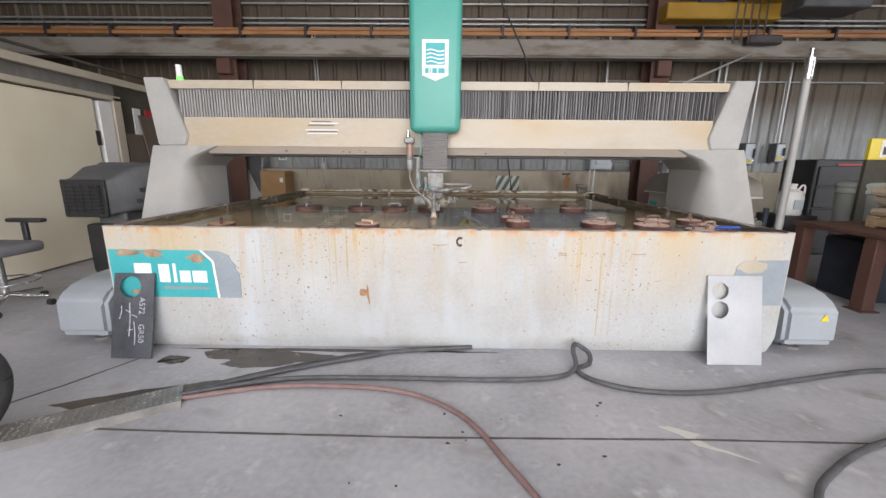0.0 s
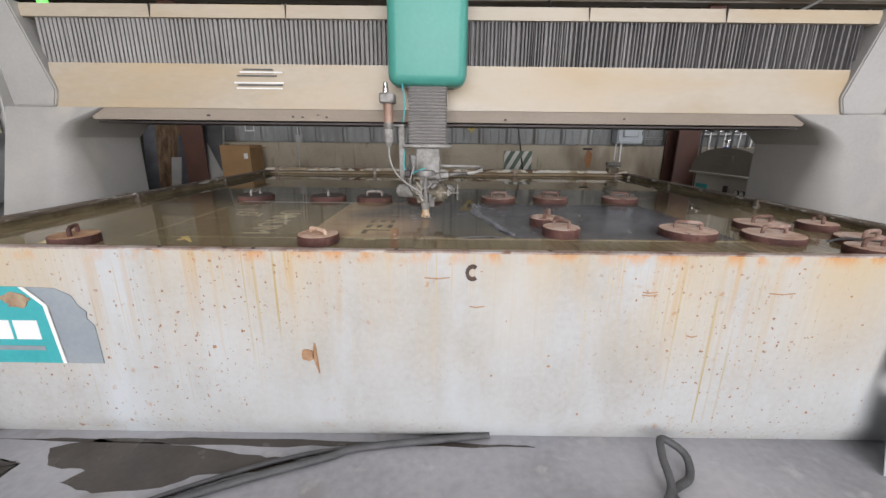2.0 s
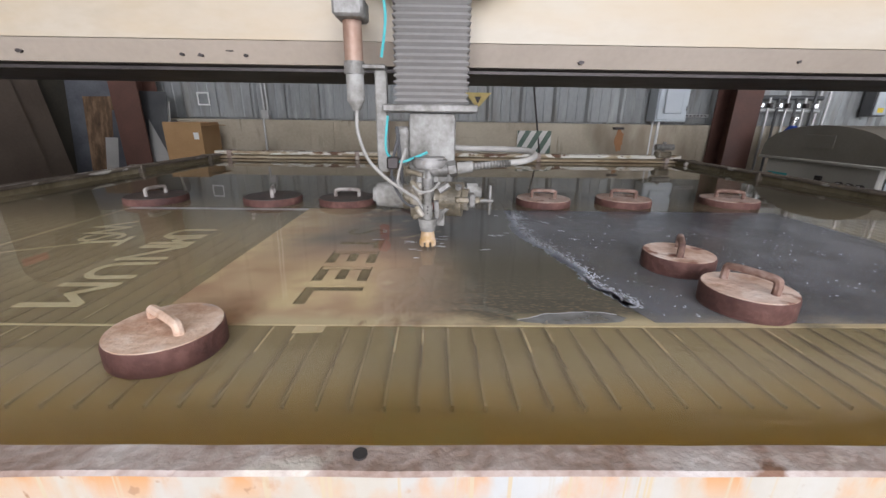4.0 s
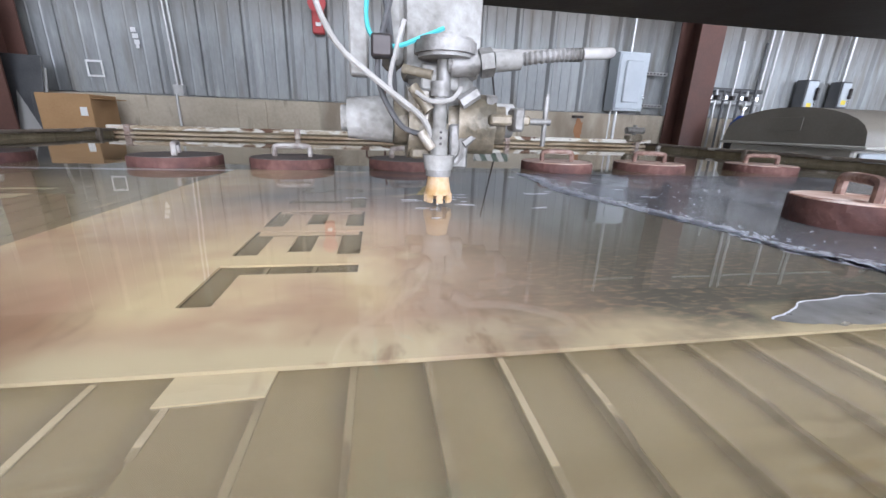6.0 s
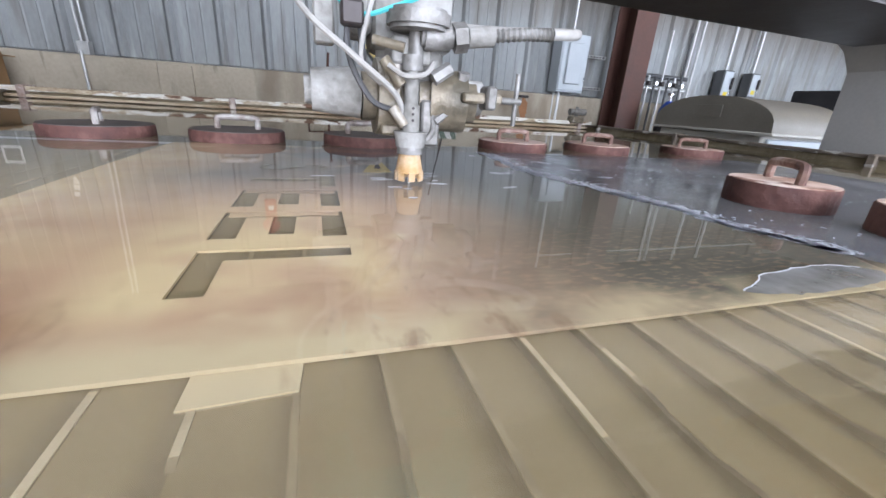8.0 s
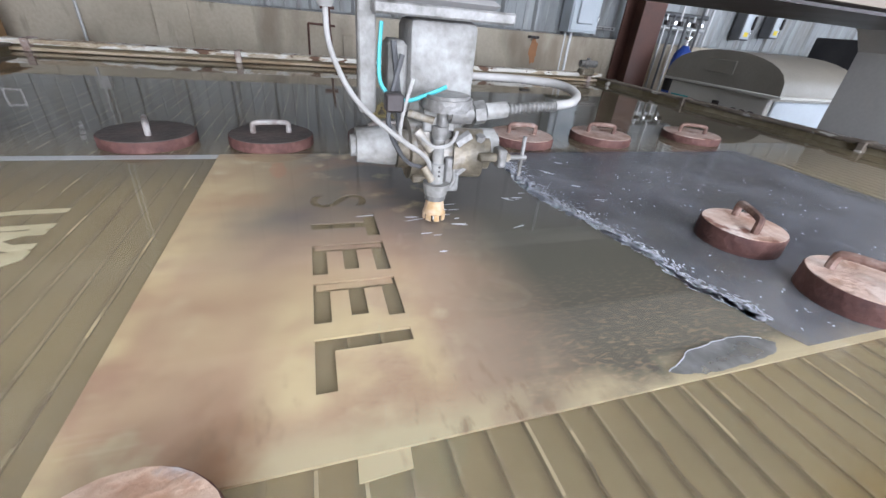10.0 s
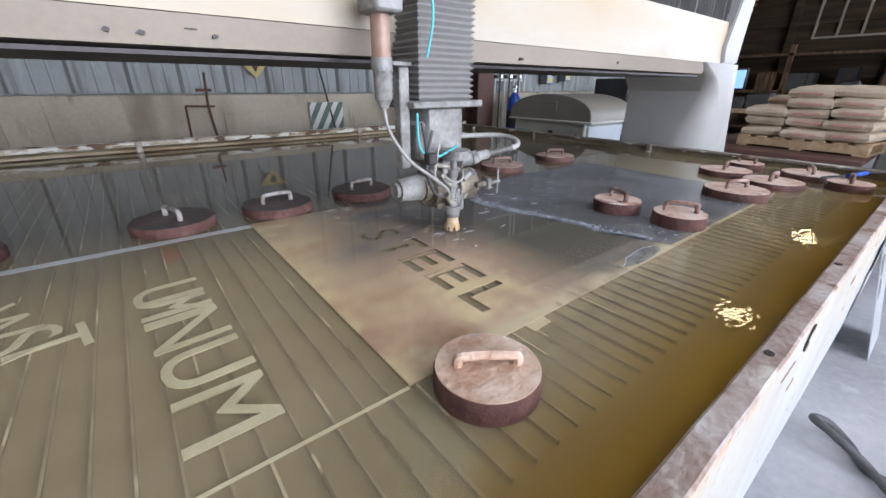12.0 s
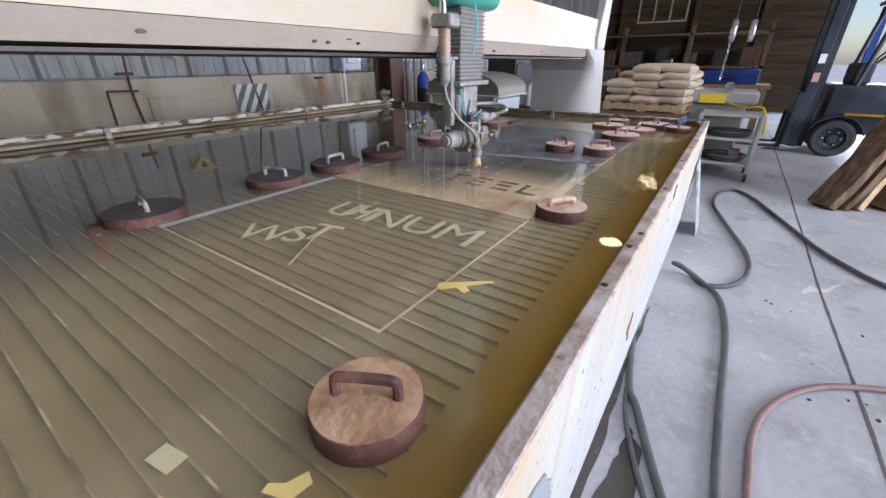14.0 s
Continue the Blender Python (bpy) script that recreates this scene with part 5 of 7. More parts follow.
for ch, x, y, r in (("W", -1.315, 3.755, -68), ("S", -1.235, 3.60, -70), ("T", -1.185, 3.575, -80)):
    bm = lettering(ch, 0.19, 0.006, pose(x, y, PZ - 0.009 + (0.004 if ch == "T" else 0), 0, 0, r))
    whole("cut_letter", bm, ALU, "pale cut aluminium letter lying askew on the slats", "cut letter", "cut letters", base=(x + 0.05, y - 0.05, PZ - 0.01), smooth=False)
whole("thin_strip", box(-0.12, 0.12, -0.003, 0.003, 0, 0.003, 0, rot=pose(-1.22, 3.47, PZ - 0.0025, 0, 0, 30)), ALU, "thin pale offcut strip on the slats", "strip", base=(-1.22, 3.48, PZ), smooth=False)
whole("scrap_offcut", blob([(-1.178, 2.995), (-1.160, 2.998), (-1.074, 2.889), (-1.078, 2.880), (-1.136, 2.934), (-1.150, 2.912), (-1.167, 2.921), (-1.156, 2.950), (-1.186, 2.977)], PZ - 0.0058, 0.004), SCRAP, "bright yellow angular offcut on the slats", "offcut", base=(-1.14, 2.95, PZ), smooth=False)
whole("scrap_offcut", blob([(-1.818, 3.062), (-1.786, 3.066), (-1.778, 3.016), (-1.810, 3.012)], PZ - 0.0058, 0.004), ALU, "small pale square chip on the slats", "offcut", base=(-1.78, 3.05, PZ), smooth=False)
whole("scrap_offcut", blob([(-1.748, 2.878), (-1.735, 2.882), (-1.722, 2.862), (-1.692, 2.850), (-1.700, 2.832), (-1.735, 2.838)], PZ - 0.0058, 0.004), SCRAP, "small yellow scrap on the slats", "offcut", base=(-1.69, 2.85, PZ), smooth=False)

# ---- weights ----
def weight(r, h, seed, top_mat, bar_mat, hh=0.034):
    t = thing("hold_down_weight", (0, 0, 0), "", "weight")
    bm = lathe([(r * 0.985, 0.0), (r, 0.006), (r * 1.0, h - 0.006), (r * 0.985, h - 0.0015)], 36)
    for v in bm.verts:
        a = math.atan2(v.co.y, v.co.x)
        v.co.xy *= 1 + 0.010 * noise.noise((math.cos(a) * 4, math.sin(a) * 4, seed + v.co.z * 20))
    part("disc", bm, WEIGHT, t, local=True)
    top = lathe([(r * 0.97, h - 0.0015), (r * 0.97, h + 0.0005), (r * 0.4, h + 0.001), (0.002, h + 0.0012)], 36)
    for v in top.verts:
        a = math.atan2(v.co.y, v.co.x)
        v.co.xy *= 1 + 0.012 * noise.noise((math.cos(a) * 6, math.sin(a) * 6, seed))
    part("top_face", top, top_mat, t, local=True)
    w = min(r * 0.55, 0.056)
    bm = sweep([(-w, 0, h - 0.004), (-w, 0, h + hh * 0.7), (-w * 0.85, 0, h + hh), (0, 0, h + hh + 0.002), (w * 0.85, 0, h + hh), (w, 0, h + hh * 0.7), (w, 0, h - 0.004)], 0.009, 8, steps=4)
    part("handle", bm, bar_mat, t, local=True)
    return t


# grimy: the far row's discs, given a darker top tone
small, big, grimy = weight(0.093, 0.05, 1.0, WEIGHTTOP, BARRUST), weight(0.133, 0.042, 7.0, WEIGHTTOP, BARRUST), weight(0.135, 0.042, 4.0, DARKTOP, LIMEDBAR)
ochre = weight(0.093, 0.05, 3.0, OCHRETOP, WEIGHT)
pale = weight(0.093, 0.05, 5.0, PALETOP, PALETOP, 0.018)
SPOTS = [(-0.497, 2.91, 0, -35, 0.84), (-1.572, 2.85, 0, -62, 0.838), (0.66, 3.325, 0, 62, PZ), (0.675, 3.085, 0, -62, PZ),
         (1.32, 3.10, 1, -25, PZ), (1.865, 3.32, 1, 10, 0.838), (2.16, 3.30, 0, 70, 0.838), (1.72, 3.055, 1, 0, 0.838), (2.12, 2.98, 1, 20, 0.838), (1.93, 2.79, 0, 10, 0.838),
         (-1.385, 4.19, 1, 80, 0.838), (-0.825, 4.20, 1, 108, 0.838), (-0.46, 4.19, 1, 5, 0.838), (-0.07, 4.20, 1, 10, 0.838), (0.505, 4.21, 1, -10, 0.838), (0.915, 4.23, 1, -20, 0.838), (1.47, 4.25, 1, -30, 0.838)]
for i, (x, y, kind, rz, z) in enumerate(SPOTS):
    src = (grimy if y > 4 and x < 0.2 else big) if kind else ochre if x < -1 else pale if x < 0 else small
    m = pose(x, y, z, 0, 0, rz)
    ob = copy_thing(src, m)
    tagged(ob, "wide flat maroon weight with a dark top and limed handle" if src is grimy else "wide flat rusty steel weight with a dusty pink top" if kind else "thick round rusty steel weight with a bar handle", "weight", "hold-down weights")
for src in (small, big, grimy, ochre, pale):
    for o in [*src.children_recursive, src]:
        bpy.data.objects.remove(o)

t = thing("blue_tool", (2.12, 2.80, 0.87), "blue-handled tool lying over the tank rim", "hand tool")
part("grip", sweep([(2.06, 2.82, 0.897), (2.11, 2.80, 0.90), (2.2, 2.77, 0.905)], 0.012, 8), BLUE, t, "blue rubber grip")
part("blade", sweep([(2.2, 2.77, 0.91), (2.3, 2.66, 0.915), (2.36, 2.56, 0.91)], 0.008, 6), DARKEDGE, t)
part("cord", sweep([(2.02, 2.83, 0.90), (1.92, 2.90, 0.895), (1.80, 2.86, 0.892)], 0.006, 6), HOSEBLACK, t)

# ---- gantry ----
CX = 0.095
gan = thing("gantry", (CX, 4.0, 0), "cream and grey machine gantry spanning the tank", "gantry")
BY = 3.78
part("lower_fascia", prism([(BY - 0.06, 1.735), (BY - 0.07, 1.48), (BY - 0.02, 1.478), (BY + 0.3, 1.478), (BY + 0.3, 1.735)], "x", -2.32, 2.51), BEAMCREAM, gan, "cream fascia with yellowed paint")
part("bottom_edge", prism([(BY - 0.068, 1.478), (BY - 0.03, 1.412), (BY + 0.45, 1.40), (BY + 0.45, 1.478)], "x", -2.14, 2.33), BEAMUNDER, gan, "taupe folded lower edge")
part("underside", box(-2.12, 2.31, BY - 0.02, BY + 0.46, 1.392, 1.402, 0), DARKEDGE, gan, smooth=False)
part("top_cover", prism([(BY - 0.03, 2.06), (BY - 0.05, 1.985), (BY + 0.5, 1.985), (BY + 0.5, 2.06)], "x", -2.44, 2.63), BEAMCREAM, gan)
for x in (-1.66, -0.86, 0.92, 1.72):
    part("cover_seam", box(x - 0.002, x + 0.002, BY - 0.0515, BY - 0.03, 1.985, 2.058, 0), DARKEDGE, gan, smooth=False)
part("core", box(-2.3, 2.5, BY + 0.07, BY + 0.5, 1.42, 2.05, 0), SIDING_DARK, gan, smooth=False)


def bellows(x0, x1, n, seed, label, spread, mt):
    bm = bmesh.new()
    rng = random.Random(seed)
    pts, x = [], x0
    ws = [rng.uniform(*spread) for _ in range(n)]
    sc = (x1 - x0) / sum(ws)
    for k in range(n):
        pts.append((x, BY - 0.035 + rng.uniform(-0.003, 0.003)))
        pts.append((x + ws[k] * sc * 0.50, BY - 0.030))
        pts.append((x + ws[k] * sc * 0.62, BY + 0.004))
        pts.append((x + ws[k] * sc * 0.90, BY + 0.004))
        x += ws[k] * sc
    lo = [bm.verts.new((px, py, 1.735)) for px, py in pts]
    hi = [bm.verts.new((px, py + 0.005, 1.985)) for px, py in pts]
    for k in range(len(pts) - 1):
        bm.faces.new((lo[k], lo[k + 1], hi[k + 1], hi[k]))
    part("bellows", bm, mt, gan, label, smooth=False)


bellows(-2.36, -0.16, 84, 1, "evenly pleated grey way cover", (0.9, 1.1), BELLOWS)
bellows(0.15, 2.56, 112, 2, "crumpled dark pleated way cover", (0.5, 1.6), BELLOWSDARK)
capL = [(-2.63, 2.07), (-2.45, 2.07), (-2.285, 1.575), (-2.315, 1.482), (-2.57, 1.482)]
part("end_cap", prism(capL, "y", BY - 0.09, BY + 0.52, bev=0.008), MACHGREY, gan)
part("end_cap", prism([(2 * CX - x, z) for x, z in capL][::-1], "y", BY - 0.09, BY + 0.52, bev=0.008), MACHGREY, gan)


def leg(s):
    """Flared leg with a rounded inner corner that widens towards the foot."""
    bm = bmesh.new()
    rings = []
    for k in range(15):
        f = k / 14
        z = 1.48 - 1.28 * f
        xo = 2.72 + 0.40 * f
        flare = 0.30 * max(0, 1 - f / 0.16) ** 2
        xi = 2.415 - flare + 0.02 * f
        y0, y1 = BY - 0.085 + 0.0 * f, BY + 0.56
        r = 0.03 + 0.40 * min(1, f * 1.1)
        ring = [(xo, y0), (xo, y1), (xi, y1)]
        rx, ry = min(r, (xo - xi) * 0.75), min(r * 1.2, 0.5)
        for q in range(9):
            a = radians(90 * q / 8)
            ring.append((xi + rx - rx * math.cos(a), y0 + ry - ry * math.sin(a)))
        rings.append([bm.verts.new((CX + s * x, y, z)) for x, y in ring])
    for u, v in zip(rings, rings[1:]):
        for k in range(len(u)):
            bm.faces.new((u[k], u[(k + 1) % len(u)], v[(k + 1) % len(u)], v[k]))
    bm.faces.new(rings[0]), bm.faces.new(rings[-1][::-1])
    part("leg", bm, MACHGREY, gan, "flared grey leg with a curved inner face")
    part("carriage", box(*sorted((CX + s * 2.45, CX + s * 3.05)), BY - 0.1, BY + 0.7, 0.03, 0.21, 0.02), MACHGREY, gan)


leg(1), leg(-1)
for k, (x, w, z) in enumerate(((-1.05, 0.18, 1.70), (-1.03, 0.26, 1.685), (-1.06, 0.24, 1.665), (-1.05, 0.30, 1.625), (-1.045, 0.27, 1.612), (-1.05, 0.28, 1.594))):
    part("label_line", prism([(x - w / 2, z), (x + w / 2, z), (x + w / 2, z + 0.008), (x - w / 2, z + 0.008)], "y", BY - 0.0705, BY - 0.0655), WHITEMARK if k % 2 else GREYPLASTIC, gan, "worn label stripe", smooth=False)
for k, (x, z) in enumerate(((-0.87, 1.437), (-0.81, 1.435), (-0.71, 1.45), (-0.66, 1.436), (0.46, 1.43), (-1.4, 1.44), (1.2, 1.442))):
    bm = prism(ragged(x, z, 0.007 + 0.003 * (k % 3), 0.005, 12, 0.5, k), "y", BY - 0.052, BY - 0.040)
    part("paint_chip", bm, DARKEDGE, gan, smooth=False)
t = thing("signal_lamp", (-2.42, 3.86, 2.06), "slim signal lamp with a green lower lens", "signal lamp")
part("green_lens", cyl((-2.43, 3.9, 2.062), (-2.43, 3.9, 2.12), 0.028), GREENGLOW, t)
part("white_lens", cyl((-2.43, 3.9, 2.12), (-2.43, 3.9, 2.22), 0.026), WHITEPAINT, t)

# rail beams with end covers on either side of the tank
for s, x0, x1 in ((-1, -2.72, -2.34), (1, 2.52, 2.90)):
    t = thing("drive_housing", ((x0 + x1) / 2, 2.7, 0), "rounded grey end housing of the gantry drive", "machine housing", "drive housings")
    prof = [(2.60, 0.10), (2.66, 0.06), (3.3, 0.06), (3.3, 0.46), (2.9, 0.46), (2.70, 0.42), (2.61, 0.34)]
    part("cover", prism(prof, "x", x0, x1, bev=0.03), HOUSEGREY, t)
    part("beam", box(x0 + 0.04, x1 - 0.04, 3.3, 6.6, 0.12, 0.46, 0.02), MACHGREY, t)
    part("foot_pad", cyl(((x0 + x1) / 2, 2.76, 0.0), ((x0 + x1) / 2, 2.76, 0.02), 0.06), HEADMET, t)
    part("foot_screw", cyl(((x0 + x1) / 2, 2.76, 0.02), ((x0 + x1) / 2, 2.76, 0.07), 0.025), HEADMET, t)
    part("rear_foot", box(x0 + 0.1, x1 - 0.1, 6.2, 6.4, 0, 0.12, 0.01), HEADMET, t)
    if s > 0:
        part("warning_triangle", prism([(2.75, 0.27), (2.81, 0.27), (2.78, 0.32)], "y", 2.600, 2.606), SIGNYELLOW, t, "small yellow warning triangle", smooth=False)

# ---- cutting head ----
HX, HY = -0.065, 3.50
head = thing("cutting_head", (HX, HY, 0.88), "teal and limed-metal water-jet cutting head", "cutting head")
bm = box(-0.275, 0.165, 3.50, 3.705, 1.60, 2.95, 0.055, 4)
part("cover", bm, TEAL, head, "rounded teal plastic cover")
part("slide", box(-0.18, 0.10, 3.695, 3.712, 1.60, 2.9, 0.004), HEADDARK, head)
BX = -0.055
part("badge", prism([(BX - 0.11, 2.335), (BX + 0.11, 2.335), (BX + 0.11, 2.06), (BX, 2.015), (BX - 0.11, 2.06)], "y", 3.495, 3.50, bev=0), WHITEMARK, head, "white shield badge", smooth=False)
part("badge_field", prism([(BX - 0.08, 2.31), (BX + 0.08, 2.31), (BX + 0.08, 2.14), (BX - 0.08, 2.14)], "y", 3.492, 3.495), TEALDECAL, head, smooth=False)
for k in range(4):
    z = 2.255 - k * 0.03
    pr = [(BX - 0.072 + 0.145 * q / 12, z + 0.008 * math.sin(q / 12 * 6.3)) for q in range(13)]
    pr += [(x, zz - 0.009) for x, zz in reversed(pr)]
    part("badge_wave", prism(pr, "y", 3.489, 3.492), WHITEMARK, head, smooth=False)
for x0, x1 in ((-0.10, -0.07), (-0.062, -0.052), (-0.04, 0.0), (0.01, 0.065)):
    part("badge_bar", prism([(BX + x0 + 0.015, 2.075), (BX + x1 + 0.015, 2.075), (BX + x1 + 0.015, 2.115), (BX + x0 + 0.015, 2.115)], "y", 3.492, 3.495), TEALDECAL, head, smooth=False)
# pleated column
bm = bmesh.new()
rings = []
for k in range(39):
    z, ins = 1.284 + k * 0.0088, (0.0 if k % 2 else 0.012)
    rings.append([bm.verts.new(q) for q in ((-0.168 + ins, 3.545 + ins, z), (0.058 - ins, 3.545 + ins, z), (0.058 - ins, 3.70 - ins, z), (-0.168 + ins, 3.70 - ins, z))])
for u, v in zip(rings, rings[1:]):
    for q in range(4):
        bm.faces.new((u[q], u[(q + 1) % 4], v[(q + 1) % 4], v[q]))
part("pleated_column", bm, BELLOWS, head, "pleated grey bellows column", smooth=False)
part("column_plate", box(-0.20, 0.085, 3.525, 3.72, 1.262, 1.284, 0.004), HEADMET, head)
part("motor_body", box(-0.125, 0.02, 3.55, 3.68, 1.08, 1.262, 0.015, 2), HEADWHITE, head, "white limed motor block")
part("side_block", box(-0.165, -0.125, 3.56, 3.66, 1.10, 1.22, 0.01), HEADWHITE, head)
part("neck", cyl((-0.05, 3.60, 1.00), (-0.05, 3.60, 1.09), 0.065), HEADWHITE, head)
part("wrist_ball", cyl((-0.145, 3.575, 1.0), (-0.06, 3.575, 1.0), 0.068, bev=0.025), HEADDARK, head, "grimy round wrist housing")
part("wrist_motor", cyl((-0.245, 3.585, 1.005), (-0.135, 3.585, 1.005), 0.036, 0.047, bev=0.012), HEADWHITE, head)
part("wrist_motor", cyl((0.05, 3.59, 1.01), (0.11, 3.59, 1.01), 0.034, bev=0.012), HEADWHITE, head)
part("wrist_motor", cyl((-0.04, 3.55, 1.0), (0.065, 3.53, 1.0), 0.055, bev=0.02), HEADDARK, head)
part("sensor_disc", cyl((-0.06, 3.49, 1.105), (-0.06, 3.49, 1.135), 0.053, bev=0.006), HEADMET, head, "grey round sensor cap")
part("disc_post", cyl((-0.06, 3.50, 1.05), (-0.06, 3.50, 1.105), 0.013), HEADMET, head)
part("collar", cyl((HX, HY, 1.045), (HX, HY, 1.07), 0.018), HEADMET, head)
part("nozzle_body", cyl((HX, HY, 0.955), (HX, HY, 1.045), 0.0125), HEADWHITE, head)
part("mixing_block", cyl((HX, HY, 0.945), (HX, HY, 0.99), 0.016), HEADWHITE, head)
for z in (0.965, 0.975, 0.985):
    part("port", cyl((HX, HY - 0.0175, z), (HX, HY - 0.012, z), 0.0025, seg=8), DARKEDGE, head)
part("shroud", cyl((HX, HY, 0.918), (HX, HY, 0.945), 0.026, 0.03), HEADWHITE, head)
part("shroud_ring", cyl((HX, HY, 0.906), (HX, HY, 0.918), 0.024), HEADMET, head)
part("guard", cyl((HX, HY, 0.872), (HX, HY, 0.906), 0.0255, 0.0195, seg=20), GUARD, head, "worn orange nozzle guard")
for k in range(8):
    a = k * math.pi / 4
    part("guard_tooth", box(-0.006, 0.006, -0.002, 0.002, -0.012, 0.004, 0, rot=pose(HX + 0.0245 * math.cos(a), HY + 0.0245 * math.sin(a), 0.870, 0, 0, math.degrees(a) + 90)), GUARD, head, smooth=False)
part("jet", cyl((HX, HY, 0.851), (HX, HY, 0.88), 0.0018, seg=6), WHITEMARK, head, "thin white water jet")
part("bracket", box(HX + 0.02, HX + 0.055, HY + 0.0, HY + 0.02, 0.92, 1.0, 0.004), HEADMET, head)
part("bracket", box(HX - 0.05, HX + 0.05, HY + 0.02, HY + 0.05, 0.935, 0.955, 0.004), HEADDARK, head)
part("elbow", cyl((-0.055, 3.49, 1.10), (0.0, 3.485, 1.10), 0.022, bev=0.006), HEADMET, head)
part("coupling", cyl((0.0, 3.485, 1.10), (0.022, 3.483, 1.104), 0.024, seg=6), HEADMET, head)
part("coupling", cyl((0.025, 3.483, 1.104), (0.07, 3.48, 1.11), 0.017, seg=12), HEADWHITE, head)
part("hose_spring", sweep([(0.07, 3.48, 1.11), (0.13, 3.47, 1.118), (0.18, 3.47, 1.122)], 0.0105, 10, steps=14, wob=0.12), HEADMET, head, "coiled hose guard")
part("pressure_hose", sweep([(0.17, 3.47, 1.122), (0.225, 3.48, 1.128), (0.265, 3.53, 1.14), (0.25, 3.60, 1.15), (0.15, 3.66, 1.15), (0.05, 3.67, 1.15), (-0.02, 3.66, 1.16)], 0.0095, 10), HOSEWHITE, head, "pale looping pressure hose")
part("clamp_arm", box(0.02, 0.095, 3.465, 3.485, 1.0, 1.018, 0.004), HEADDARK, head)
part("clamp_arm", box(0.06, 0.08, 3.455, 3.495, 0.99, 1.03, 0.004), HEADMET, head)
part("clamp_screw", cyl((0.09, 3.475, 1.008), (0.135, 3.475, 1.008), 0.006, seg=10), HEADMET, head)
part("clamp_handle", cyl((0.125, 3.475, 0.965), (0.125, 3.475, 1.055), 0.0045, seg=10), HEADMET, head)
# valve clutter round the wrist
for k, (x, y, z, dx, dy, dz, r) in enumerate(((-0.115, 3.50, 1.06, 0.03, -0.01, -0.04, 0.010), (-0.03, 3.49, 1.035, 0.03, 0.0, 0.02, 0.012), (-0.10, 3.49, 0.985, 0.02, -0.005, -0.03, 0.009), (-0.02, 3.50, 0.965, 0.045, 0.0, 0.035, 0.009), (-0.13, 3.52, 1.09, 0.05, -0.02, -0.01, 0.008), (0.03, 3.50, 1.05, 0.0, 0.02, -0.06, 0.011))):
    part("fitting", cyl((x, y, z), (x + dx, y + dy, z + dz), r, seg=6 if k % 2 else 12), HEADMET if k % 2 else HEADDARK, head)
part("bracket", box(-0.10, -0.03, 3.505, 3.52, 1.055, 1.10, 0.004), HEADWHITE, head)
part("bracket", box(-0.11, -0.08, 3.51, 3.56, 1.0, 1.06, 0.005), HEADDARK, head)
part("spray_arm", sweep([(HX + 0.04, HY + 0.005, 0.985), (HX + 0.042, HY, 0.95), (HX + 0.03, HY, 0.93)], 0.006, 8), HEADMET, head)
part("wire", sweep([(-0.11, 3.48, 1.05), (-0.085, 3.465, 1.035), (-0.05, 3.47, 1.04), (-0.03, 3.49, 1.06)], 0.004, 6), HOSEWHITE, head)
part("wire", sweep([(-0.16, 3.54, 1.22), (-0.15, 3.53, 1.12), (-0.145, 3.54, 1.05)], 0.006, 6), HOSEBLACK, head)
# abrasive feed
part("feed_cap", box(-0.325, -0.24, 3.50, 3.61, 1.505, 1.56, 0.008), HEADMET, head)
part("feed_fitting", cyl((-0.295, 3.56, 1.56), (-0.295, 3.56, 1.62), 0.02, 0.012), CHROME, head)
part("feed_barrel", cyl((-0.282, 3.56, 1.40), (-0.282, 3.56, 1.505), 0.027), COPPER, head, "brown feed barrel")
part("feed_ring", cyl((-0.282, 3.56, 1.365), (-0.282, 3.56, 1.40), 0.030), HEADMET, head)
part("feed_cup", cyl((-0.282, 3.56, 1.29), (-0.282, 3.56, 1.365), 0.026), HEADWHITE, head)
part("feed_tip", cyl((-0.282, 3.56, 1.265), (-0.282, 3.56, 1.29), 0.012, 0.024), HEADWHITE, head)
part("feed_hose", sweep([(-0.282, 3.56, 1.268), (-0.278, 3.54, 1.20), (-0.24, 3.50, 1.12), (-0.17, 3.47, 1.06), (-0.10, 3.485, 1.01), (HX - 0.015, HY, 0.975)], 0.0052, 8), HOSEWHITE, head, "white abrasive feed tube")
part("support_arm", box(-0.225, -0.19, 3.56, 3.60, 1.08, 1.38, 0.004), HEADWHITE, head)
part("support_arm", box(-0.285, -0.19, 3.545, 3.605, 1.38, 1.392, 0.002), HEADMET, head)
part("air_line", sweep([(-0.19, 3.46, 1.6), (-0.175, 3.46, 1.5), (-0.19, 3.47, 1.4)], 0.004, 6), HOSECYAN, head)
part("air_line", sweep([(-0.185, 3.53, 1.25), (-0.19, 3.51, 1.15), (-0.15, 3.49, 1.12), (-0.10, 3.48, 1.135), (-0.065, 3.48, 1.15)], 0.004, 6), HOSECYAN, head)
part("wire", sweep([(-0.15, 3.5, 1.2), (-0.175, 3.5, 1.08), (-0.14, 3.5, 1.0), (-0.10, 3.5, 0.98)], 0.005, 6), HOSEBLACK, head)
part("wire", sweep([(-0.13, 3.49, 1.16), (-0.155, 3.48, 1.06), (-0.12, 3.49, 1.02)], 0.004, 6), HOSEWHITE, head)
part("junction", box(-0.185, -0.15, 3.47, 3.50, 1.10, 1.135, 0.004), DARKEDGE, head)

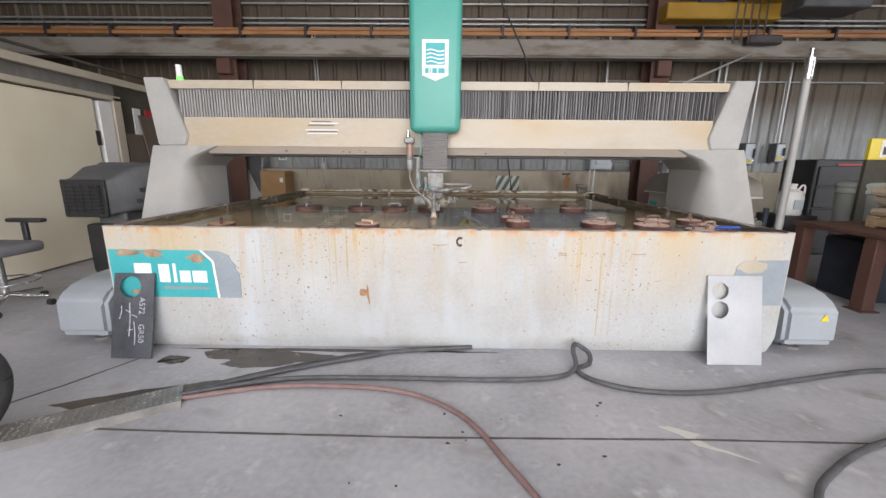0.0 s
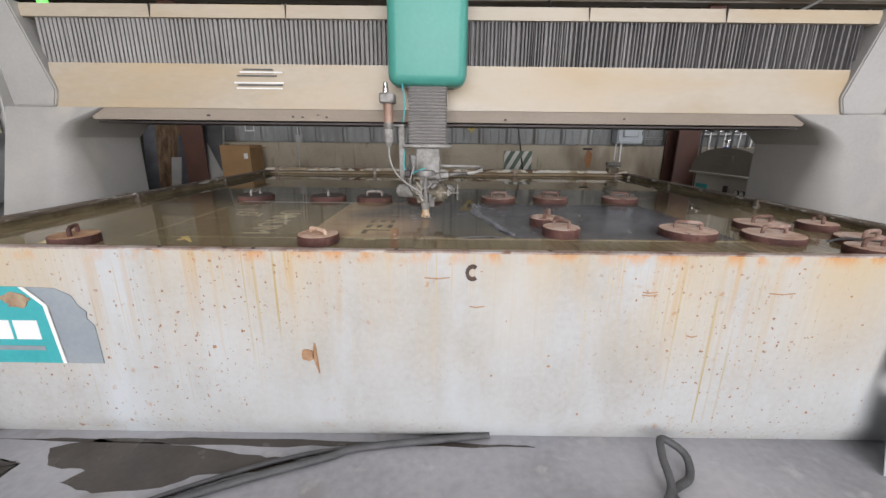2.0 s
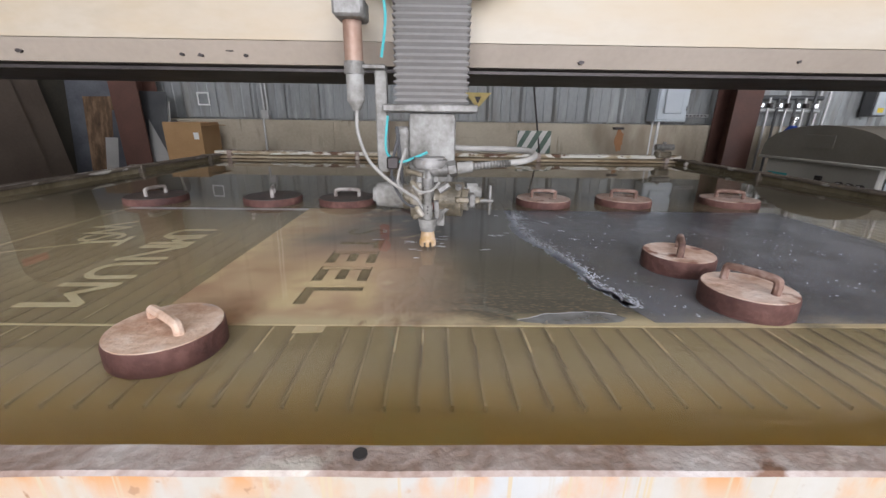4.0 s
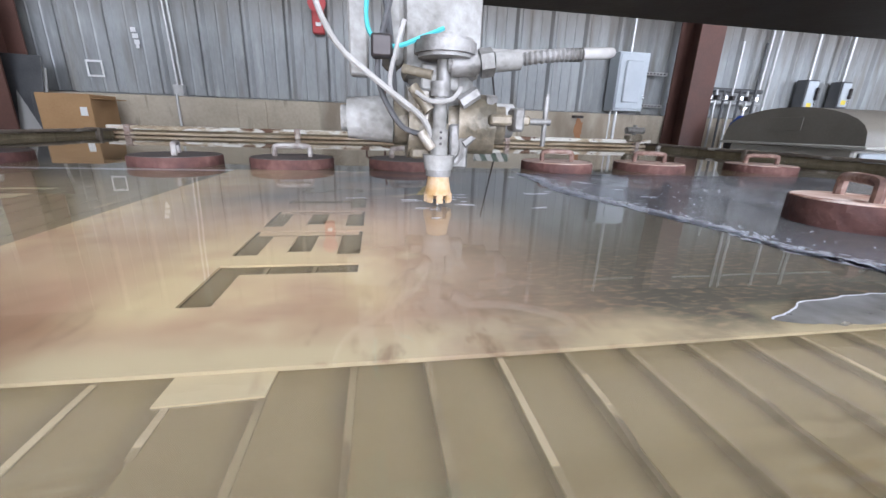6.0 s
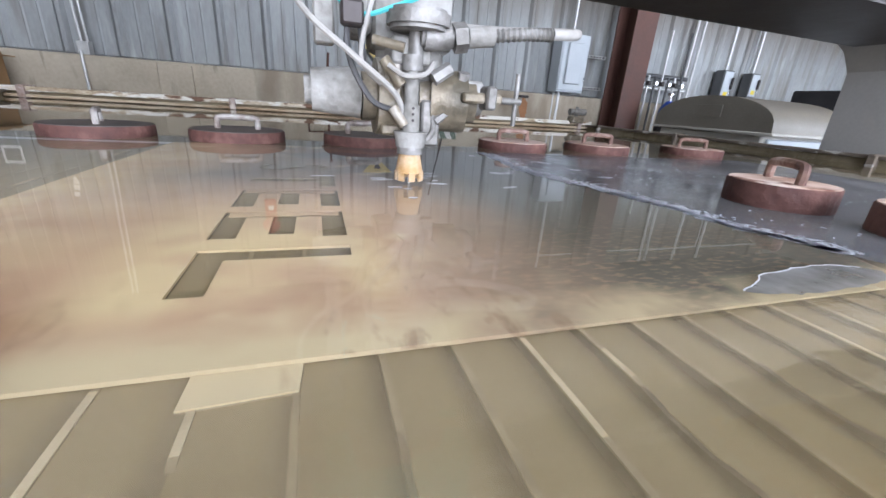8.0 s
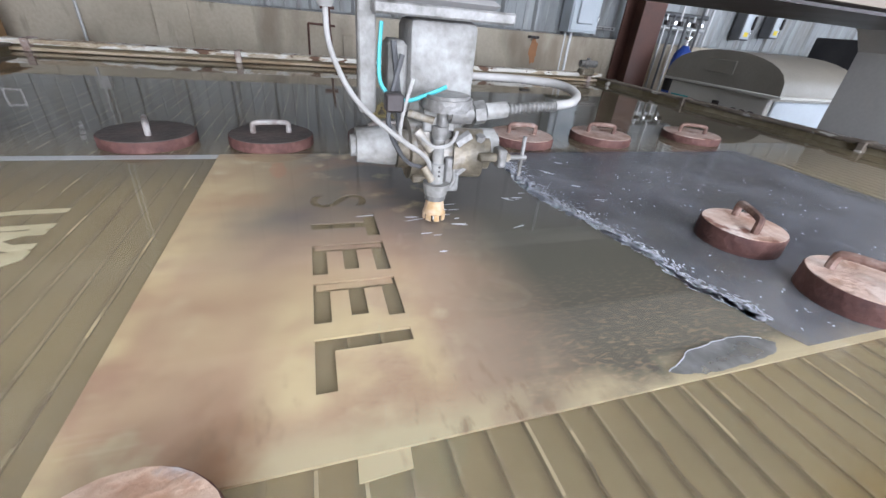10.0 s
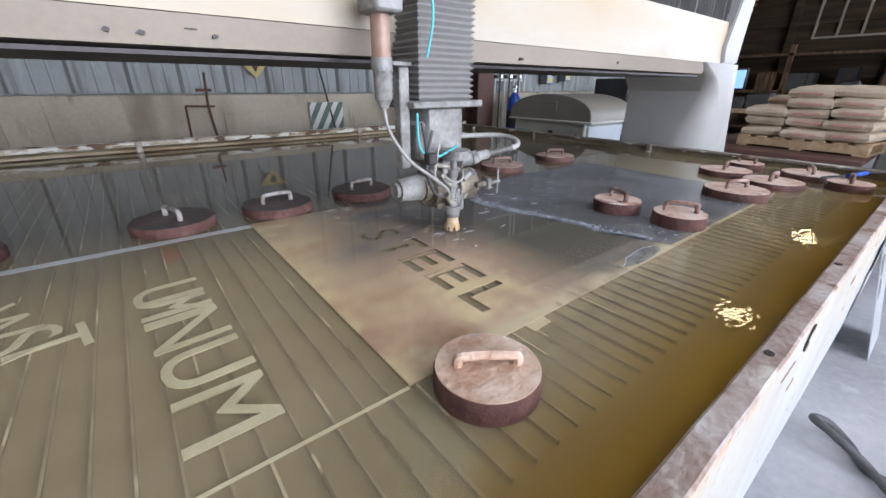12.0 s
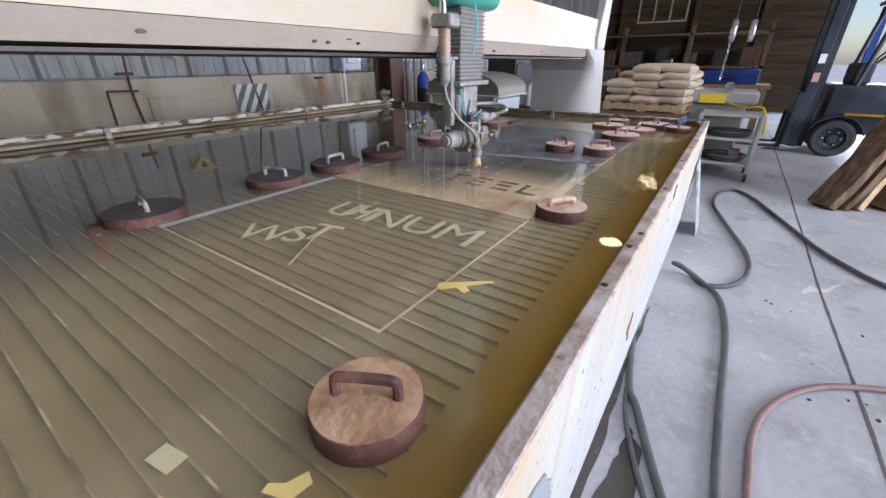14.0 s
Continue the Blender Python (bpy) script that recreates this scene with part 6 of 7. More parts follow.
# ---- things on the floor before the tank ----
def leaning_sheet(x0, x1, y_foot, h, thick, holes, mt, name, label, cat):
    """A sheet that leans on the tank face, with round openings at (u, v, r)."""
    ang = math.degrees(math.asin(min(0.9, (TY0 - 0.012 - y_foot) / h)))
    t = new(name)
    m = pose(x0, y_foot, 0.003, -ang, 0, 0)
    t.matrix_basis = m
    PLACE[t] = m
    tagged(t, label, cat)
    me = bpy.data.meshes.new("sheet")
    b = box(0, x1 - x0, -thick, 0, 0, h, 0)
    b.to_mesh(me), b.free()
    o = new("sheet", me)
    cb = bmesh.new()
    for u, v, r in holes:
        cb = cyl((u, -0.1, v), (u, 0.1, v), r, seg=36, bm=cb)
    cme = bpy.data.meshes.new("cutter")
    cb.to_mesh(cme), cb.free()
    c = new("cutter", cme)
    md = o.modifiers.new("cut", "BOOLEAN")
    md.operation, md.object, md.solver = "DIFFERENCE", c, "EXACT"
    dg = bpy.context.evaluated_depsgraph_get()
    dg.update()
    done = bpy.data.meshes.new_from_object(o.evaluated_get(dg))
    bpy.data.objects.remove(o), bpy.data.objects.remove(c)
    b = bmesh.new()
    b.from_mesh(done)
    part("sheet", b, mt, t, local=True, smooth=False)
    return t


leaning_sheet(1.90, 2.27, 2.46, 0.61, 0.004, [(0.085, 0.505, 0.058), (0.085, 0.375, 0.058)], GALV, "sheet_offcut", "light grey sheet offcut with two round holes leaning on the tank", "sheet offcut")
t = leaning_sheet(-2.20, -1.92, 2.44, 0.585, 0.010, [(0.115, 0.49, 0.075)], BLACKPLATE, "plate_offcut", "dark steel plate offcut with chalk writing leaning on the tank", "plate offcut")
for word, v in (("A572", 0.42), ("GR50", 0.235)):
    part("chalk_writing", lettering(word, 0.055, 0.001, pose(0.185, -0.012, v, 90, 90, 0)), CHALK, t, "white chalk grade mark", local=True, smooth=False)
for a, c in (((0.06, 0.36), (0.05, 0.27)), ((0.09, 0.33), (0.12, 0.31)), ((0.115, 0.38), (0.12, 0.15)), ((0.15, 0.25), (0.16, 0.09)), ((0.11, 0.19), (0.145, 0.20)), ((0.13, 0.3), (0.17, 0.28))):
    part("chalk_stroke", sweep([(a[0], -0.011, a[1]), ((a[0] + c[0]) / 2 + 0.006, -0.011, (a[1] + c[1]) / 2), (c[0], -0.011, c[1])], 0.0028, 6), CHALK, t, local=True)

for nm, pts in (("damp_patch", [(-1.62, 2.55), (-1.45, 2.60), (-1.1, 2.58), (-0.7, 2.52), (-0.5, 2.50), (-0.62, 2.44), (-0.9, 2.42), (-1.0, 2.36), (-1.25, 2.33), (-1.42, 2.37), (-1.36, 2.44), (-1.55, 2.46)]), ("damp_patch", [(-1.9, 2.60), (-1.2, 2.615), (-0.4, 2.61), (0.3, 2.605), (0.5, 2.595), (-0.2, 2.585), (-0.7, 2.575), (-1.3, 2.585)]), ("damp_patch", ragged(-1.76, 2.43, 0.09, 0.06, 30, 0.3, 2)), ("damp_patch", [(-2.1, 1.9), (-1.7, 2.06), (-1.3, 2.18), (-1.25, 2.13), (-1.4, 2.05), (-1.55, 1.99), (-1.9, 1.86)])):
    fine = []
    for (xa, ya), (xb, yb) in zip(pts, pts[1:] + pts[:1]):
        for q in range(5):
            f = q / 5
            fine.append((xa + (xb - xa) * f + 0.015 * noise.noise((xa * 9 + q, ya * 9, 1)), ya + (yb - ya) * f + 0.015 * noise.noise((ya * 9 + q, xa * 7, 4))))
    whole(nm, blob(fine, 0.0, 0.0018), DAMP, "dark damp stain on the concrete", "stain", "damp stains", base=(pts[0][0], pts[0][1], 0), smooth=False)
whole("paint_spill", blob([(1.22, 1.80), (1.30, 1.74), (1.34, 1.66), (1.44, 1.62), (1.56, 1.55), (1.50, 1.60), (1.40, 1.66), (1.36, 1.72), (1.40, 1.74), (1.28, 1.80)], 0, 0.0015), PUMPCREAM, "pale paint spill on the concrete", "stain", base=(1.3, 1.7, 0), smooth=False)
rs = random.Random(11)
bm = None
for k in range(14):
    bm = blob(ragged(rs.uniform(-0.6, 1.0), rs.uniform(1.2, 2.0), rs.uniform(0.003, 0.012), rs.uniform(0.003, 0.01), 7, 0.4, k), 0.0, 0.003, bm)
whole("floor_crumbs", bm, DARKEDGE, "dark crumbs scattered on the concrete", "debris", kind="stuff", smooth=False)

t = thing("cable_ramp", (-1.75, 1.9, 0), "worn checker-plate cable cover on the floor", "cable cover")
m = pose(-1.73, 1.83, 0, 0, 0, 30)
bm = prism([(-0.14, 0.0), (-0.10, 0.028), (0.08, 0.028), (0.12, 0.0)], "x", -0.55, 0.36)
bm.transform(m)
part("plate", bm, CHECKER, t, smooth=False)
bm = None
for i in range(30):
    for j in range(7):
        x, y = -0.53 + i * 0.03, -0.085 + j * 0.025
        a = 45 if (i + j) % 2 else -45
        bm = box(-0.010, 0.010, -0.0025, 0.0025, 0, 0.0025, 0, bm=bm, rot=m @ pose(x, y, 0.028, 0, 0, a))
part("raised_treads", bm, CHROME, t, smooth=False)

whole("black_hose", sweep([(-1.42, 1.99, 0.018), (-1.15, 2.10, 0.018), (-0.8, 2.19, 0.018), (-0.2, 2.205, 0.018), (0.4, 2.20, 0.018), (0.80, 2.24, 0.018), (0.96, 2.34, 0.03), (0.98, 2.46, 0.09), (1.02, 2.54, 0.10), (1.10, 2.50, 0.06), (1.08, 2.42, 0.02), (0.97, 2.34, 0.018), (1.05, 2.20, 0.018), (1.3, 2.10, 0.018), (1.7, 2.10, 0.018), (2.3, 2.24, 0.018), (2.97, 2.38, 0.018), (3.5, 2.33, 0.018), (3.66, 2.19, 0.018), (3.4, 2.03, 0.018), (3.06, 1.92, 0.018), (2.5, 1.75, 0.018), (2.14, 1.64, 0.018), (1.85, 1.50, 0.018), (1.62, 1.33, 0.018), (1.45, 1.0, 0.018)], 0.016), HOSEBLACK, "long black hose snaking over the concrete", "hose", base=(0, 2.2, 0))
whole("black_hose", sweep([(-1.40, 2.02, 0.018), (-1.1, 2.19, 0.018), (-0.75, 2.36, 0.018), (-0.4, 2.50, 0.018), (-0.25, 2.56, 0.018), (0.3, 2.64, 0.02)], 0.016), HOSEBLACK, "black hose running under the tank", "hose", base=(-0.8, 2.3, 0))
whole("black_cable", sweep([(-1.42, 2.04, 0.012), (-1.15, 2.21, 0.012), (-0.8, 2.40, 0.012), (-0.5, 2.52, 0.012), (-0.3, 2.56, 0.012)], 0.010), HOSEBLACK, "black cable beside the hose", "cable", base=(-0.8, 2.3, 0))
whole("red_hose", sweep([(-1.40, 1.96, 0.016), (-1.0, 2.08, 0.016), (-0.6, 2.11, 0.016), (-0.15, 2.06, 0.016), (0.2, 1.84, 0.016), (0.42, 1.45, 0.016), (0.6, 1.1, 0.016), (0.9, 0.7, 0.016)], 0.014), HOSERED, "faded red hose curving over the concrete", "hose", base=(-0.2, 2.0, 0))
t = thing("caster_wheel", (-1.95, 1.50, 0), "black rubber tyre standing on the floor", "tyre")
bm = sweep([(0.26 * math.cos(a), 0, 0.32 + 0.26 * math.sin(a)) for a in [2 * math.pi * k / 24 for k in range(25)]], 0.06, 12, steps=2)
bm.transform(pose(-2.13, 1.40, 0, 0, 0, 65))
part("tyre", bm, RUBBER, t)
bm = cyl((0, -0.03, 0.32), (0, 0.03, 0.32), 0.2, seg=24)
bm.transform(pose(-2.13, 1.40, 0, 0, 0, 65))
part("rim", bm, GREYPLASTIC, t)

# ---- office chair and evaporative cooler ----
cx, cy = -3.93, 3.35
t = thing("office_chair", (cx, cy, 0), "worn grey office chair with a chrome base", "chair")
part("seat", box(cx - 0.26, cx + 0.22, cy - 0.24, cy + 0.24, 0.50, 0.60, 0.04, 3), UPHOLSTERY, t)
part("backrest", box(cx - 0.36, cx - 0.28, cy - 0.22, cy + 0.22, 0.68, 1.12, 0.035, 3), UPHOLSTERY, t)
part("back_bar", box(cx - 0.34, cx - 0.26, cy - 0.03, cy + 0.03, 0.48, 0.8, 0.01), BLACKPLASTIC, t)
part("armrest", box(cx - 0.12, cx + 0.22, cy + 0.22, cy + 0.30, 0.76, 0.80, 0.018, 3), BLACKPLASTIC, t)
part("armrest_post", box(cx + 0.0, cx + 0.05, cy + 0.24, cy + 0.28, 0.5, 0.77, 0.008), BLACKPLASTIC, t)
part("gas_lift", cyl((cx, cy, 0.10), (cx, cy, 0.5), 0.03), CHROME, t)
for k in range(5):
    a = 2 * math.pi * k / 5 + 0.3
    part("base_arm", cyl((cx, cy, 0.13), (cx + 0.32 * math.cos(a), cy + 0.32 * math.sin(a), 0.09), 0.022, 0.014), CHROME, t)
    part("caster", cyl((cx + 0.32 * math.cos(a) - 0.02, cy + 0.32 * math.sin(a), 0.03), (cx + 0.32 * math.cos(a) + 0.02, cy + 0.32 * math.sin(a), 0.03), 0.03), BLACKPLASTIC, t)
part("foot_ring", sweep([(cx + 0.24 * math.cos(a), cy + 0.24 * math.sin(a), 0.25) for a in [2 * math.pi * k / 16 for k in range(17)]], 0.008, 6, steps=3), CHROME, t)

kx, ky = -3.85, 4.65
t = thing("evaporative_cooler", (kx, ky, 0), "dusty black portable evaporative cooler with grille", "cooler")
part("tank_body", box(kx - 0.22, kx + 0.25, ky - 0.25, ky + 0.3, 0.05, 0.62, 0.03, 2), BLACKPLASTIC, t)
part("neck", box(kx - 0.14, kx + 0.2, ky - 0.16, ky + 0.25, 0.60, 0.78, 0.02), GREYPLASTIC, t)
def rounded_ring(y, x0, x1, z0, z1, r=0.05):
    out = []
    for cx2, cz2, a0 in ((x1 - r, z1 - r, 0), (x0 + r, z1 - r, 90), (x0 + r, z0 + r, 180), (x1 - r, z0 + r, 270)):
        for q in range(4):
            a = radians(a0 + 30 * q)
            out.append((cx2 + r * math.cos(a), y, cz2 + r * math.sin(a)))
    return out


def loft(sections, bm=None):
    """A skin over rings of equal count."""
    b = bmesh.new()
    rings = [[b.verts.new(q) for q in sec] for sec in sections]
    for u, v in zip(rings, rings[1:]):
        for q in range(len(u)):
            b.faces.new((u[q], u[(q + 1) % len(u)], v[(q + 1) % len(u)], v[q]))
    b.faces.new(rings[0][::-1]), b.faces.new(rings[-1])
    return join(bm, b)


part("head_shell", loft([rounded_ring(ky + dy, kx + a, kx + c, z0, z1, r) for dy, a, c, z0, z1, r in ((-0.30, -0.34, 0.14, 0.72, 1.12, 0.03), (-0.22, -0.33, 0.22, 0.74, 1.16, 0.05), (-0.12, -0.28, 0.34, 0.76, 1.27, 0.07), (0.05, -0.26, 0.46, 0.78, 1.30, 0.08), (0.07, -0.26, 0.47, 0.78, 1.32, 0.08), (0.35, -0.24, 0.52, 0.80, 1.31, 0.08), (0.55, -0.20, 0.50, 0.84, 1.24, 0.08))]), GREYPLASTIC, t, "dusty moulded grey hood")
part("side_rib", box(kx + 0.20, kx + 0.47, ky - 0.10, ky + 0.12, 0.98, 1.03, 0.015), BLACKPLASTIC, t)
part("side_vent", box(kx + 0.16, kx + 0.43, ky - 0.13, ky + 0.0, 0.86, 0.91, 0.01), BLACKPLASTIC, t)
part("grille_frame", box(kx - 0.35, kx + 0.15, ky - 0.335, ky - 0.30, 0.71, 1.13, 0.012), BLACKPLASTIC, t)
for k in range(8):
    part("louvre", box(kx - 0.31, kx + 0.11, ky - 0.36, ky - 0.335, 0.76 + k * 0.042, 0.775 + k * 0.042, 0.002), BLACKPLASTIC, t)
for k in range(5):
    part("louvre_bar", box(kx - 0.28 + k * 0.09, kx - 0.27 + k * 0.09, ky - 0.366, ky - 0.36, 0.75, 1.09, 0.001), BLACKPLASTIC, t)
for sx in (-0.18, 0.2):
    part("caster", cyl((kx + sx - 0.02, ky - 0.2, 0.04), (kx + sx + 0.02, ky - 0.2, 0.04), 0.04), BLACKPLASTIC, t)
    part("caster", cyl((kx + sx - 0.02, ky + 0.24, 0.04), (kx + sx + 0.02, ky + 0.24, 0.04), 0.04), BLACKPLASTIC, t)

# leaning sheets and carton by the far wall
rs = random.Random(8)
for k, (x, w, h, mt) in enumerate(((-5.0, 0.9, 1.75, BLACKPLATE), (-4.55, 0.7, 1.5, BARKWOOD), (-4.25, 0.5, 1.35, BLACKPLATE), (-3.95, 0.42, 1.55, GREYPLASTIC), (-3.75, 0.28, 1.45, MACHGREY), (-4.35, 0.34, 1.0, MACHGREY), (-3.55, 0.22, 1.2, GREYPLASTIC))):
    a = 8 + 3 * (k % 3)
    yf = 7.78 - h * math.sin(radians(a)) - 0.06 * k * 0.5
    bm = box(0, w, -0.012, 0, 0, h, 0.002, rot=pose(x, yf, 0.0, -a, rs.uniform(-2, 2), rs.uniform(-12, 12)))
    bm.transform(Matrix.Translation((0, 0, -min(v.co.z for v in bm.verts))))
    whole("leaning_plate", bm, mt, "stored metal sheet leaning against the wall", "metal sheet", "stored sheets", base=(x, yf, 0), smooth=False)
for y0, y1, h, x in ((6.10, 6.50, 1.75, -4.62), (6.42, 7.0, 2.05, -4.52), (6.95, 7.35, 1.85, -4.58)):
    bm = prism([(x, 0.0), (x + 0.02, 0.0), (-4.80, h), (-4.82, h)], "y", y0, y1)
    whole("leaning_board", bm, BROWNPANEL, "smooth brown panel leaning on the partition", "panel", "leaning panels", base=(x, (y0 + y1) / 2, 0), smooth=False)
t = thing("storage_crate", (-3.15, 7.45, 0), "dark crate carrying a cardboard carton", "crate")
part("body", box(-3.42, -2.86, 7.25, 7.75, 0, 0.70, 0.01), SIDING_DARK, t)
t = thing("cardboard_carton", (-3.12, 7.48, 0.70), "brown cardboard carton with a small label", "carton")
part("box", box(-3.36, -2.90, 7.28, 7.70, 0.70, 1.18, 0.006), CARDBOARD, t)
part("label", box(-3.0, -2.94, 7.276, 7.28, 0.98, 1.06, 0), WHITEMARK, t, smooth=False)
part("tape", box(-3.15, -3.10, 7.30, 7.68, 1.18, 1.182, 0), PAPERBAG, t, smooth=False)
part("flap", box(-2.90, -2.80, 7.3, 7.68, 1.14, 1.147, 0, rot=None), CARDBOARD, t, smooth=False)

# ---- pump unit ----
t = thing("pump_unit", (3.7, 5.75, 0), "high-pressure pump cabinet with a brown arched hood", "pump")
part("body", box(3.32, 4.15, 5.22, 6.30, 0.0, 0.93, 0.015), PUMPCREAM, t)
part("front_door", box(3.36, 4.11, 5.19, 5.218, 0.12, 0.90, 0.01), BOXGREY, t, "pale blue-grey side door")
part("hood", prism([(5.14, 0.945)] + [(5.75 - 0.61 * math.cos(math.pi * q / 16), 0.97 + 0.27 * math.sin(math.pi * q / 16) ** 0.75) for q in range(0, 17)] + [(6.36, 0.945)], "x", 3.29, 4.2), BROWNHOOD, t, "brown arched hood")
part("hood_lip", box(3.28, 4.21, 5.12, 6.38, 0.925, 0.95, 0.006), PUMPCREAM, t)
part("hood_window", box(3.285, 3.292, 5.62, 5.90, 1.05, 1.16, 0.003), BROWNHOOD, t, "recessed brown hatch")
part("badge", box(3.312, 3.319, 6.02, 6.24, 0.62, 0.80, 0.002), TEALDECAL, t)
part("label", box(3.312, 3.319, 5.82, 5.90, 0.68, 0.74, 0.001), SIGNYELLOW, t)
part("switch", box(3.305, 3.319, 5.66, 5.73, 0.72, 0.82, 0.004), DARKEDGE, t)
for k in range(3):
    part("gauge", cyl((3.30, 5.50 - k * 0.085, 0.76), (3.32, 5.50 - k * 0.085, 0.76), 0.036), DARKEDGE, t)
    part("gauge_face", cyl((3.297, 5.50 - k * 0.085, 0.76), (3.3005, 5.50 - k * 0.085, 0.76), 0.028), WHITEPAINT, t)
part("knob", cyl((3.29, 5.84, 0.60), (3.32, 5.84, 0.60), 0.03), DARKEDGE, t)
part("stop_button", cyl((3.29, 5.36, 0.60), (3.32, 5.36, 0.60), 0.022), SIGNRED, t)

# ---- work table with sacks ----
t = thing("steel_table", (4.9, 3.6, 0), "brown welded steel work table", "table")
part("tabletop", box(4.0, 6.05, 2.95, 4.4, 0.70, 0.745, 0.006), REDIRON, t)
for lx in (4.07, 5.95):
    for ly in (3.56, 4.3):
        part("leg", box(lx - 0.06, lx + 0.06, ly - 0.06, ly + 0.06, 0.012, 0.70, 0.005), REDIRON, t)
        part("foot_plate", box(lx - 0.09, lx + 0.09, ly - 0.09, ly + 0.09, 0, 0.012, 0.002), REDIRON, t)
part("rail", box(4.05, 5.93, 3.53, 3.59, 0.5, 0.58, 0.004), REDIRON, t)
PT = pose(4.29, 2.97, 0.745, 0, 0, -6)
t = new("wooden_pallet")
t.matrix_basis = PT
PLACE[t] = PT
tagged(t, "raw wooden pallet on the steel table", "pallet")
for k in range(3):
    x = k * 0.455
    part("stringer", box(x, x + 0.09, 0, 1.05, 0.018, 0.095, 0.004), WOOD, t, local=True)
for k in range(7):
    part("deck_board", box(0, 1.0, k * 0.158, k * 0.158 + 0.10, 0.095, 0.113, 0.003), WOOD, t, local=True)
for k in (0, 3, 6):
    part("bottom_board", box(0, 1.0, k * 0.158, k * 0.158 + 0.10, 0.0, 0.018, 0.003), WOOD, t, local=True)


def sack_mesh(lx, ly, lz, seed):
    b = bmesh.new()
    bmesh.ops.create_cube(b, size=2)
    bmesh.ops.subdivide_edges(b, edges=b.edges[:], cuts=7, use_grid_fill=True)
    for v in b.verts:
        x, y, z = v.co
        fx, fy = (1 - abs(x) ** 5 * 0.55), (1 - abs(y) ** 5 * 0.55)
        z2 = z * min(fx, fy) ** 0.8
        n2 = noise.noise((x * 1.8, y * 1.8, z + seed)) * 0.10 + noise.noise((x * 5, y * 5, z + seed)) * 0.05
        v.co = (x * lx / 2 * (1 - 0.05 * abs(z)), y * ly / 2 * (1 - 0.06 * abs(z)), (z2 * (1 + n2)) * lz / 2)
    return mesh_of(b, "sack", PAPERBAG, True)


SACKS = [sack_mesh(0.49, 0.355, 0.125, s * 3.3) for s in range(4)]
LAYOUT = []
for lay in range(4):
    for k in range(3):
        LAYOUT.append((0.24, 0.18 + k * 0.34, lay, 0))
        if lay < 4:
            LAYOUT.append((0.74, 0.18 + k * 0.34, lay, 0))
LAYOUT += [(0.28, 0.55, 4, 0), (0.28, 0.2, 4, 0), (0.74, 0.5, 4, 0)]
rs = random.Random(21)
for i, (u, v, lay, r) in enumerate(LAYOUT):
    if lay == 3 and v > 0.8 and u < 0.5:
        continue
    me = SACKS[i % 4]
    ob = new("paper_sack", me)
    ob.matrix_basis = PT @ pose(u + rs.uniform(-0.02, 0.02), v + rs.uniform(-0.015, 0.015), 0.113 + 0.052 + lay * 0.094, rs.uniform(-3, 3), rs.uniform(-3, 3), rs.uniform(-6, 6))
    tagged(ob, "tan paper sack of abrasive stacked on the pallet", "sack", "stacked sacks")
    PLACE[ob] = ob.matrix_basis.copy()
    if i % 3 != 1:
        part("print", box(-0.256, -0.245, -0.11, 0.10, -0.012, 0.014, 0.003), SACKPINK, ob, "faded red printed band", local=True)

t = thing("monitor", (5.5, 4.6, 0), "flat control screen on a slim arm", "monitor")
part("pedestal", cyl((5.57, 4.62, 0), (5.57, 4.62, 1.32), 0.03), MACHGREY, t)
part("casing", box(5.50, 5.53, 4.40, 4.78, 1.29, 1.55, 0.01), BLACKPLASTIC, t)
part("screen", box(5.496, 5.50, 4.42, 4.76, 1.315, 1.53, 0), SCREEN, t, "lit blue display", smooth=False)
part("screen_window", box(5.493, 5.496, 4.54, 4.68, 1.37, 1.48, 0), WHITEMARK, t, smooth=False)

# ---- carts, forklift, slabs, far bench on the right ----
t = thing("utility_cart", (4.45, 2.45, 0), "grey steel cart with coiled hoses on its shelves", "cart")
x0, x1, y0, y1 = 4.2, 4.75, 2.12, 2.75
for z in (0.18, 0.48, 0.76):
    part("shelf", box(x0, x1, y0, y1, z, z + 0.03, 0.004), MACHGREY, t)
for lx in (x0, x1):
    for ly in (y0, y1):
        part("post", box(lx - 0.02, lx + 0.02, ly - 0.02, ly + 0.02, 0.10, 0.80, 0.003), MACHGREY, t)
        part("caster", cyl((lx, ly - 0.018, 0.05), (lx, ly + 0.018, 0.05), 0.05), RUBBER, t)
part("reel", cyl((4.35, 2.24, 0.31), (4.35, 2.36, 0.31), 0.07), HOSERED, t, "dark red reel")
for k in range(3):
    part("coiled_hose", sweep([(4.45 + (0.17 + 0.02 * k) * math.cos(a), 2.42 + (0.22 + 0.01 * k) * math.sin(a), 0.525 + 0.025 * k) for a in [2 * math.pi * q / 14 for q in range(15)]], 0.013, 6, steps=2), HOSEBLACK, t)
    part("coiled_hose", sweep([(4.45 + (0.18 + 0.02 * k) * math.cos(a), 2.4 + (0.2 + 0.02 * k) * math.sin(a), 0.225 + 0.028 * k) for a in [2 * math.pi * q / 14 for q in range(15)]], 0.014, 6, steps=2), GREYPLASTIC, t)
t = thing("machine_vise_stand", (5.0, 2.55, 0), "grey machine head with a yellow plate on a stand", "machine")
part("stand", box(4.85, 5.35, 2.3, 2.95, 0, 0.86, 0.02), MACHGREY, t)
part("bed", box(4.75, 5.5, 2.2, 3.1, 0.86, 1.02, 0.03), MACHGREY, t)
part("yellow_plate", box(4.735, 4.75, 2.55, 2.85, 0.87, 0.98, 0.003), SIGNYELLOW, t)
part("knob", cyl((4.70, 2.55, 1.08), (4.78, 2.55, 1.08), 0.05), HEADMET, t)
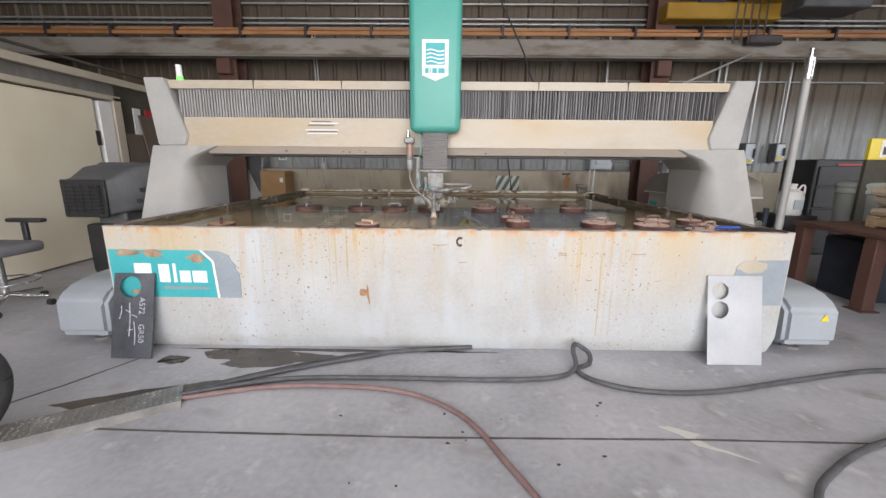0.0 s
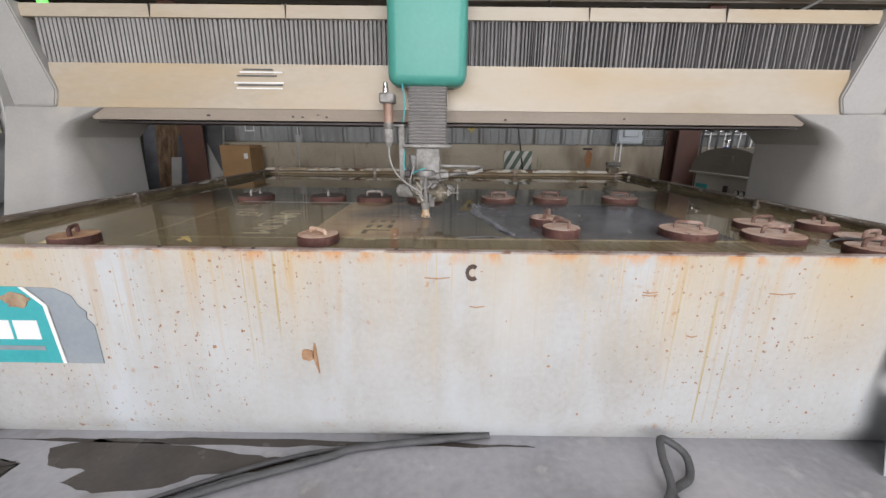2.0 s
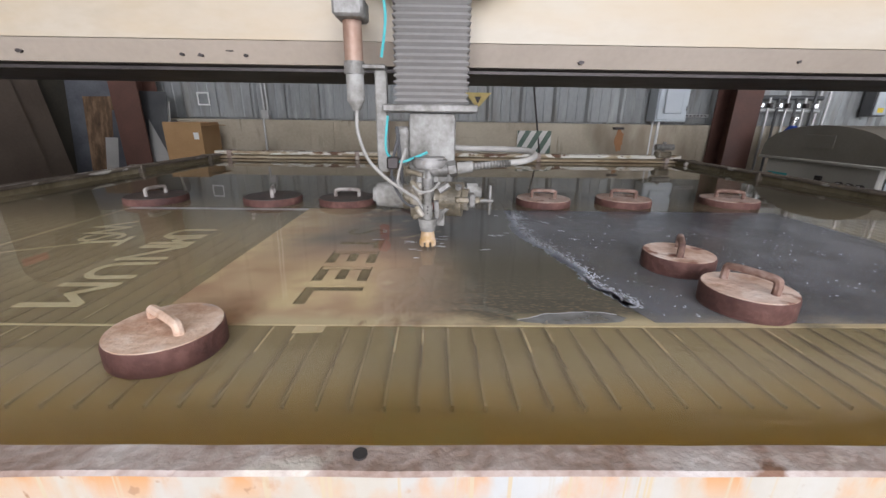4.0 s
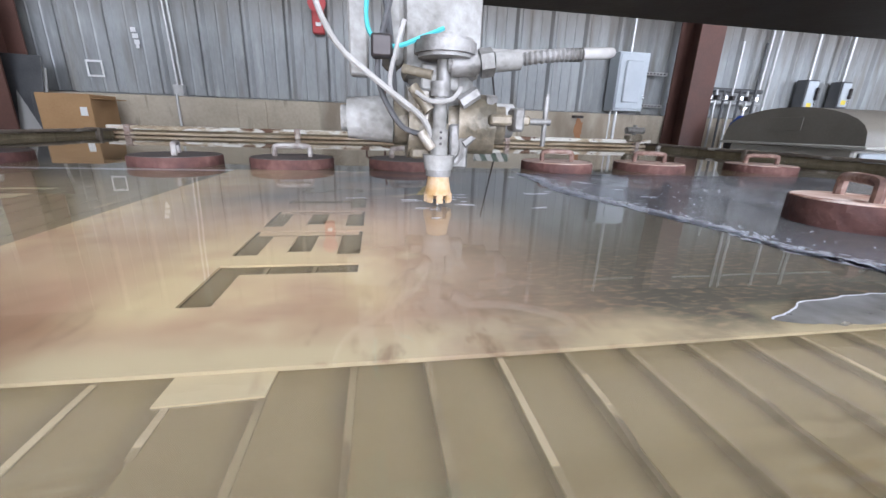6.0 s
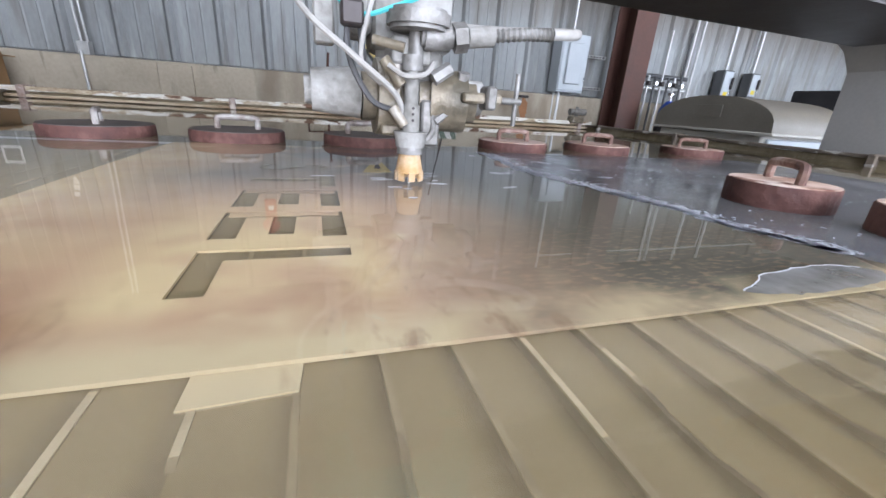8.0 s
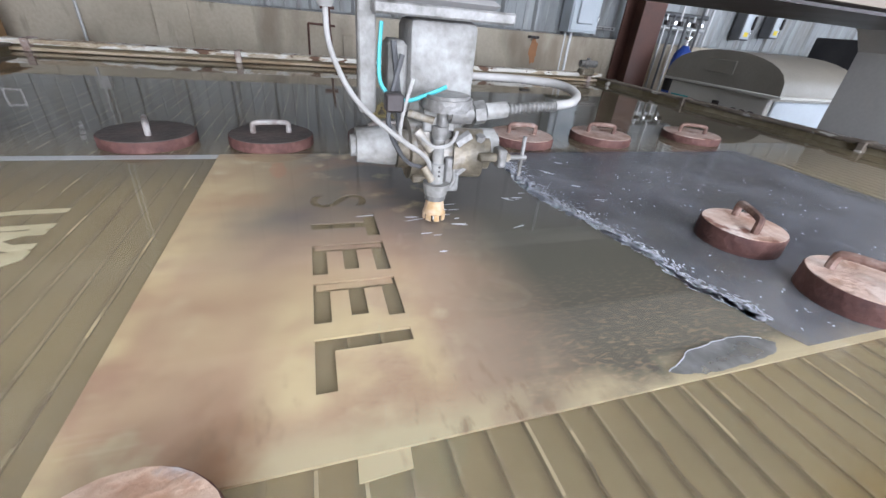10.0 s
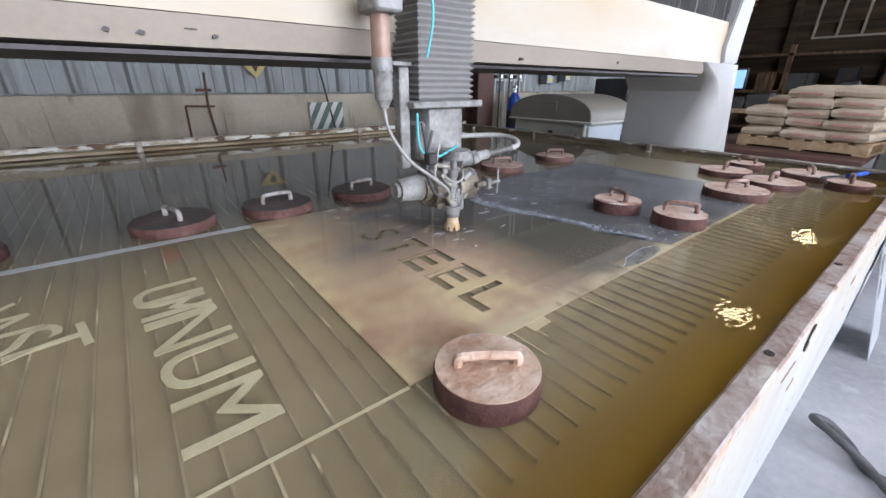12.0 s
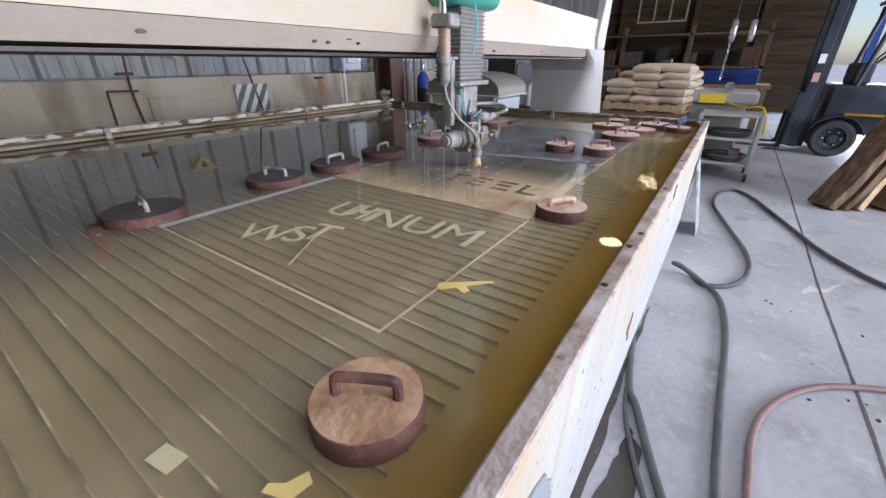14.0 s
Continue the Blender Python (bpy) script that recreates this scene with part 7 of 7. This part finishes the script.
part("hook_block", box(4.9, 5.0, 2.5, 2.6, 1.02, 1.12, 0.02), HEADMET, t)
part("yellow_cord", sweep([(4.74, 2.5, 0.88), (4.6, 2.35, 0.84), (4.45, 2.15, 0.86), (4.42, 2.08, 0.7), (4.42, 2.07, 0.55)], 0.012, 6), SIGNYELLOW, t)
t = thing("hoist_chain", (5.6, 2.7, 1.2), "steel chains and hooks hanging from a hoist", "chain")
for dx in (0, 0.22):
    part("cable", cyl((5.6 + dx, 2.7 - dx, 1.9), (5.6 + dx, 2.7 - dx, 6.42), 0.008, seg=6), DARKEDGE, t)
    part("block", box(5.57 + dx, 5.63 + dx, 2.66 - dx, 2.74 - dx, 1.62, 1.9, 0.02), CHROME, t)
bm = None
for k in range(14):
    bm = sweep([(5.6 + (0.014 * math.cos(a) if k % 2 else 0), 2.7 + (0 if k % 2 else 0.014 * math.cos(a)), 1.60 - k * 0.036 + 0.024 * math.sin(a)) for a in [2 * math.pi * q / 8 for q in range(9)]], 0.005, 5, bm, steps=1)
part("links", bm, CHROME, t)

fx, fy = 6.25, 1.05
t = thing("forklift", (fx + 0.8, fy - 0.6, 0), "dark forklift truck with a raised mast", "forklift")
for dy in (0.0, -1.0):
    w = new("wheel")
    w.parent = t
    PLACE[w] = PLACE[t]
    tagged(w, "front wheel with a black tyre")
    bm = lathe([(0.165, -0.01), (0.165, -0.10), (0.18, -0.11), (0.24, -0.112), (0.27, -0.075), (0.278, -0.05), (0.28, 0.0), (0.278, 0.05), (0.27, 0.075), (0.24, 0.112), (0.18, 0.11), (0.165, 0.10), (0.165, 0.01)], 36)
    bm.transform(pose(fx, fy + dy, 0.28, 90, 0, 0))
    part("tyre", bm, RUBBER, w)
    bm = lathe([(0.02, -0.05), (0.14, -0.05), (0.164, -0.10), (0.172, -0.114), (0.178, -0.112), (0.178, 0.112), (0.172, 0.114), (0.158, 0.095), (0.145, 0.045), (0.075, 0.035), (0.06, 0.075), (0.02, 0.08)], 28)
    bm.transform(pose(fx, fy + dy, 0.28, 90, 0, 0))
    part("rim", bm, FORKDARK, w)
    for k in range(12):
        a = k * math.pi / 3
        lo, hi = (0.036, 0.07) if k < 6 else (-0.09, -0.05)
        bm = cyl((0.108 * math.cos(a), 0.108 * math.sin(a), lo), (0.108 * math.cos(a), 0.108 * math.sin(a), hi), 0.016, seg=6)
        bm.transform(pose(fx, fy + dy, 0.28, 90, 0, 0))
        part("lug_nut", bm, CHROME, w)
for dy in (-0.1, -0.9):
    part("mast_rail", box(fx - 0.50, fx - 0.37, fy + dy - 0.05, fy + dy + 0.05, 0.1, 3.0, 0.01), FORKDARK, t)
    part("mast_rail", box(fx - 0.37, fx - 0.29, fy - 0.5 + (dy + 0.5) * 0.8 - 0.04, fy - 0.5 + (dy + 0.5) * 0.8 + 0.04, 0.1, 3.0, 0.008), FORKDARK, t)
part("mast_cylinder", cyl((fx - 0.4, fy - 0.5, 0.2), (fx - 0.4, fy - 0.5, 2.6), 0.04), CHROME, t)
for z in (0.35, 1.0, 2.9):
    part("mast_crossbar", box(fx - 0.46, fx - 0.38, fy - 0.85, fy - 0.15, z, z + 0.12, 0.01), FORKDARK, t)
for z, mt in ((1.34, WHITEMARK), (1.08, SACKPINK)):
    part("mast_label", box(fx - 0.48, fx - 0.40, fy - 0.954, fy - 0.9505, z, z + 0.13, 0), mt, t, smooth=False)
part("carriage", box(fx - 0.58, fx - 0.50, fy - 1.0, fy + 0.0, 0.12, 0.92, 0.01), FORKDARK, t)
for dy in (-0.2, -0.8):
    part("fork", prism([(fx - 1.75, 0.06), (fx - 0.66, 0.08), (fx - 0.62, 0.12), (fx - 0.62, 0.6), (fx - 0.575, 0.6), (fx - 0.575, 0.05), (fx - 1.75, 0.045)], "y", fy + dy - 0.06, fy + dy + 0.06), FORKDARK, t)
part("body", box(fx - 0.2, fx + 1.7, fy - 1.0, fy + 0.05, 0.35, 1.05, 0.06, 2), FORKDARK, t)
part("counterweight", box(fx + 1.5, fx + 2.1, fy - 1.02, fy + 0.07, 0.3, 1.3, 0.1, 3), BLUE, t, "blue painted counterweight")
bm = None
for k in range(9):
    a = math.radians(150 - k * 16)
    bm = box(-0.05, 0.05, -0.13, 0.13, -0.008, 0.008, 0.004, bm=bm, rot=pose(fx + 0.335 * math.cos(a), fy - 1.0, 0.28 + 0.335 * math.sin(a), 0, 90 - math.degrees(a), 0))
part("fender", bm, FORKDARK, t)
part("step_edge", box(fx + 0.02, fx + 0.75, fy - 1.13, fy - 1.0, 0.625, 0.66, 0.012), YELLOW, t, "yellow painted step edge")
part("dash", box(fx + 0.0, fx + 0.2, fy - 0.85, fy - 0.1, 1.05, 1.35, 0.03), FORKDARK, t)
part("steering_wheel", sweep([(fx + 0.3 + 0.08 * math.cos(a), fy - 0.5 + 0.17 * math.sin(a), 1.45 + 0.12 * math.cos(a)) for a in [2 * math.pi * q / 14 for q in range(15)]], 0.016, 6, steps=2), BLACKPLASTIC, t)
part("seat", box(fx + 0.7, fx + 1.2, fy - 0.75, fy - 0.2, 1.05, 1.5, 0.06, 2), BLACKPLASTIC, t)
for dx in (0.05, 1.5):
    for dy in (-0.95, 0.0):
        part("guard_post", cyl((fx + dx, fy + dy, 1.0), (fx + dx + 0.15, fy + dy, 2.15), 0.03), FORKDARK, t)
part("roof_guard", box(fx + 0.1, fx + 1.75, fy - 1.0, fy + 0.05, 2.13, 2.19, 0.02), FORKDARK, t)

t.matrix_basis = pose(6.75, 1.06, 0, 0, 0, -90) @ Matrix.Translation((-fx, 1.0 - fy, 0)) @ PLACE[t]

rs = random.Random(4)
for k in range(10):
    h, w, th = rs.uniform(1.95, 2.4), rs.uniform(0.26, 0.42), rs.choice([0.03, 0.05, 0.07, 0.09])
    if k == 3:
        w, th = 0.07, 0.03
    bm = box(-w / 2, w / 2, -th / 2, th / 2, 0, h, 0.006)
    bmesh.ops.subdivide_edges(bm, edges=bm.edges[:], cuts=7, use_grid_fill=True)
    for v in bm.verts:
        v.co.x += 0.05 * noise.noise((v.co.z * 2.5, k, 0.5 if v.co.x > 0 else 9.5)) + 0.012 * noise.noise((v.co.z * 12, k, v.co.x))
        v.co.y += 0.010 * noise.noise((v.co.z * 5, k * 3.1, v.co.x * 6))
    sx, sy = 3.52 + k * 0.075, 1.46 - k * 0.108
    bm.transform(pose(sx, sy, 0, 27 + rs.uniform(-2.0, 2.0), 0, 35))
    bm.transform(Matrix.Translation((0, 0, -min(v.co.z for v in bm.verts))))
    whole("wood_slab", bm, MACHGREY if k == 3 else WOOD if k in (2, 5) else BARKWOOD, "narrow pale grey lath leaning among timber slabs" if k == 3 else "rough live-edge timber slab leaning in a stack", "timber slab", "timber slabs", base=(sx, sy, 0))
t = thing("slab_rack", (4.62, -0.32, 0), "dark steel rack that holds the timber slabs", "rack")
for u in (-0.5, 0.5):
    px, py = 4.65 + 0.82 * u, -0.27 + 0.57 * u
    part("upright", box(px - 0.04, px + 0.04, py - 0.04, py + 0.04, 0, 0.95, 0.006), FORKDARK, t)
part("bar", cyl((4.65 - 0.45, -0.27 - 0.31, 0.9), (4.65 + 0.45, -0.27 + 0.31, 0.9), 0.03), FORKDARK, t)
t = thing("blue_door_post", (10.0, 0.48, 0), "bright blue steel post by the open doorway", "post")
part("post", box(9.94, 10.06, 0.42, 0.54, 0.012, 3.0, 0.01), BLUE, t)
part("base_plate", box(9.85, 10.15, 0.33, 0.63, 0, 0.012, 0.002), BLUE, t)
t = thing("work_bench", (9.2, 4.2, 0), "long wooden bench with clutter before the end wall", "bench")
part("benchtop", box(8.7, 9.6, 1.9, 7.2, 0.86, 0.94, 0.006), WOOD, t)
for ly in (2.0, 4.5, 7.1):
    part("leg", box(8.75, 8.85, ly - 0.05, ly + 0.05, 0, 0.86, 0.004), WOOD, t)
    part("leg", box(9.45, 9.55, ly - 0.05, ly + 0.05, 0, 0.86, 0.004), WOOD, t)
rs = random.Random(14)
for k in range(9):
    y = 3.5 + k * 0.4
    h = rs.uniform(0.12, 0.5)
    w = rs.uniform(0.08, 0.2)
    t = thing("bench_tool", (9.1, y, 0.94), "small dark tool case on the bench", "tool case", "bench clutter")
    part("case", box(9.0 - w, 9.0 + w, y - w, y + w, 0.94, 0.94 + h, 0.02), rs.choice([BLUE, BLACKPLASTIC, GREYPLASTIC, SIGNRED, MACHGREY]), t)
    part("lid", box(9.0 - w * 0.9, 9.0 + w * 0.9, y - w * 0.9, y + w * 0.9, 0.94 + h, 0.96 + h, 0.006), BLACKPLASTIC, t)
t = thing("tool_case", (8.95, 2.6, 0.94), "bright blue tool case lying on the bench", "tool case")
part("shell", box(8.78, 9.15, 2.15, 3.1, 0.942, 1.22, 0.02), BLUE, t)
part("lid_band", box(8.775, 9.155, 2.14, 3.11, 1.10, 1.115, 0.002), BLACKPLASTIC, t)
part("grip", box(8.74, 8.78, 2.5, 2.75, 1.03, 1.07, 0.008), BLACKPLASTIC, t)
t = thing("storage_shelf", (13.0, 4.5, 0), "tall wooden storage shelving against the end wall", "shelf")
for z in (0.3, 1.2, 2.05):
    part("shelf_board", box(12.5, 13.6, 2.0, 7.5, z, z + 0.06, 0.004), BARKWOOD, t)
for ly in (2.0, 3.8, 5.6, 7.4):
    part("upright", box(12.5, 12.6, ly, ly + 0.1, 0, 2.3, 0.004), BARKWOOD, t)
for k in range(14):
    y = 2.15 + (k % 7) * 0.74
    z = 0.36 if k < 7 else 1.26
    t = thing("stored_carton", (13.0, y, z), "dusty carton on the shelving", "carton", "stored cartons")
    h = rs.uniform(0.25, 0.6)
    part("box", box(12.6, 13.2, y, y + rs.uniform(0.3, 0.55), z, z + h, 0.01), rs.choice([BLACKPLASTIC, GREYPLASTIC, REDIRON, BARKWOOD]), t)
    part("tape", box(12.597, 12.6, y + 0.1, y + 0.13, z, z + h, 0), BOARDS, t, smooth=False)
t = thing("framed_panel", (13.9, 5.0, 2.5), "grid-framed dark panel on the end wall", "wall panel")
for k in range(4):
    part("mullion", box(13.9, 13.97, 4.24 + k * 0.46, 4.29 + k * 0.46, 2.52, 4.4, 0.003), BEIGE, t)
for z in (2.5, 3.4, 4.35):
    part("transom", box(13.89, 13.96, 4.24, 5.67, z, z + 0.05, 0.003), BEIGE, t)

# things beyond the right end of the tank, seen from the front
t = thing("plastic_jug", (4.6, 5.2, 0), "white plastic jug with a handle on a crate", "jug")
part("crate", box(4.4, 4.85, 5.0, 5.45, 0, 0.72, 0.01), BLACKPLASTIC, t)
bm = lathe([(0.13, 0.0), (0.14, 0.02), (0.14, 0.24), (0.12, 0.30), (0.05, 0.34), (0.045, 0.37), (0.05, 0.375), (0.05, 0.40), (0.02, 0.405)], 24)
bm.transform(pose(4.62, 5.2, 0.72))
part("pail", bm, WHITEPAINT, t)
part("handle", sweep([(4.66, 5.16, 1.03), (4.70, 5.15, 1.10), (4.74, 5.15, 1.08), (4.75, 5.16, 0.97)], 0.012, 8), WHITEPAINT, t)
part("label", box(4.56, 4.68, 5.054, 5.062, 0.80, 0.92, 0), BOXGREY, t, smooth=False)
t = thing("plastic_bin", (5.2, 4.85, 0), "pale grey-green plastic bin with a lid", "bin")
bm = lathe([(0.20, 0.0), (0.21, 0.02), (0.255, 1.02), (0.27, 1.03), (0.27, 1.07), (0.262, 1.08), (0.262, 1.10), (0.275, 1.105), (0.275, 1.14), (0.24, 1.16), (0.05, 1.17)], 32)
part("body", bm, BINGREEN, t, local=True)
part("label", box(-0.05, 0.05, -0.262, -0.246, 0.80, 0.90, 0), GREENPAINT, t, "small green label", local=True, smooth=False)
# Dark box added in place of the shade under the table; hides what stands behind.
t = thing("steel_bin", (4.8, 4.1, 0), "dark box added for the shade under the work table", "bin")
part("body", box(4.25, 5.6, 3.75, 4.25, 0.0, 0.62, 0.02), FORKDARK, t)
part("lip", box(4.22, 5.63, 3.72, 3.76, 0.58, 0.64, 0.006), FORKDARK, t)
t = thing("valve_manifold", (3.85, 4.75, 0), "grimy pipe manifold with valves behind the tank", "piping")
for k in range(4):
    part("pipe", cyl((3.75 + k * 0.13, 4.8, 0), (3.75 + k * 0.13, 4.8, 0.6 + 0.12 * (k % 3)), 0.03, seg=12), HEADDARK if k % 2 else FORKDARK, t)
    part("valve_wheel", cyl((3.75 + k * 0.13, 4.74, 0.55 + 0.1 * (k % 2)), (3.75 + k * 0.13, 4.72, 0.55 + 0.1 * (k % 2)), 0.05, seg=14), HEADMET if k % 2 else DARKEDGE, t)
part("header_pipe", cyl((3.68, 4.8, 0.42), (4.25, 4.8, 0.42), 0.035, seg=12), HEADDARK, t)
part("hose", sweep([(3.9, 4.72, 0.5), (3.95, 4.6, 0.3), (4.1, 4.62, 0.12), (4.3, 4.7, 0.3)], 0.015, 8), HOSERED, t)

t = thing("black_cabinet", (6.1, 6.3, 0), "tall black tool cabinet with a red stripe", "cabinet")
part("body", box(5.6, 6.9, 6.0, 6.6, 0.0, 1.45, 0.015), BLACKPLASTIC, t)
for k in range(4):
    part("drawer", box(5.65, 6.85, 5.98, 6.0, 0.1 + k * 0.32, 0.39 + k * 0.32, 0.006), BLACKPLASTIC, t)
part("stripe", box(5.9, 6.3, 5.975, 5.98, 1.36, 1.39, 0), SIGNRED, t, smooth=False)
t = thing("kiosk_panel", (5.1, 4.66, 0), "brown panel topped by a yellow and white notice", "panel")
part("back_panel", box(4.94, 5.35, 4.66, 4.70, 0.0, 1.42, 0.004), SIDING_DARK, t)
part("notice", box(4.94, 5.35, 4.655, 4.695, 1.424, 1.66, 0.003), SIGNYELLOW, t, "yellow notice board")
part("notice_panel", box(5.06, 5.20, 4.650, 4.655, 1.45, 1.64, 0), WHITEPAINT, t, smooth=False)
part("notice_mark", box(5.09, 5.16, 4.647, 4.650, 1.48, 1.57, 0), DARKEDGE, t, smooth=False)


def motions():
    """Shifts the head by up to five centimetres to fit the camera's view."""
    base = PLACE[head].translation
    walk(head, [(t, pose(base.x + dx, base.y + dy, base.z)) for t, dx, dy in MOVES])


MOVES = [(0.0, 0.05, 0.0), (1.5, 0.04, -0.01), (3.0, 0.025, -0.01), (5.3, 0.004, 0.0), (7.5, 0.0, 0.0), (9.8, 0.0, 0.03), (11.0, 0.002, 0.035), (12.5, 0.015, 0.045), (14.0, 0.035, 0.05)]
motions()
